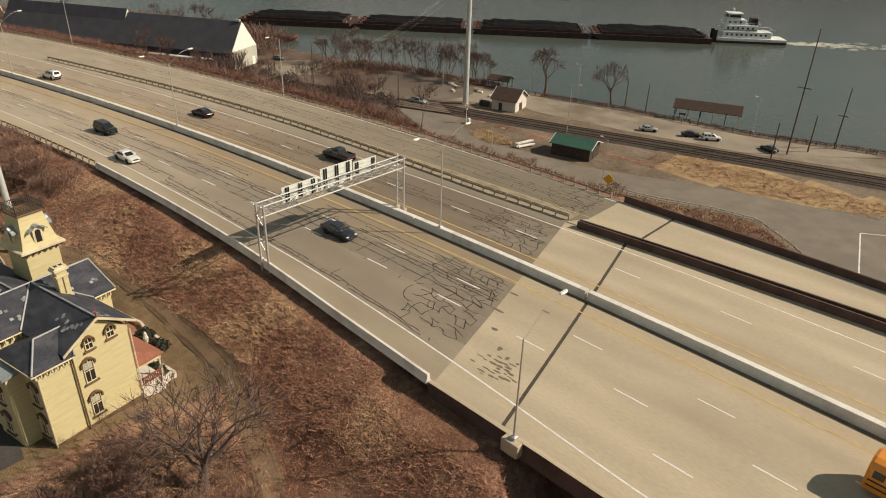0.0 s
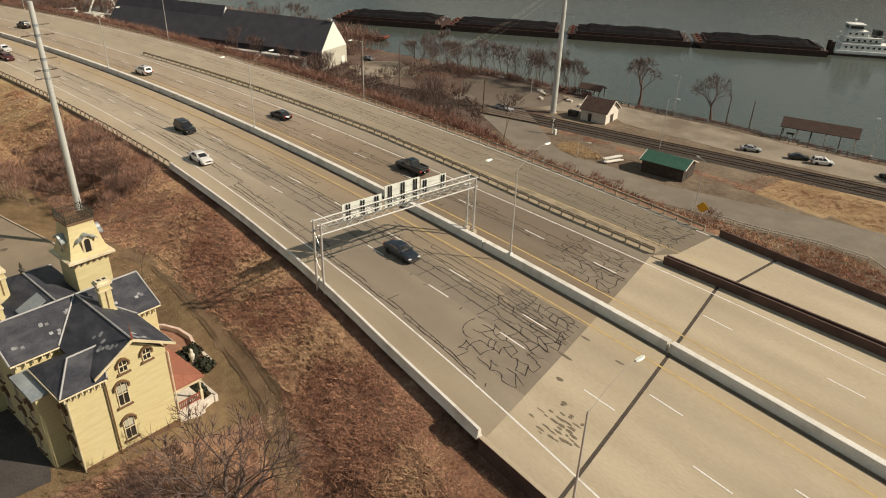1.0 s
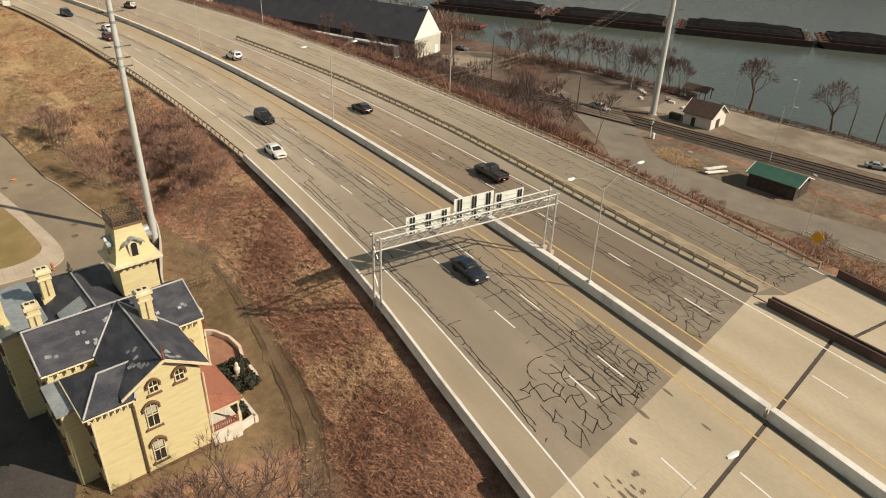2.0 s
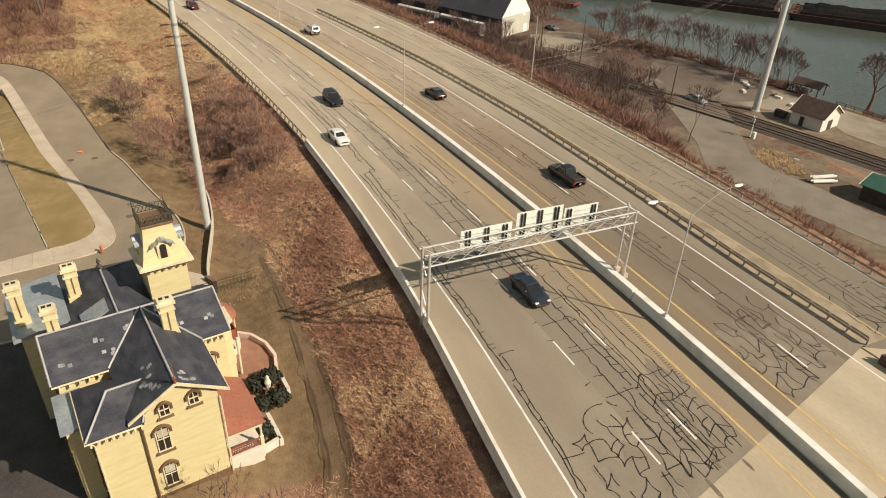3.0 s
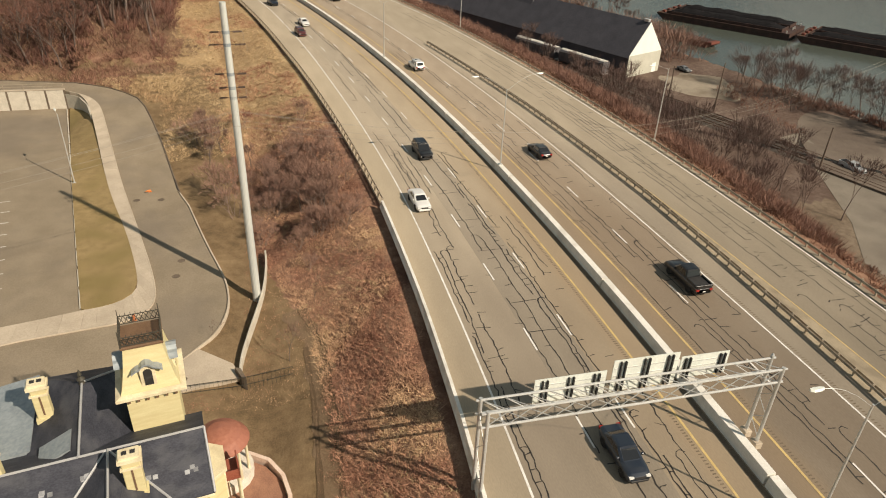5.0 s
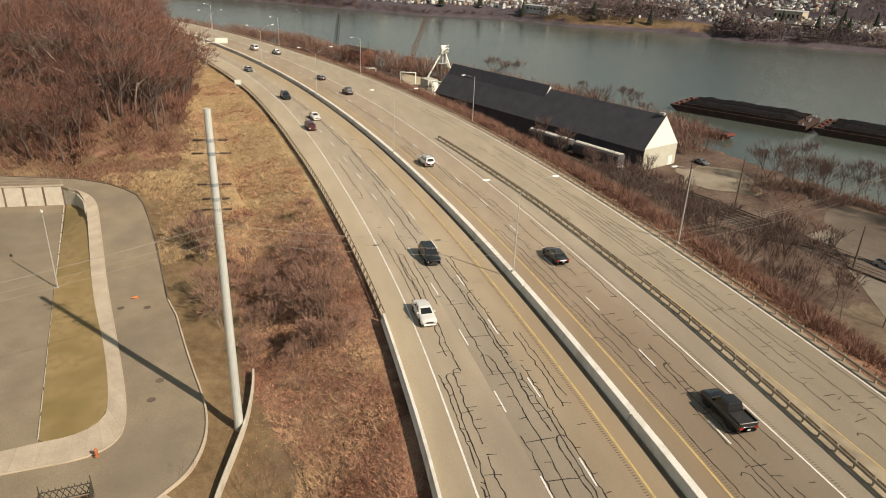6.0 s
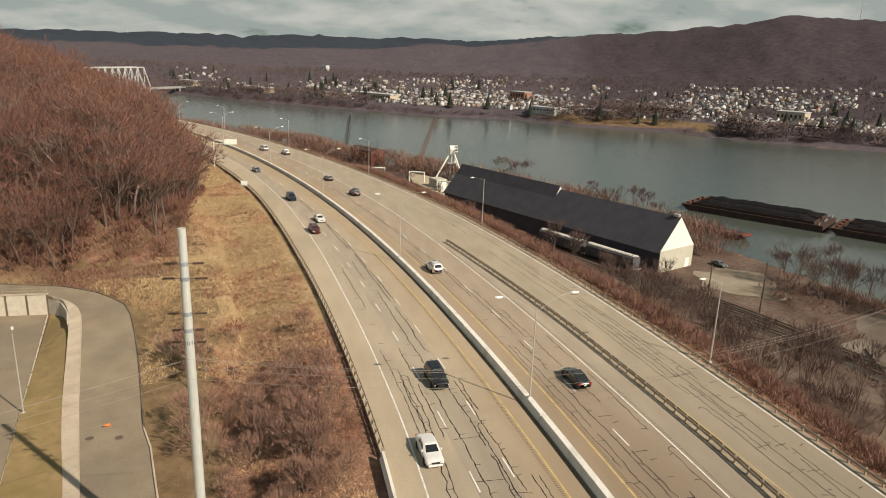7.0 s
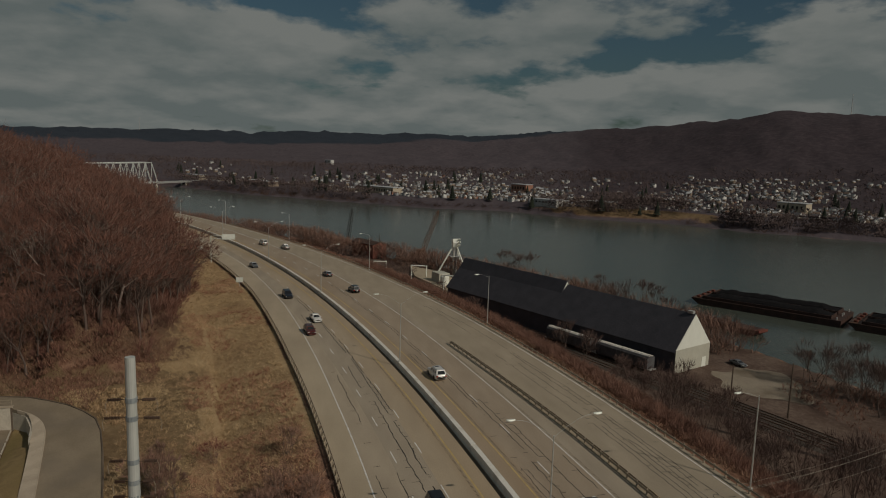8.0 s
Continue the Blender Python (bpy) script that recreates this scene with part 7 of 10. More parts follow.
scatter("dry_weeds", tuft(5, 6, 0.6, 0.05, 0.65), xy, rng.uniform(0.6, 1.5, len(xy[0])), M_SLOPE, "dense brown dry weeds on the river-side slope", "weeds", -0.05, 6)
xy = region(9, 9000, -120, 8, 80, 99, lambda x, y, s, d: (y > 142 + (x + 30) * 0.12))
scatter("straw_grass", tuft(6, 8, 0.32, 0.04, 1.1), xy, rng.uniform(0.5, 1.3, len(xy[0])), M_BRUSH, "dry straw grass between the road and the railway", "grass", -0.05, 7)
xy = region(10, 16000, -60, 110, -44, TOE, lambda x, y, s, d: ~((x > -72) & (y < 26) & (x < -46)) & ~((x < -74) & (y < 20.5)))
scatter("short_grass", tuft(7, 6, 0.16, 0.03, 0.6), xy, rng.uniform(0.5, 1.2, len(xy[0])), M_BRUSH, "short worn winter grass on the lawn", "grass", -0.02, 8)


def joined(meshes):
    """Corners and three-cornered faces of a tree's two meshes together."""
    v, f = [], []
    for me in meshes:
        k = len(v)
        v += [tuple(p.co) for p in me.vertices]
        for q in me.polygons:
            c = [k + i for i in q.vertices]
            f += [(c[0], c[i], c[i + 1]) for i in range(1, len(c) - 1)]
    return v, f


# woods on the hill
rnd = random.Random(9)
FOOT = [(100, -42), (121, -41), (151, -36), (225, -26.5), (300, -23), (420, -21)]
count = 0
for k in range(900):
    s = rnd.uniform(112, 300)
    d = lerp_table(FOOT, s) - 2.0 - abs(rnd.gauss(0, 1)) * 16
    p = on_road(s, d)
    if p.x > -172 or count >= 60:
        continue
    count += 1
    plant("bare_tree", WOODS[k % 4], p.x, p.y, ground_z(p.x, p.y) - 0.2, rnd.uniform(0.95, 1.5), rnd.uniform(0, 360), "tall bare winter tree in a reddish-brown wood", "tree", "trees of the hillside wood")
M_PALEBARK = surf("pale woodland bark", (0.15, 0.115, 0.098), (0.26, 0.205, 0.175), 1.5, 0.9, 0.2, 8, island=0.3)
for seed in range(4):
    xy = region(60 + seed, 310, 105, 420, -150, [(s, d - 6) for s, d in FOOT], lambda x, y, s, d: x < -176)
    tree = proto(80 + seed, M_WOODTWIG, h=15, limbs=4, levels=4, spread=0.8, trunk_share=0.36, twig=0.030, kids=(4, 5), thin=1)
    size = np.random.default_rng(seed).uniform(1.05, 1.6, len(xy[0]))
    scatter("woods", joined(tree[1:]), xy, size, M_WOODTWIG, "dense reddish-brown bare winter wood on the hill", "wood", -0.3, seed)
    scatter("wood_trunks", joined(tree[:1]), xy, size, M_PALEBARK, "grey-brown trunks and limbs of the hillside wood", "wood", -0.3, seed)
xy = region(70, 1000, 100, 330, -75, [(s, d + 1) for s, d in FOOT], lambda x, y, s, d: x < -166)
scatter("undergrowth", joined(proto(90, M_WOODTWIG, h=3.4, levels=2, stems=6, spread=0.5, trunk_share=0.5, r=0.03, twig=0.035, kids=(7, 9), thin=1)), xy, np.random.default_rng(5).uniform(0.6, 1.9, len(xy[0])), M_WOODTWIG, "reddish-brown undergrowth at the wood's foot", "undergrowth", -0.1, 9)

HEM = [(-170, -44), (-168, -21), (-166.5, -15), (-167.5, -8.4), (-174, -4.5), (-182, -1.2), (-193, 1.8), (-207, 4.0), (-240, 3.8)]
hem = along(HEM, 130)
for k, (hx, hy) in enumerate(hem[2:-2]):
    u = rnd.uniform(1.0, 26.0) if k % 3 else rnd.uniform(0.5, 5.0)
    x, y = hx - 0.75 * u, hy - 0.6 * u
    plant("bare_tree", WOODS[k % 4], x, y, ground_z(x, y) - 0.2, rnd.uniform(0.6, 1.25), rnd.uniform(0, 360), "tall bare winter tree in a reddish-brown wood", "tree", "trees of the hillside wood")
hem = [(x - 0.75 * u + rnd.gauss(0, 1.2), y - 0.6 * u) for x, y in along(HEM, 420) for u in (abs(rnd.gauss(0, 9)),)]

fx, fy = rng.uniform(-186, -150, 9000), rng.uniform(-46, 8, 9000)
keep = (fy > np.interp(-fx, [143, 149, 153, 155, 158, 160], [5.5, 1.8, -3.6, -7.0, -20.0, -40.0]) + 0.6) | (fx < -160.5)
keep &= ~((fy > 2) & (fx > -160))
scatter("dry_weeds", tuft(13, 7, 0.6, 0.05, 0.6), (fx[keep], fy[keep]), rng.uniform(0.5, 1.5, int(keep.sum())), M_SLOPE, "red-brown weeds between the drive and the wood", "weeds", -0.05, 21)
gx, gy = rng.uniform(-158, -145, 1200), rng.uniform(-3, 10, 1200)
keep = gy > np.interp(-gx, [143, 146.8, 149.2, 151.3, 153.2, 155], [6.0, 4.2, 2.0, -0.5, -3.4, -6.6]) + 0.5
scatter("straw_grass", tuft(14, 7, 0.55, 0.05, 0.6), (gx[keep], gy[keep]), rng.uniform(0.5, 1.3, int(keep.sum())), M_STRAW, "straw tufts along the climbing drive", "grass", -0.05, 22)

# brush beside the shoulder
for k in range(50):
    s = rnd.gauss(57, 11)
    d = -24.8 + rnd.gauss(0, 3.0)
    if not (34 < s < 84) or not (-35 < d < -19.5):
        continue
    p = on_road(s, d)
    plant("bush", BUSH[k % 3], p.x, p.y, ground_z(p.x, p.y), rnd.uniform(0.8, 1.7), rnd.uniform(0, 360), "bare brown winter bush on the embankment", "bush", "bushes on the embankment")
for x, y, sc in ((-104.5, 27.5, 1.0), (-101.8, 30.3, 0.9), (-108, 24.5, 0.9), (-126, 17.5, 1.1), (-130, 15.0, 1.0), (-122.5, 15.8, 0.8), (-98.4, 28.6, 0.8), (-113, 27.5, 0.9), (-121, 21.5, 0.7)):
    plant("bare_tree", MIDDLE[int(-x) % 3], x, y, ground_z(x, y), sc * 0.75, x * 7, "small bare spreading tree beside the highway", "tree", "small trees beside the highway")
for x, y, sc, pr in ((-37.2, 16.2, 1.9, SPREAD), (-44.3, 15.6, 0.55, MIDDLE[1]), (-42.0, 8.0, 0.6, MIDDLE[2])):
    plant("bare_tree", pr, x, y, ground_z(x, y) - (1.6 if pr is SPREAD else 0.0), sc, 40 + x, "large bare tree below the embankment", "tree", "")
for x, y, sc in ((-45.9, 18.0, 1.0), (-46.4, 13.0, 0.6), (-77.5, 24.6, 0.75), (-86, 27.5, 0.55), (-62.5, 30.3, 0.5), (-68, 29, 0.5), (-43.2, 12.0, 0.7), (-82, 17.6, 0.35)):
    plant("sapling", SLIM[int(-x) % 2], x, y, ground_z(x, y), sc, x * 9, "slim bare sapling in the grass", "sapling", "saplings")
for k in range(46):
    x, y = rnd.uniform(-46, -20), rnd.uniform(2, 20)
    if x < -41 and y < 17:
        continue
    plant("bush", BUSH[k % 3], x, y, ground_z(x, y), rnd.uniform(0.45, 0.95), rnd.uniform(0, 360), "tangled bare winter bush below the house", "bush", "bushes below the house")
rngt = np.random.default_rng(31)
tx, ty = rngt.uniform(-47, -14, 9000), rngt.uniform(-10, 30, 9000)
scatter("dry_weeds", tuft(11, 16, 0.19, 0.028, 1.6), (tx, ty), rngt.uniform(0.5, 1.3, 9000), M_BRUSH, "brown dry weeds below the house", "weeds", -0.05, 14)
THICKET = joined(proto(97, M_WOODTWIG, h=3.2, levels=2, stems=6, spread=0.42, trunk_share=0.52, r=0.035, twig=0.03, kids=(7, 9), thin=1))
scatter("undergrowth", THICKET, ([p[0] for p in hem], [p[1] for p in hem]), rngt.uniform(0.6, 1.6, len(hem)), M_WOODTWIG, "tangled reddish undergrowth along the wood's hem", "undergrowth", -0.1, 18)
SHOOTS = joined(proto(98, M_WOODTWIG, h=3.0, levels=2, stems=5, spread=0.26, trunk_share=0.6, r=0.028, twig=0.022, kids=(7, 8), thin=1))
SLOPE_TOE = [(-430, -12), (-300, 62), (-226, 95), (-182, 111.5), (-166, 118), (-150, 124.5), (-131, 128.5), (-110, 119), (-99, 111), (-80, 113), (-50, 118)]
xy = region(71, 900, 24, 330, [(s, d + 1.5) for s, d in R_OUT], [(0, 40), (60, 44), (100, 46), (150, 45), (190, 43), (330, 40)], lambda x, y, s, d: (y < 116 + np.clip(-x - 95, 0, 22) * 0.7 - np.clip(-x - 130, 0, 300) * 0.42))
scatter("thicket", THICKET, xy, rngt.uniform(0.4, 0.9, len(xy[0])), M_THICKET, "reddish-brown bare thicket on the river-side slope", "thicket", -0.1, 15)
xy = region(72, 420, -60, 30, [(s, d + 3) for s, d in R_OUT], 46)
scatter("thicket", THICKET, xy, rngt.uniform(0.3, 0.65, len(xy[0])), M_THICKET, "low bare thicket beside the ramp", "thicket", -0.1, 16)
xy = region(73, 5200, 28, 215, [(s, d + 1.0) for s, d in R_OUT], [(0, 40), (60, 44), (100, 46), (150, 45), (190, 43), (330, 40)], lambda x, y, s, d: (y < table(SLOPE_TOE, x)))
scatter("thicket", SHOOTS, xy, rngt.uniform(0.45, 1.15, len(xy[0])), M_THICKET, "tall red-brown bare shoots crowding the river-side slope", "thicket", -0.1, 26)
mx, my = rngt.uniform(-62, -20, 6500), rngt.uniform(96, 126, 6500)
keep = my < np.interp(mx, [-62, -51, -40, -32, -25, -21], [119.4, 120.8, 124.4, 125.2, 120.0, 116.6])
scatter("dry_weeds", tuft(12, 7, 0.5, 0.05, 0.8), (mx[keep], my[keep]), rngt.uniform(0.6, 1.4, int(keep.sum())), M_BRUSH, "red-brown dry weeds on the mound beside the ramp", "weeds", -0.05, 19)
hx, hy = rngt.uniform(-112, 30, 800), None
hy = table(NEAR_BANK, hx) - rngt.uniform(-1.0, 2.2, 800)
scatter("thicket", THICKET, (hx, hy), rngt.uniform(0.22, 0.55, 800), M_THICKET, "low reddish scrub along the river bank", "thicket", -0.1, 20)
# river-side slope
for k in range(110):
    s = rnd.uniform(-10, 320)
    d = lerp_table(R_EDGE, s) + 4 + abs(rnd.gauss(0, 1)) * 8
    p = on_road(s, d)
    if p.y > 112 - max(0, -p.x - 110) * 0.35:
        continue
    plant("bush", BUSH[k % 3], p.x, p.y, ground_z(p.x, p.y), rnd.uniform(0.5, 1.05), rnd.uniform(0, 360), "bare brown bush on the river-side slope", "bush", "bushes on the river-side slope")
for k in range(84):
    s = rnd.uniform(52, 122) if k < 54 else rnd.uniform(124, 330)
    d = lerp_table(R_EDGE, s) + (rnd.uniform(7, 36) if k < 54 else rnd.uniform(6, 22))
    p = on_road(s, d)
    if (p.x > -112 and p.y > 108) or abs(p.x + 196) < 16:
        continue
    plant("bare_tree", (TALL + CLUMP)[k % 6], p.x, p.y, ground_z(p.x, p.y), rnd.uniform(0.5, 0.85) * (1.0 if k < 54 else 0.75), rnd.uniform(0, 360), "bare tree on the river-side slope", "tree", "trees on the river-side slope")
for k, (x, y, sc) in enumerate(((-166, 163, 1.0), (-161, 165, 0.9), (-157, 164, 1.1), (-153, 166.5, 0.9), (-150.5, 165, 1.0), (-146, 167, 1.1), (-142, 167, 0.8), (-138.5, 168.5, 1.1), (-135, 169, 1.0), (-170, 161, 0.8), (-176, 160, 0.9), (-132.5, 168, 0.9))):
    for dx, dy, f in ((0, 0, 1.0), (1.8, 1.2, 0.85)):
        plant("bare_tree", (TALL + CLUMP)[(k + int(dx)) % 6], x + dx, y + dy, FLAT_Z - 0.4, sc * f * 0.88, 77 * k + 40 * dx, "slender dark bare tree on the river bank", "tree", "trees on the river bank")
bankx = rngt.uniform(-182, -126, 260)
banky = table(NEAR_BANK, bankx) - rngt.uniform(0, 1, 260) * np.where(bankx > -165, 3.0, 9.0)
scatter("thicket", THICKET, (bankx, banky), rngt.uniform(0.5, 1.1, 260), M_THICKET, "bare grey-red thicket on the river bank", "thicket", -0.1, 17)
for k, (x, y, sc) in enumerate(((-318, 114, 1.1), (-313, 119, 1.0), (-309, 121, 1.15), (-275, 137, 0.85), (-270, 139.5, 0.7), (-264, 141, 0.95), (-257, 143.5, 1.0), (-252, 146, 0.9), (-248, 147, 0.75))):
    plant("bare_tree", (TALL + CLUMP)[k % 6], x, y, FLAT_Z - 0.4, sc, 50 * k, "slender bare tree on the bank behind the storage shed", "tree", "trees on the river bank")
plant("bare_tree", RIVER[1], -114.6, 178.2, FLAT_Z - 0.4, 1.6, 20, "broad bare tree on the river bank", "tree", "trees on the river bank")
plant("bare_tree", RIVER[0], -93.6, 181.8, FLAT_Z - 0.4, 1.3, 130, "tall bare tree on the river bank", "tree", "trees on the river bank")
plant("bare_tree", MIDDLE[2], -92.5, 106.5, ground_z(-92.5, 106.5), 0.75, 30, "small bare tree beside the lower road", "tree", "")
plant("bush", proto(44, surf("dark red shrub twigs", (0.16, 0.05, 0.042), (0.27, 0.095, 0.075), 1.0, 0.9, island=0.3), M_BUSHBARK, h=3.4, levels=4, stems=6, spread=0.6, trunk_share=0.34, r=0.03, twig=0.016, kids=(4, 5)), -134.0, 20.4, ground_z(-134.0, 20.4), 1.25, 0, "dark red bare shrub in the straw", "bush", "")
for k in range(14):
    x, y = -109.5 + rnd.gauss(0, 3.2), 29.5 + rnd.gauss(0, 1.9)
    plant("bush", BUSH[k % 3], x, y, ground_z(x, y), rnd.uniform(1.1, 1.75), rnd.uniform(0, 360), "tall fine-twigged bare bush on the embankment", "bush", "bushes on the embankment")
wx, wy = rngt.uniform(-105, -90, 1100), rngt.uniform(124, 137, 1100)
keep = (np.hypot((wx + 97) / 6.5, (wy - 130.5) / 4.6) < 1) & (wy < 139.5 - (wx + 123) * 0.265 + 0.0)
scatter("straw_grass", tuft(15, 9, 0.4, 0.05, 1.0), (wx[keep], wy[keep]), rngt.uniform(0.6, 1.3, int(keep.sum())), M_STRAW, "dry straw grass beside the green-roofed shed", "grass", -0.02, 25)
plant("bush", BUSH[1], -56.5, 117.5, ground_z(-56.5, 117.5), 1.6, 30, "dark bare bush behind a road sign", "bush", "bushes on the river-side slope")
for k in range(34):
    x, y = rnd.gauss(-42.6, 1.5), rnd.gauss(11.5, 2.6)
    if x < -44.8:
        continue
    plant("bush", BUSH[k % 3], x, y, ground_z(x, y), rnd.uniform(0.55, 1.05), rnd.uniform(0, 360), "dense tangled bare bush in front of the house", "bush", "bushes below the house")
for k in range(26):
    u, w = rnd.random(), rnd.random()
    x, y = (-112 - 62 * u, 108 + 14 * w - 6 * u) if k % 2 else (-166 - 26 * u, 149 + 12 * w)
    plant("bare_tree", (TALL + CLUMP)[k % 6], x, y, ground_z(x, y), rnd.uniform(0.55, 0.95), rnd.uniform(0, 360), "slender dark bare tree beside the railway", "tree", "trees beside the railway")
qx, qy = rngt.uniform(-196, -126, 700), rngt.uniform(136, 168, 700)
keep = (qy > 143.5 - (qx + 122) * 0.02 + np.clip(-qx - 122, 0, 30) * -0.33 + 6) & (qy < table(NEAR_BANK, qx)) & (qx > -186 + (qy - 138) * -0.3) & (qx < -165 + (qy < 144) * 14)
scatter("thicket", THICKET, (qx[keep], qy[keep]), rngt.uniform(0.3, 0.9, int(keep.sum())), M_THICKET, "bare grey-red thicket beside the railway", "thicket", -0.1, 23)
for x, y, sc, k in ((-127.0, 14.8, 2.3, 0), (-124.8, 15.6, 1.9, 1), (-129.4, 13.6, 1.6, 2), (-113.5, 17.6, 2.0, 1), (-110.5, 18.4, 1.8, 0), (-106.5, 19.4, 1.7, 2), (-116.5, 18.8, 1.5, 2)):
    plant("bush", BUSH[k], x, y, ground_z(x, y), sc, 50 * x, "tall spreading bare shrub beside the drive", "bush", "shrubs beside the drive")
ux, uy = rngt.uniform(-45, -30, 170), rngt.uniform(4, 22, 170)
keep = ~((ux < -42) & (uy > 13))
scatter("thicket", THICKET, (ux[keep], uy[keep]), rngt.uniform(0.3, 0.62, int(keep.sum())), M_THICKET, "low tangled scrub below the house", "thicket", -0.1, 24)

# ---- riverside flat: roads, railway, sheds, park ----
M_LOWROAD = surf("patched asphalt", (0.155, 0.133, 0.106), (0.24, 0.208, 0.165), 0.25, 0.9, 0.08, 24, c=(0.15, 0.125, 0.10), c_scale=0.1, c_amount=0.5)
M_BALLAST = surf("railway ballast", (0.048, 0.040, 0.034), (0.105, 0.088, 0.073), 0.8, 0.95, 0.5, 14)
M_RUST = surf("rusty rail", (0.11, 0.06, 0.04), (0.20, 0.12, 0.08), 2.0, 0.6, metal=0.4)
M_TIE = surf("creosoted sleeper", (0.05, 0.038, 0.03), (0.10, 0.078, 0.06), 2.0, 0.9)
M_GREENROOF = surf("green metal roof", (0.035, 0.10, 0.075), (0.06, 0.145, 0.105), 0.6, 0.5, 0.05, 8, metal=0.2)
M_DARKWOOD = surf("dark boards", (0.04, 0.033, 0.028), (0.085, 0.07, 0.058), 1.0, 0.85)
M_BROWNROOF = surf("brown shingle roof", (0.045, 0.028, 0.023), (0.09, 0.057, 0.044), 1.0, 0.85, 0.3, 8)
M_BEIGE = surf("beige siding", (0.58, 0.54, 0.47), (0.72, 0.68, 0.60), 0.8, 0.8)
M_WOODPOLE = surf("wooden pole", (0.075, 0.055, 0.04), (0.14, 0.10, 0.075), 2.0, 0.9, 0.2, 8, stretch=(1, 1, 0.2))
M_SIGNYELLOW = surf("sign yellow", (0.70, 0.42, 0.03), (0.78, 0.50, 0.05), 1.0, 0.5)
LZ = FLAT_Z + 0.05
M_GRAVEL = surf("river lot gravel", (0.20, 0.168, 0.128), (0.335, 0.285, 0.22), 0.12, 0.95, 0.2, 30, c=(0.15, 0.115, 0.08), c_scale=0.09, c_amount=0.85)
sheet("access_road", [(-152, 143), (-138, 139.5), (-117.4, 137.3), (-102.7, 127.3), (-94.9, 125.2), (-85.7, 127.5), (-73.6, 127.4), (-64.4, 130.4), (-56, 133.5), (-41, 138.5), (-26, 141.9), (-15.9, 146), (20, 158), (90, 176),
                      (90, 120), (20, 104), (-8, 109), (-20.5, 117.6), (-24.4, 121.4), (-31.4, 127.0), (-39.6, 126.2), (-50.9, 122.6), (-57.9, 121.5), (-67.8, 118.8), (-80.7, 116.5), (-88.4, 114.2), (-93.7, 112.6), (-99, 112.6), (-110.9, 120.8), (-131, 130.6), (-150, 136)],
      LZ, 1.2, M_LOWROAD, "worn grey access road and lot beside the river", "road")
sheet("gravel_lot", [(-133, 148.5), (-128, 146), (-112, 160), (-104, 156.5), (-76, 159.5), (-50, 164.5), (-20, 173.5), (60, 194), (60, 204), (-22, 187.5), (-52, 178.5), (-88, 175), (-116, 169.5), (-133, 165)], LZ - 0.01, 0.8, M_GRAVEL, "pale gravel lot along the river bank", "lot")
M_LOT = surf("dark lot gravel", (0.085, 0.064, 0.050), (0.155, 0.122, 0.096), 0.12, 0.95, 0.2, 30, c=(0.20, 0.165, 0.13), c_scale=0.07, c_amount=0.6)
yard = [(-189.5, 140.0, ground_z(-189.5, 140.0) + 0.06)]
for r in (0.35, 0.7, 1.0):
    for k in range(40):
        a = 2 * math.pi * k / 40
        x, y = -189.5 + 13.0 * r * math.cos(a) * (1 + 0.16 * math.sin(3 * a + 1) + 0.10 * math.sin(7 * a)), 140.0 + 11.0 * r * math.sin(a) * (1 + 0.14 * math.sin(4 * a) + 0.08 * math.sin(9 * a + 2))
        yard.append((x, y, ground_z(x, y) + (0.06 if r < 1 else -0.02)))
faces = [(0, 1 + k, 1 + (k + 1) % 40) for k in range(40)] + [(1 + 40 * r + k, 41 + 40 * r + k, 41 + 40 * r + (k + 1) % 40, 1 + 40 * r + (k + 1) % 40) for r in range(2) for k in range(40)]
tagged(part("gravel_yard", Geo().add(yard, faces), M_GRAVEL, kind="structure"), "pale gravel yard in front of the storage shed", "yard")
sheet("gravel_lot", rounded([(-148, 139.5), (-162, 150), (-166, 159), (-154, 165.5), (-141, 167.5), (-130, 164.5), (-126.5, 156), (-128, 149), (-131, 144), (-138, 136)]), LZ - 0.005, 0.8, M_LOT, "worn gravel lot beyond the railway crossing", "lot")
sheet("level_crossing", [(-147, 139.0), (-132, 145.5), (-117, 137), (-133, 131.5)], FLAT_Z + 0.47, 0.9, M_LOT, "worn dark crossing over the railway tracks", "crossing")
part_line = [((-16.3, 135.2), (-12.4, 117.2)), ((-16.3, 135.2), (-2, 144))]
for (x0, y0), (x1, y1) in part_line:
    t = (Vector((x1, y1, 0)) - Vector((x0, y0, 0))).normalized()
    n = Vector((-t.y, t.x, 0)) * 0.12
    a, b = Vector((x0, y0, LZ + 0.012)), Vector((x1, y1, LZ + 0.012))
    tagged(part("lane_line", Geo().add([a - n, b - n, b + n, a + n], [(0, 1, 2, 3)]), M_WHITE, kind="structure"), "worn pale line on the lower lot", "road marking")

TRACK_A = [(90, 197), (-19, 169.0), (-37.4, 164.0), (-62, 157.6), (-90.5, 150.0), (-122, 141.5), (-145, 134.2), (-165, 126.6), (-182, 120.0), (-199, 113.6), (-226, 103.5), (-262, 89), (-300, 72), (-340, 52), (-380, 30), (-430, -2)]
TRACK_B = [(90, 192.4), (-19, 164.4), (-38.5, 159.5), (-63, 153.2), (-91.6, 145.6), (-123, 137.1), (-146.5, 129.8), (-166.6, 122.3), (-183.5, 115.6), (-200.6, 109.2), (-227.6, 99.1), (-264, 84.5), (-302, 67.5), (-342, 47.5), (-382, 25.5), (-432, -7)]
SPUR = [(-150, 134.0), (-170, 127.6), (-190, 120.6), (-199.5, 116.6), (-214, 110.0), (-250, 93.2), (-290, 74.6)]


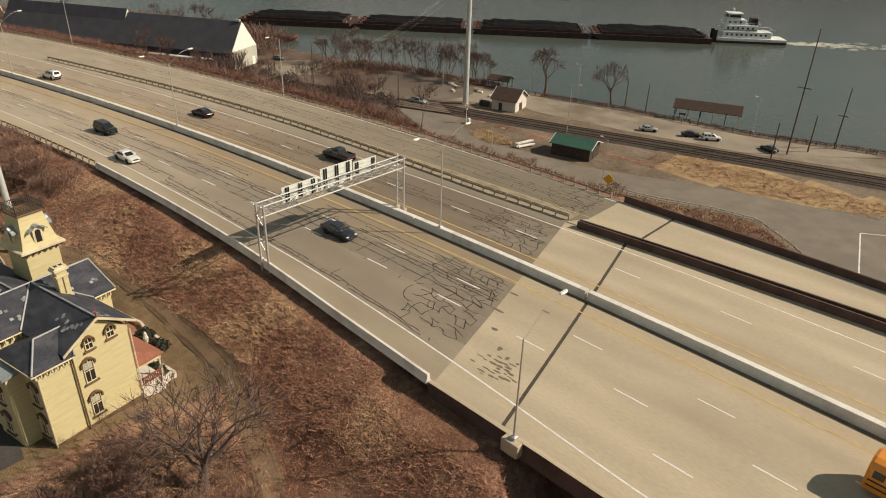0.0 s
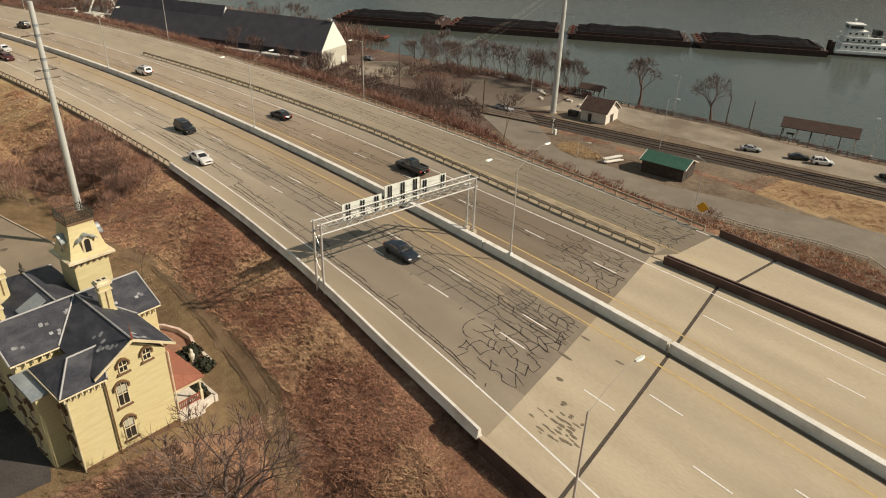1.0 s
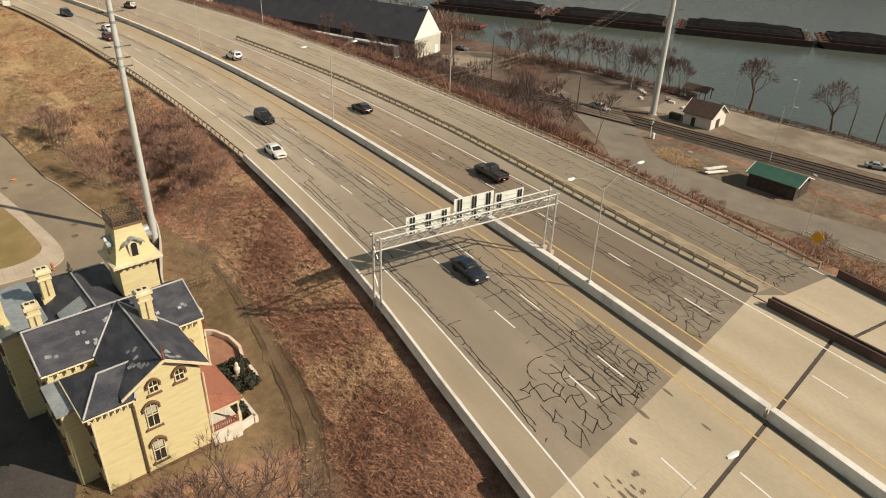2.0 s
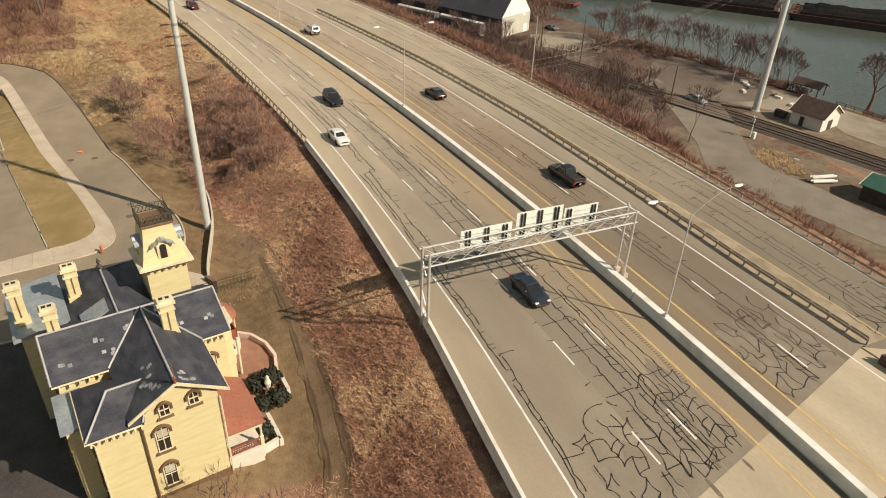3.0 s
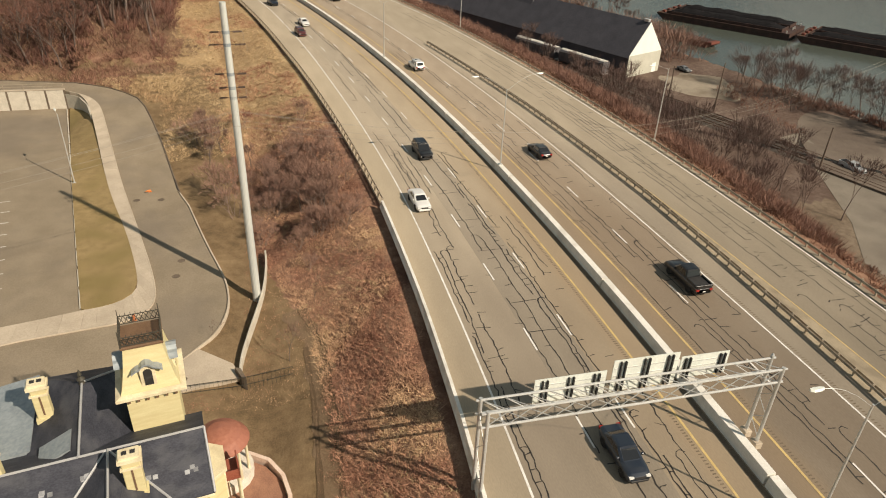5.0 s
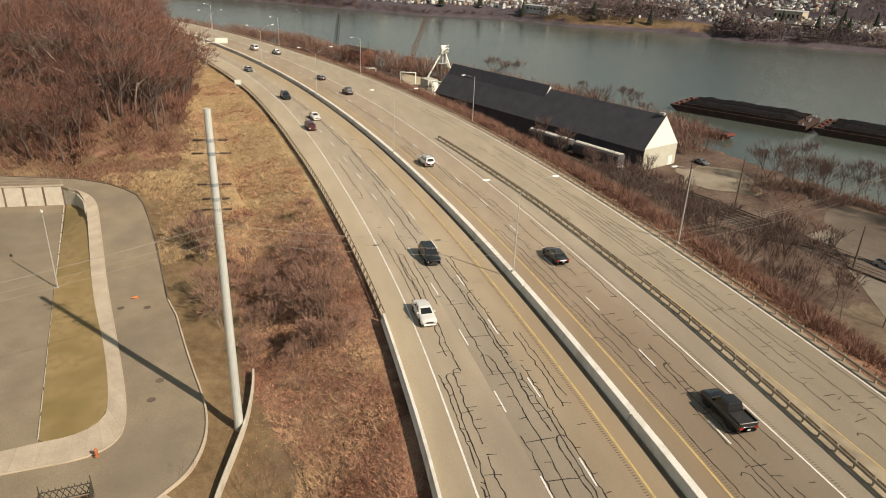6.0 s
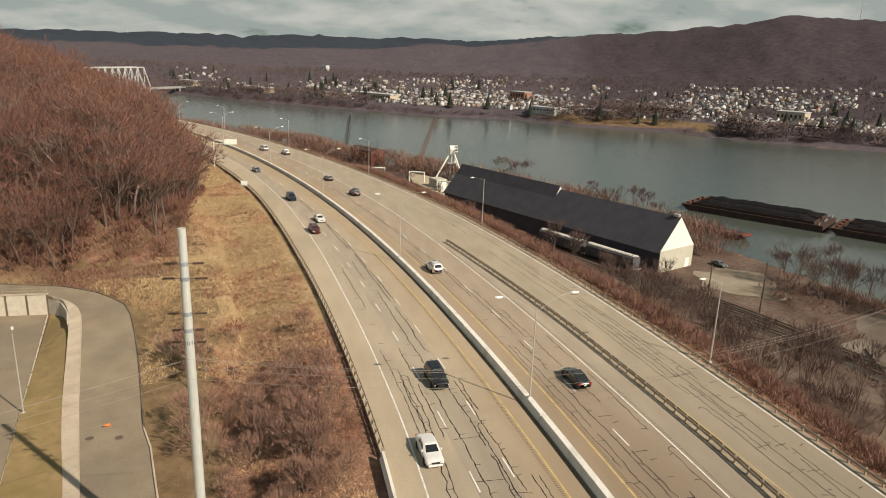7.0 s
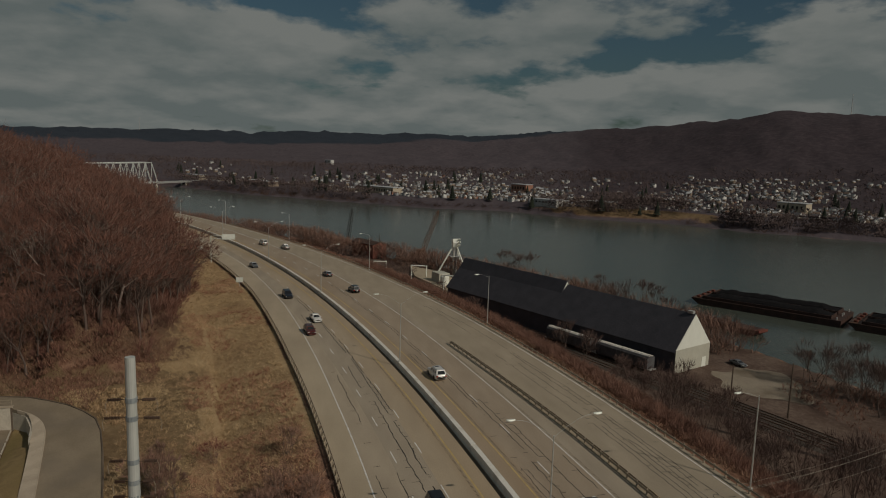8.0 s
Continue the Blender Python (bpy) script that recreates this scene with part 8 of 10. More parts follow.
def railway(path, sleepers, label):
    ob = thing("railway_track", label, "railway track", kind="structure")
    pts = along(path, 60)
    g = Geo()
    rows = []
    for i, (x, y) in enumerate(pts):
        p, q = Vector(pts[max(i - 1, 0)]), Vector(pts[min(i + 1, 60)])
        t = (q - p).normalized()
        n = Vector((-t.y, t.x))
        rows.append([(x + n.x * o, y + n.y * o, FLAT_Z + h) for o, h in ((-2.6, -0.15), (-1.5, 0.3), (1.5, 0.3), (2.6, -0.15))])
    part("ballast", Geo().strip(rows), M_BALLAST, ob)
    for side in (-0.72, 0.72):
        rows = []
        for i, (x, y) in enumerate(pts):
            p, q = Vector(pts[max(i - 1, 0)]), Vector(pts[min(i + 1, 60)])
            t = (q - p).normalized()
            n = Vector((-t.y, t.x))
            rows.append([(x + n.x * (side + o), y + n.y * (side + o), FLAT_Z + h) for o, h in ((-0.07, 0.36), (-0.05, 0.54), (0.05, 0.54), (0.07, 0.36))])
        part("rail", Geo().strip(rows), M_RUST, ob)
    tie = Geo().box(-0.12, -1.3, 0.0, 0.12, 1.3, 0.09).mesh("sleeper", M_TIE)
    total = sum(math.hypot(b[0] - a[0], b[1] - a[1]) for a, b in zip(path, path[1:]))
    many = along(path, int(total / 0.75))
    for (x0, y0), (x1, y1) in zip(many, many[1:]):
        if sleepers[0] < x0 < sleepers[1]:
            part("sleeper", tie, None, ob, m=Matrix.Translation((x0, y0, FLAT_Z + 0.3)) @ pose(0, 0, 0, 0, 0, math.degrees(math.atan2(y1 - y0, x1 - x0))))


railway(TRACK_A, (-205, -10), "railway track with rusty rails on dark ballast")
railway(TRACK_B, (-205, -10), "second railway track with rusty rails on dark ballast")
railway(SPUR, (-250, -150), "railway siding beside the storage shed")


def gabled(name, at, turn, lx, ly, wall_h, rise, wall_material, roof_material, label, category, over=0.4, ridge="x", trim=None):
    """A small gabled building, with its own walls, roof planes, door and trim."""
    ob = thing(name, label, category, Matrix.Translation(at) @ pose(0, 0, 0, 0, 0, turn))
    if ridge == "x":
        part("wall", Geo().prism([(0, -0.4), (ly, -0.4), (ly, wall_h), (ly / 2, wall_h + rise), (0, wall_h)], 0, lx, "x"), wall_material, ob)
        k = rise / (ly / 2)
        for sgn in (-1, 1):
            y1 = -over if sgn < 0 else ly + over
            c = [(-over, ly / 2, wall_h + rise + 0.08), (-over, y1, wall_h - over * k + 0.08), (lx + over, y1, wall_h - over * k + 0.08), (lx + over, ly / 2, wall_h + rise + 0.08)]
            part("roof_plane", Geo().slab(c if sgn < 0 else c[::-1], 0.12), roof_material, ob)
            if trim:
                for x in (-over - 0.03, lx + over + 0.03):
                    part("bargeboard", Geo().tube((x, ly / 2, wall_h + rise), (x, y1, wall_h - over * k), 0.12, 0.12, 5), trim, ob)
        part("door", Geo().box(lx - 0.02, ly * 0.35, 0, lx + 0.05, ly * 0.6, 2.1), M_DARKWOOD, ob)
        part("door", Geo().box(lx * 0.3, -0.05, 0, lx * 0.3 + 1.0, 0.02, 2.1), M_DARKWOOD, ob)
    return ob


gabled("shed", (-80.6, 130.3, FLAT_Z), 10, 9.3, 6.3, 3.0, 1.2, M_DARKWOOD, M_GREENROOF, "dark shed with a green metal roof beside the road", "shed", 0.5, "x", M_BARRIER)
gabled("cabin", (-113.6, 150.0, FLAT_Z), 12, 7.2, 7.6, 3.2, 2.4, M_BEIGE, M_BROWNROOF, "beige cabin with a brown shingle roof near the railway", "cabin", 0.5, "x", M_BEIGE)
for k in range(5):
    a = Vector((-89.2 + 0.55 * (k % 3), 127.6 + 0.1 * k, FLAT_Z + 0.35 + 0.55 * (k // 3)))
    tagged(part("pipe", Geo().tube(a, a + Vector((1.6, 4.2, 0.1 * k)), 0.24, 0.24, 10), M_BARRIER), "white plastic pipe in a stack beside the shed", "pipe", group="stacked pipes")


def shelter(at, turn, lx, ly, h, rise, label):
    ob = thing("picnic_shelter", label, "shelter", Matrix.Translation(at) @ pose(0, 0, 0, 0, 0, turn))
    for sgn in (-1, 1):
        y1 = -0.6 if sgn < 0 else ly + 0.6
        c = [(-0.6, ly / 2, h + rise), (-0.6, y1, h - 0.2), (lx + 0.6, y1, h - 0.2), (lx + 0.6, ly / 2, h + rise)]
        part("roof_plane", Geo().slab(c if sgn < 0 else c[::-1], 0.16), M_BROWNROOF, ob)
    for k in range(max(2, int(lx / 3) + 1)):
        for y in (0, ly):
            part("post", Geo().box(lx * k / max(1, int(lx / 3)) - 0.1, y - 0.1, -0.3, lx * k / max(1, int(lx / 3)) + 0.1, y + 0.1, h), M_BEIGE if k % 2 else M_DARKWOOD, ob)
    part("table", Geo().box(1.0, ly * 0.35, 0.68, 2.8, ly * 0.65, 0.76).box(1.2, ly * 0.45, -0.1, 1.35, ly * 0.55, 0.68).box(2.45, ly * 0.45, -0.1, 2.6, ly * 0.55, 0.68), M_WOODPOLE, ob)


shelter((-73.5, 180.4, FLAT_Z), 18, 16.5, 5.0, 3.2, 1.7, "long brown-roofed shelter on the river bank")
shelter((-130.2, 169.8, FLAT_Z), 14, 6.2, 4.0, 2.4, 1.0, "small brown-roofed shelter near the river")


def wood_pole(x, y, h, label, cross=0.0, lean=0.0, z=FLAT_Z):
    ob = thing("utility_pole", label, "utility pole", Matrix.Translation((x, y, z)))
    part("shaft", Geo().tube((0, 0, -0.5), (lean, 0, h), 0.19, 0.12, 8), M_WOODPOLE, ob)
    if cross:
        part("cross_arm", Geo().box(-cross + lean * 0.55, -0.08, h * 0.55 - 0.1, cross + lean * 0.55, 0.08, h * 0.55 + 0.1), M_WOODPOLE, ob)
        part("insulator", Geo().tube((cross * 0.8 + lean * 0.55, 0, h * 0.55), (cross * 0.8 + lean * 0.55, 0, h * 0.55 + 0.4), 0.1, 0.06, 6), M_SIGNBACK, ob)


wood_pole(-40.6, 171.4, 29.0, "tall dark wooden utility pole beside the railway", 1.6)
wood_pole(-33.5, 184.5, 15.0, "dark wooden pole with a small cross arm on the bank", 1.2)
wood_pole(-21.5, 186.5, 13.0, "dark wooden pole on the river bank")
wood_pole(-88.0, 179.5, 7.5, "short wooden pole at the river railing")
wood_pole(-82.0, 180.5, 7.5, "short wooden pole at the river railing")
wood_pole(-42.0, 164.0, 9.0, "wooden pole between the tracks and the lot")
wood_pole(-37.5, 177.0, 9.0, "wooden pole on the river lot")
wood_pole(-132.5, 132.0, 9.0, "wooden pole beside the railway crossing")
wood_pole(-176.0, 122.5, 9.5, "wooden pole beside the railway siding")
wood_pole(-168.5, 131.0, 12.0, "wooden pole near the storage shed")
power_pole(-122.0, 148.6, FLAT_Z - 0.3, 32.0, 0.8, 0.45, [(19.0, 2.2, 15), (14.0, 2.2, 15), (9.5, 2.0, 15)], "very tall pale steel power pole beside the railway")
for x, y, h, arms, label in ((-85.0, 113.2, 9.0, [(1.8, 20, 0.3)], "lamp post beside the lower road"), (-62.0, 121.3, 10.0, [(1.6, 160, 0.3)], "lamp post beside the lower road"), (-86.3, 146.0, 12.5, [(1.8, 20, 0.3)], "slim lamp post between shed and railway"),
                             (-100.8, 174.2, 11.0, [(0.8, 200, 0.1)], "slim lamp post on the river bank"), (-118.0, 176.0, 9.0, [(1.2, 30, 0.2)], "slim lamp post on the river bank"), (-53.5, 185.0, 9.0, [(0.6, 200, 0.1)], "flagpole-like lamp post by the shelter"), (-139.0, 158.0, 10.0, [(1.5, 200, 0.2)], "slim lamp post among bank trees")):
    lamp_post((x, y, FLAT_Z), h, arms, label, 0.09, "riverside lamps", 0.2)
fence = thing("bank_fence", "low brown railing along the river bank", "fence", kind="structure")
pts = along([(-118, 170.8), (-101, 173.6), (-88, 176.6), (-71, 177.2), (-52, 180.2), (-23, 188.2), (20, 200)], 64)
for (x0, y0), (x1, y1) in zip(pts, pts[1:]):
    part("post", Geo().box(x0 - 0.08, y0 - 0.08, FLAT_Z - 0.3, x0 + 0.08, y0 + 0.08, FLAT_Z + 1.1), M_WOODPOLE, fence)
    for z in (0.5, 1.0):
        part("rail", Geo().tube((x0, y0, FLAT_Z + z), (x1, y1, FLAT_Z + z), 0.06, 0.06, 4), M_BROWNROOF, fence)
guard = thing("lot_railing", "weathered low railing along the lower road", "railing", kind="structure")
pts = along([(-62, 120.4), (-51, 121.8), (-40, 125.4), (-32, 126.2), (-25, 121.0), (-21.3, 117.4)], 22)
for (x0, y0), (x1, y1) in zip(pts, pts[1:]):
    part("post", Geo().box(x0 - 0.07, y0 - 0.07, FLAT_Z - 0.4, x0 + 0.07, y0 + 0.07, FLAT_Z + 0.9), M_PLANK, guard)
    part("rail", Geo().tube((x0, y0, FLAT_Z + 0.75), (x1, y1, FLAT_Z + 0.75), 0.09, 0.09, 5), M_PLANK, guard)
for kind, colour, x, y, turn, label, name in (("pickup", "silver", -131.0, 138.6, 8, "silver pickup truck parked by the railway crossing", "pickup_truck"), ("sedan", "silver", -72.7, 163.6, 30, "silver car parked on the river lot", "car"),
                                              ("sedan", "black", -62.9, 167.4, 35, "black car parked on the river lot", "car"), ("suv", "white", -58.0, 168.4, 35, "white car parked on the river lot", "car"), ("sedan", "black", -44.6, 170.6, 150, "black car parked beside a pole", "car"),
                                              ("sedan", "grey", -203.0, 143.5, 10, "grey car parked beside the storage shed", "car")):
    vehicle(kind, colour, (x, y, LZ + 0.02), turn, label, "parked cars", name)
ob = thing("warning_sign", "yellow diamond warning sign on a post beside the ramp", "road sign", Matrix.Translation((-46.6, 93.2, -5.0)))
part("post", Geo().tube((0, 0, -3.0), (0, 0, 2.6), 0.05, 0.05, 6), M_STEEL, ob)
part("sign_panel", Geo().box(-0.62, -0.03, -0.62, 0.62, 0.03, 0.62, Matrix.Translation((0.03, -0.1, 2.2)) @ pose(0, 0, 0, 0, 0, 20) @ pose(0, 0, 0, 0, 45, 0)), M_SIGNYELLOW, ob)
ob = thing("crossing_signal", "white railway crossing signal with crossed boards", "signal", Matrix.Translation((-109.8, 134.4, FLAT_Z)))
part("post", Geo().tube((0, 0, -0.2), (0, 0, 4.6), 0.1, 0.08, 8), M_SIGNBACK, ob)
for turn in (45, -45):
    part("crossbuck", Geo().box(-0.65, -0.03, -0.11, 0.65, 0.03, 0.11, Matrix.Translation((0, -0.12, 4.1)) @ pose(0, 0, 0, 0, turn, 0)), M_SIGNBACK, ob)
part("lamp_bar", Geo().box(-0.6, -0.1, 2.9, 0.6, 0.1, 3.05).tube((-0.5, -0.12, 3.0), (-0.5, -0.3, 3.0), 0.16, 0.18, 8).tube((0.5, -0.12, 3.0), (0.5, -0.3, 3.0), 0.16, 0.18, 8), M_BLACK, ob)
part("cabinet", Geo().box(0.6, -0.3, -0.2, 1.2, 0.3, 1.4, None, 0.03), M_SIGNBACK, ob)
rnd = random.Random(3)
for k in range(9):
    x, y = -140 + rnd.uniform(0, 22), 156 + rnd.uniform(0, 8)
    tagged(part("stone_block", Geo().box(-0.9, -0.4, -0.2, 0.9, 0.4, 0.6, Matrix.Translation((x, y, FLAT_Z)) @ pose(0, 0, 0, 0, 0, rnd.uniform(0, 180)), 0.06), M_STONE if k % 3 else M_DARKCON), "rough block of stone on the gravel bank", "stone block", group="blocks on the bank")
tagged(part("dumpster", Geo().prism([(-1.2, 0), (1.2, 0), (1.3, 1.3), (-1.3, 1.5)], -0.8, 0.8, "y", Matrix.Translation((-116.8, 150.8, LZ)) @ pose(0, 0, 0, 0, 0, 20)), M_DARKWOOD), "dark waste container beside the cabin", "container")

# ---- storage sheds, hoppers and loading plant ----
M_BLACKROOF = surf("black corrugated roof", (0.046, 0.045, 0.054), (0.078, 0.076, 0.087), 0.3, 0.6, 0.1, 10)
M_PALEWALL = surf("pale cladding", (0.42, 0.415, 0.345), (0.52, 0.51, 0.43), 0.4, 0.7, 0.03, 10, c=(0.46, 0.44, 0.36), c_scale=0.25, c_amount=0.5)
M_WHITECLAD = surf("white cladding", (0.72, 0.74, 0.66), (0.80, 0.82, 0.74), 0.4, 0.65)
SHED = Matrix.Translation((-198.3, 122.3, FLAT_Z)) @ pose(0, 0, 0, 0, 0, 25)


def storage_shed(m, length, width, wall_h, ridge_h, label):
    ob = thing("storage_shed", label, "storage shed", m)
    # roadside wall takes the roof's black to stand in for its shade
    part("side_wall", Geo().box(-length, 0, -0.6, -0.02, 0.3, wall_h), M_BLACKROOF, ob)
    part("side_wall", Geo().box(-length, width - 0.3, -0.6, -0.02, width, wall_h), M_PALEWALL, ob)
    for x0, x1 in ((-length, -length + 0.3), (-0.3, 0.0)):
        part("end_wall", Geo().box(x0, 0.3 if x1 < 0 else 0.0, -0.6, x1, width - 0.3 if x1 < 0 else width, wall_h), M_PALEWALL, ob)
        part("gable", Geo().prism([(0, wall_h), (width, wall_h), (width / 2, ridge_h)], x0, x1 + 0.02, "x"), M_WHITECLAD, ob, "white gable cladding")
    for sgn in (-1, 1):
        y1 = -0.5 if sgn < 0 else width + 0.5
        z1 = wall_h - 0.5 * (ridge_h - wall_h) / (width / 2)
        c = [(-length - 0.3, width / 2, ridge_h + 0.12), (-length - 0.3, y1, z1 + 0.12), (-0.12, y1, z1 + 0.12), (-0.12, width / 2, ridge_h + 0.12)]
        part("roof_plane", Geo().slab(c if sgn < 0 else c[::-1], 0.2), M_BLACKROOF, ob)
    part("roof_vent", Geo().box(-2.2, width / 2 - 0.5, ridge_h, -0.6, width / 2 + 0.5, ridge_h + 0.7, None, 0.05), M_STEEL, ob)
    part("doorway", Geo().box(0.02, width * 0.78, 0, 0.06, width * 0.9, 2.6), M_WHITECLAD, ob)
    return ob


big_shed = storage_shed(SHED, 94.0, 14.9, 6.0, 14.4, "long storage shed with a black roof and pale gable wall")
part("roof_monitor", Geo().prism([(4.6, 11.0), (10.3, 11.0), (7.45, 15.6)], -94.0, -44.0, "x"), M_BLACKROOF, big_shed)
part("monitor_gable", Geo().prism([(4.9, 11.0), (10.0, 11.0), (7.45, 15.3)], -44.0, -43.9, "x"), M_WHITECLAD, big_shed, "small white gable end")


M_HOPPER = surf("grey hopper paint", (0.05, 0.05, 0.055), (0.12, 0.118, 0.12), 0.6, 0.7)


def hopper_car(m):
    ob = thing("hopper_wagon", "grey covered rail hopper wagon with a white roof", "rail wagon", m, "hopper wagons")
    sec = [(-1.4, 1.2), (-1.5, 1.8), (-1.5, 3.9), (-1.1, 4.3), (1.1, 4.3), (1.5, 3.9), (1.5, 1.8), (1.4, 1.2)]
    g = Geo().strip([[(x, y, z) for y, z in sec] for x in (-8.2, 8.2)], loop=True)
    g.f += [tuple(range(8)), tuple(range(15, 7, -1))]
    part("body", g, M_HOPPER, ob)
    part("roof_walk", Geo().box(-8.2, -0.85, 4.3, 8.2, 0.85, 4.42).box(-8.4, -0.4, 4.42, 8.4, 0.4, 4.55), M_BARRIER, ob, "white roof walkway")
    for k in range(13):
        part("rib", Geo().box(-7.9 + 1.3 * k, -1.6, 1.3, -7.8 + 1.3 * k, -1.5, 3.9), M_HOPPER, ob)
    for x in (-6.2, 6.2):
        truck = part("bogie", Geo().box(x - 1.2, -1.1, 0.5, x + 1.2, 1.1, 0.9), M_BLACK, ob)
        for dx in (-0.85, 0.85):
            part("wheelset", Geo().tube((x + dx, -0.8, 0.98 - 0.45), (x + dx, 0.8, 0.98 - 0.45), 0.42, 0.42, 12), M_RUST, truck)
    part("end_platform", Geo().box(8.2, -1.3, 1.0, 9.0, 1.3, 1.15).box(-9.0, -1.3, 1.0, -8.2, 1.3, 1.15), M_STEEL, ob)


for k in range(2):
    hopper_car(SHED @ Matrix.Translation((-12.0 - 18.4 * k, -4.6, 0.0)))
tower = thing("conveyor_tower", "white loading tower with splayed legs and chutes beside the sheds", "loading tower", Matrix.Translation((-336, 97, FLAT_Z)))
part("head_house", Geo().prism([(-1.5, 12.6), (1.3, 12.6), (1.8, 14.6), (0.6, 16.2), (-1.2, 15.8)], -1.3, 1.3, "y"), M_WHITECLAD, tower)
for dx, dz in ((2.6, 16.4), (3.4, 15.2), (3.2, 14.0)):
    part("chute", Geo().tube((0.6, 0.3, dz - 1.6), (dx, 1.4, dz), 0.42, 0.3, 6), M_WHITECLAD, tower)
for dx, dy in ((1.0, -8.5), (7.5, 4.5), (-4.0, 5.0)):
    part("leg", Geo().tube((dx, dy, -0.3), (dx * 0.1, dy * 0.1, 13.2), 0.42, 0.36, 6), M_WHITECLAD, tower)
part("elevator_shaft", Geo().box(-0.9, -0.9, -0.3, 0.9, 0.9, 12.8, None, 0.1), M_STEEL, tower, "grey steel elevator shaft")
part("platform", Geo().box(-2.2, -2.2, 8.4, 2.2, 2.2, 8.6), M_STEEL, tower)
tagged(part("concrete_platform", Geo().slab([(-352, 80, FLAT_Z + 1.6), (-327, 78, FLAT_Z + 1.6), (-297, 85, FLAT_Z + 1.6), (-304, 96, FLAT_Z + 1.6), (-338, 90, FLAT_Z + 1.6)][::-1], 2.4), M_CONCRETE, kind="structure"), "stained concrete loading platform beside the railway", "platform")
for (x0, y0), (x1, y1), h in (((-344, 62.5), (-343.5, 68), 5.0), ((-327, 76.5), (-325, 82.5), 6.0), ((-299, 84.5), (-291.6, 92.5), 7.0)):
    tagged(part("pipe_rack", Geo().path([(x0, y0, FLAT_Z - 0.3), (x0, y0, FLAT_Z + h), (x1, y1, FLAT_Z + h), (x1, y1, FLAT_Z - 0.3)], 0.32, 6), M_WHITECLAD), "white steel pipe frame over the siding", "pipe rack", group="pipe racks")
tagged(part("tank", Geo().lathe([(0.3, -0.3), (1.7, 0), (1.7, 3.2), (1.2, 3.9), (0.2, 4.1)], 14, Matrix.Translation((-307, 86.5, FLAT_Z + 1.6))), M_WHITECLAD), "small white tank on the loading platform", "tank")
tagged(part("pump_house", Geo().box(-3.4, -2.4, -0.4, 3.4, 2.4, 3.6, Matrix.Translation((-315, 86.5, FLAT_Z + 1.6)) @ pose(0, 0, 0, 0, 0, 16), 0.1), M_PALEWALL), "low pale pump house on the loading platform", "pump house")


def crane(x, y, turn, boom, tilt, width, paint, label):
    ob = thing("crane", label, "crane", Matrix.Translation((x, y, FLAT_Z)) @ pose(0, 0, 0, 0, 0, turn))
    part("cab", Geo().box(-2.6, -1.6, 0.8, 2.2, 1.6, 3.6, None, 0.15), M_RUST, ob)
    for y0, y1 in ((-1.9, -0.9), (0.9, 1.9)):
        part("track", Geo().box(-2.8, y0, -0.2, 2.8, y1, 0.8, None, 0.15), M_BLACK, ob)
    way = Vector((math.sin(radians(tilt)), 0, math.cos(radians(tilt))))
    across, out = Vector((0, 1, 0)), way.cross(Vector((0, 1, 0)))
    foot = Vector((1.4, 0, 1.8))
    corner = [(-1, -1), (1, -1), (1, 1), (-1, 1)]

    def at(u, k):
        w = width * min(1.0, 5 * u + 0.25, 5 * (1 - u) + 0.25) / 2
        return foot + way * boom * u + across * corner[k][0] * w + out * corner[k][1] * w

    for k in range(4):
        part("boom_chord", Geo().path([at(u, k) for u in (0, 0.15, 0.85, 1)], 0.13, 4), paint, ob)
        n = 14
        part("boom_lacing", Geo().path([at(i / n, k if i % 2 else (k + 1) % 4) for i in range(n + 1)], 0.08, 3), paint, ob)
    part("cable", Geo().tube((-2.2, 0, 3.5), foot + way * boom, 0.06, 0.06, 4), M_BLACK, ob)


crane(-428, 56, 140, 19, 12, 1.5, M_BLACK, "dark crawler crane with a raised boom on the bank")
crane(-392, 92, 140, 26, 38, 1.7, M_RUST, "rusty crane with a slanting lattice boom on the bank")
M_OXIDE = surf("red oxide sheeting", (0.19, 0.068, 0.048), (0.30, 0.115, 0.082), 0.4, 0.8, 0.1, 8, c=(0.13, 0.06, 0.045), c_scale=0.25, c_amount=0.5)
for x, y, lx, ly, h, mat_, label in ((-398, 57, 19, 8, 7.0, M_OXIDE, "rust-red works building on the river bank"), (-438, 44, 8, 6, 4, M_PALEWALL, "small pale works building on the bank")):
    gabled("works_building", (x, y, FLAT_Z), 28, lx, ly, h, 1.2, mat_, M_BROWNROOF, label, "building")
heap = random.Random(77)
for k in range(26):
    x, y = heap.gauss(-376, 9), heap.gauss(88, 5)
    tagged(part("scrap_plate", Geo().box(-2.2, -0.5, -0.6, 2.2, 0.5, heap.uniform(0.5, 2.0), Matrix.Translation((x, y, FLAT_Z)) @ pose(0, 0, 0, heap.uniform(-12, 12), heap.uniform(-10, 10), heap.uniform(0, 180)), 0.08), M_RUST), "rusty steel scrap on the river bank", "scrap", group="scrap heap")
for x, y, h in ((-388, 70, 12), (-386, 66, 11)):
    wood_pole(x, y, h, "dark weathered pole beside the works", 0.0, 0.3)

# ---- river traffic ----
M_COAL = surf("coal", (0.007, 0.007, 0.008), (0.020, 0.019, 0.020), 1.2, 1.0, 0.9, 6, spec=0.05)
M_HULL = surf("rusty black hull", (0.030, 0.020, 0.017), (0.085, 0.045, 0.035), 0.5, 0.7, 0.1, 8)
M_HULLRED = surf("red-brown hull", (0.12, 0.035, 0.025), (0.20, 0.07, 0.05), 0.5, 0.7)
FLEET = Matrix.Translation((-286.5, 181.5, WATER_Z)) @ pose(0, 0, 0, 0, 0, 37.0)


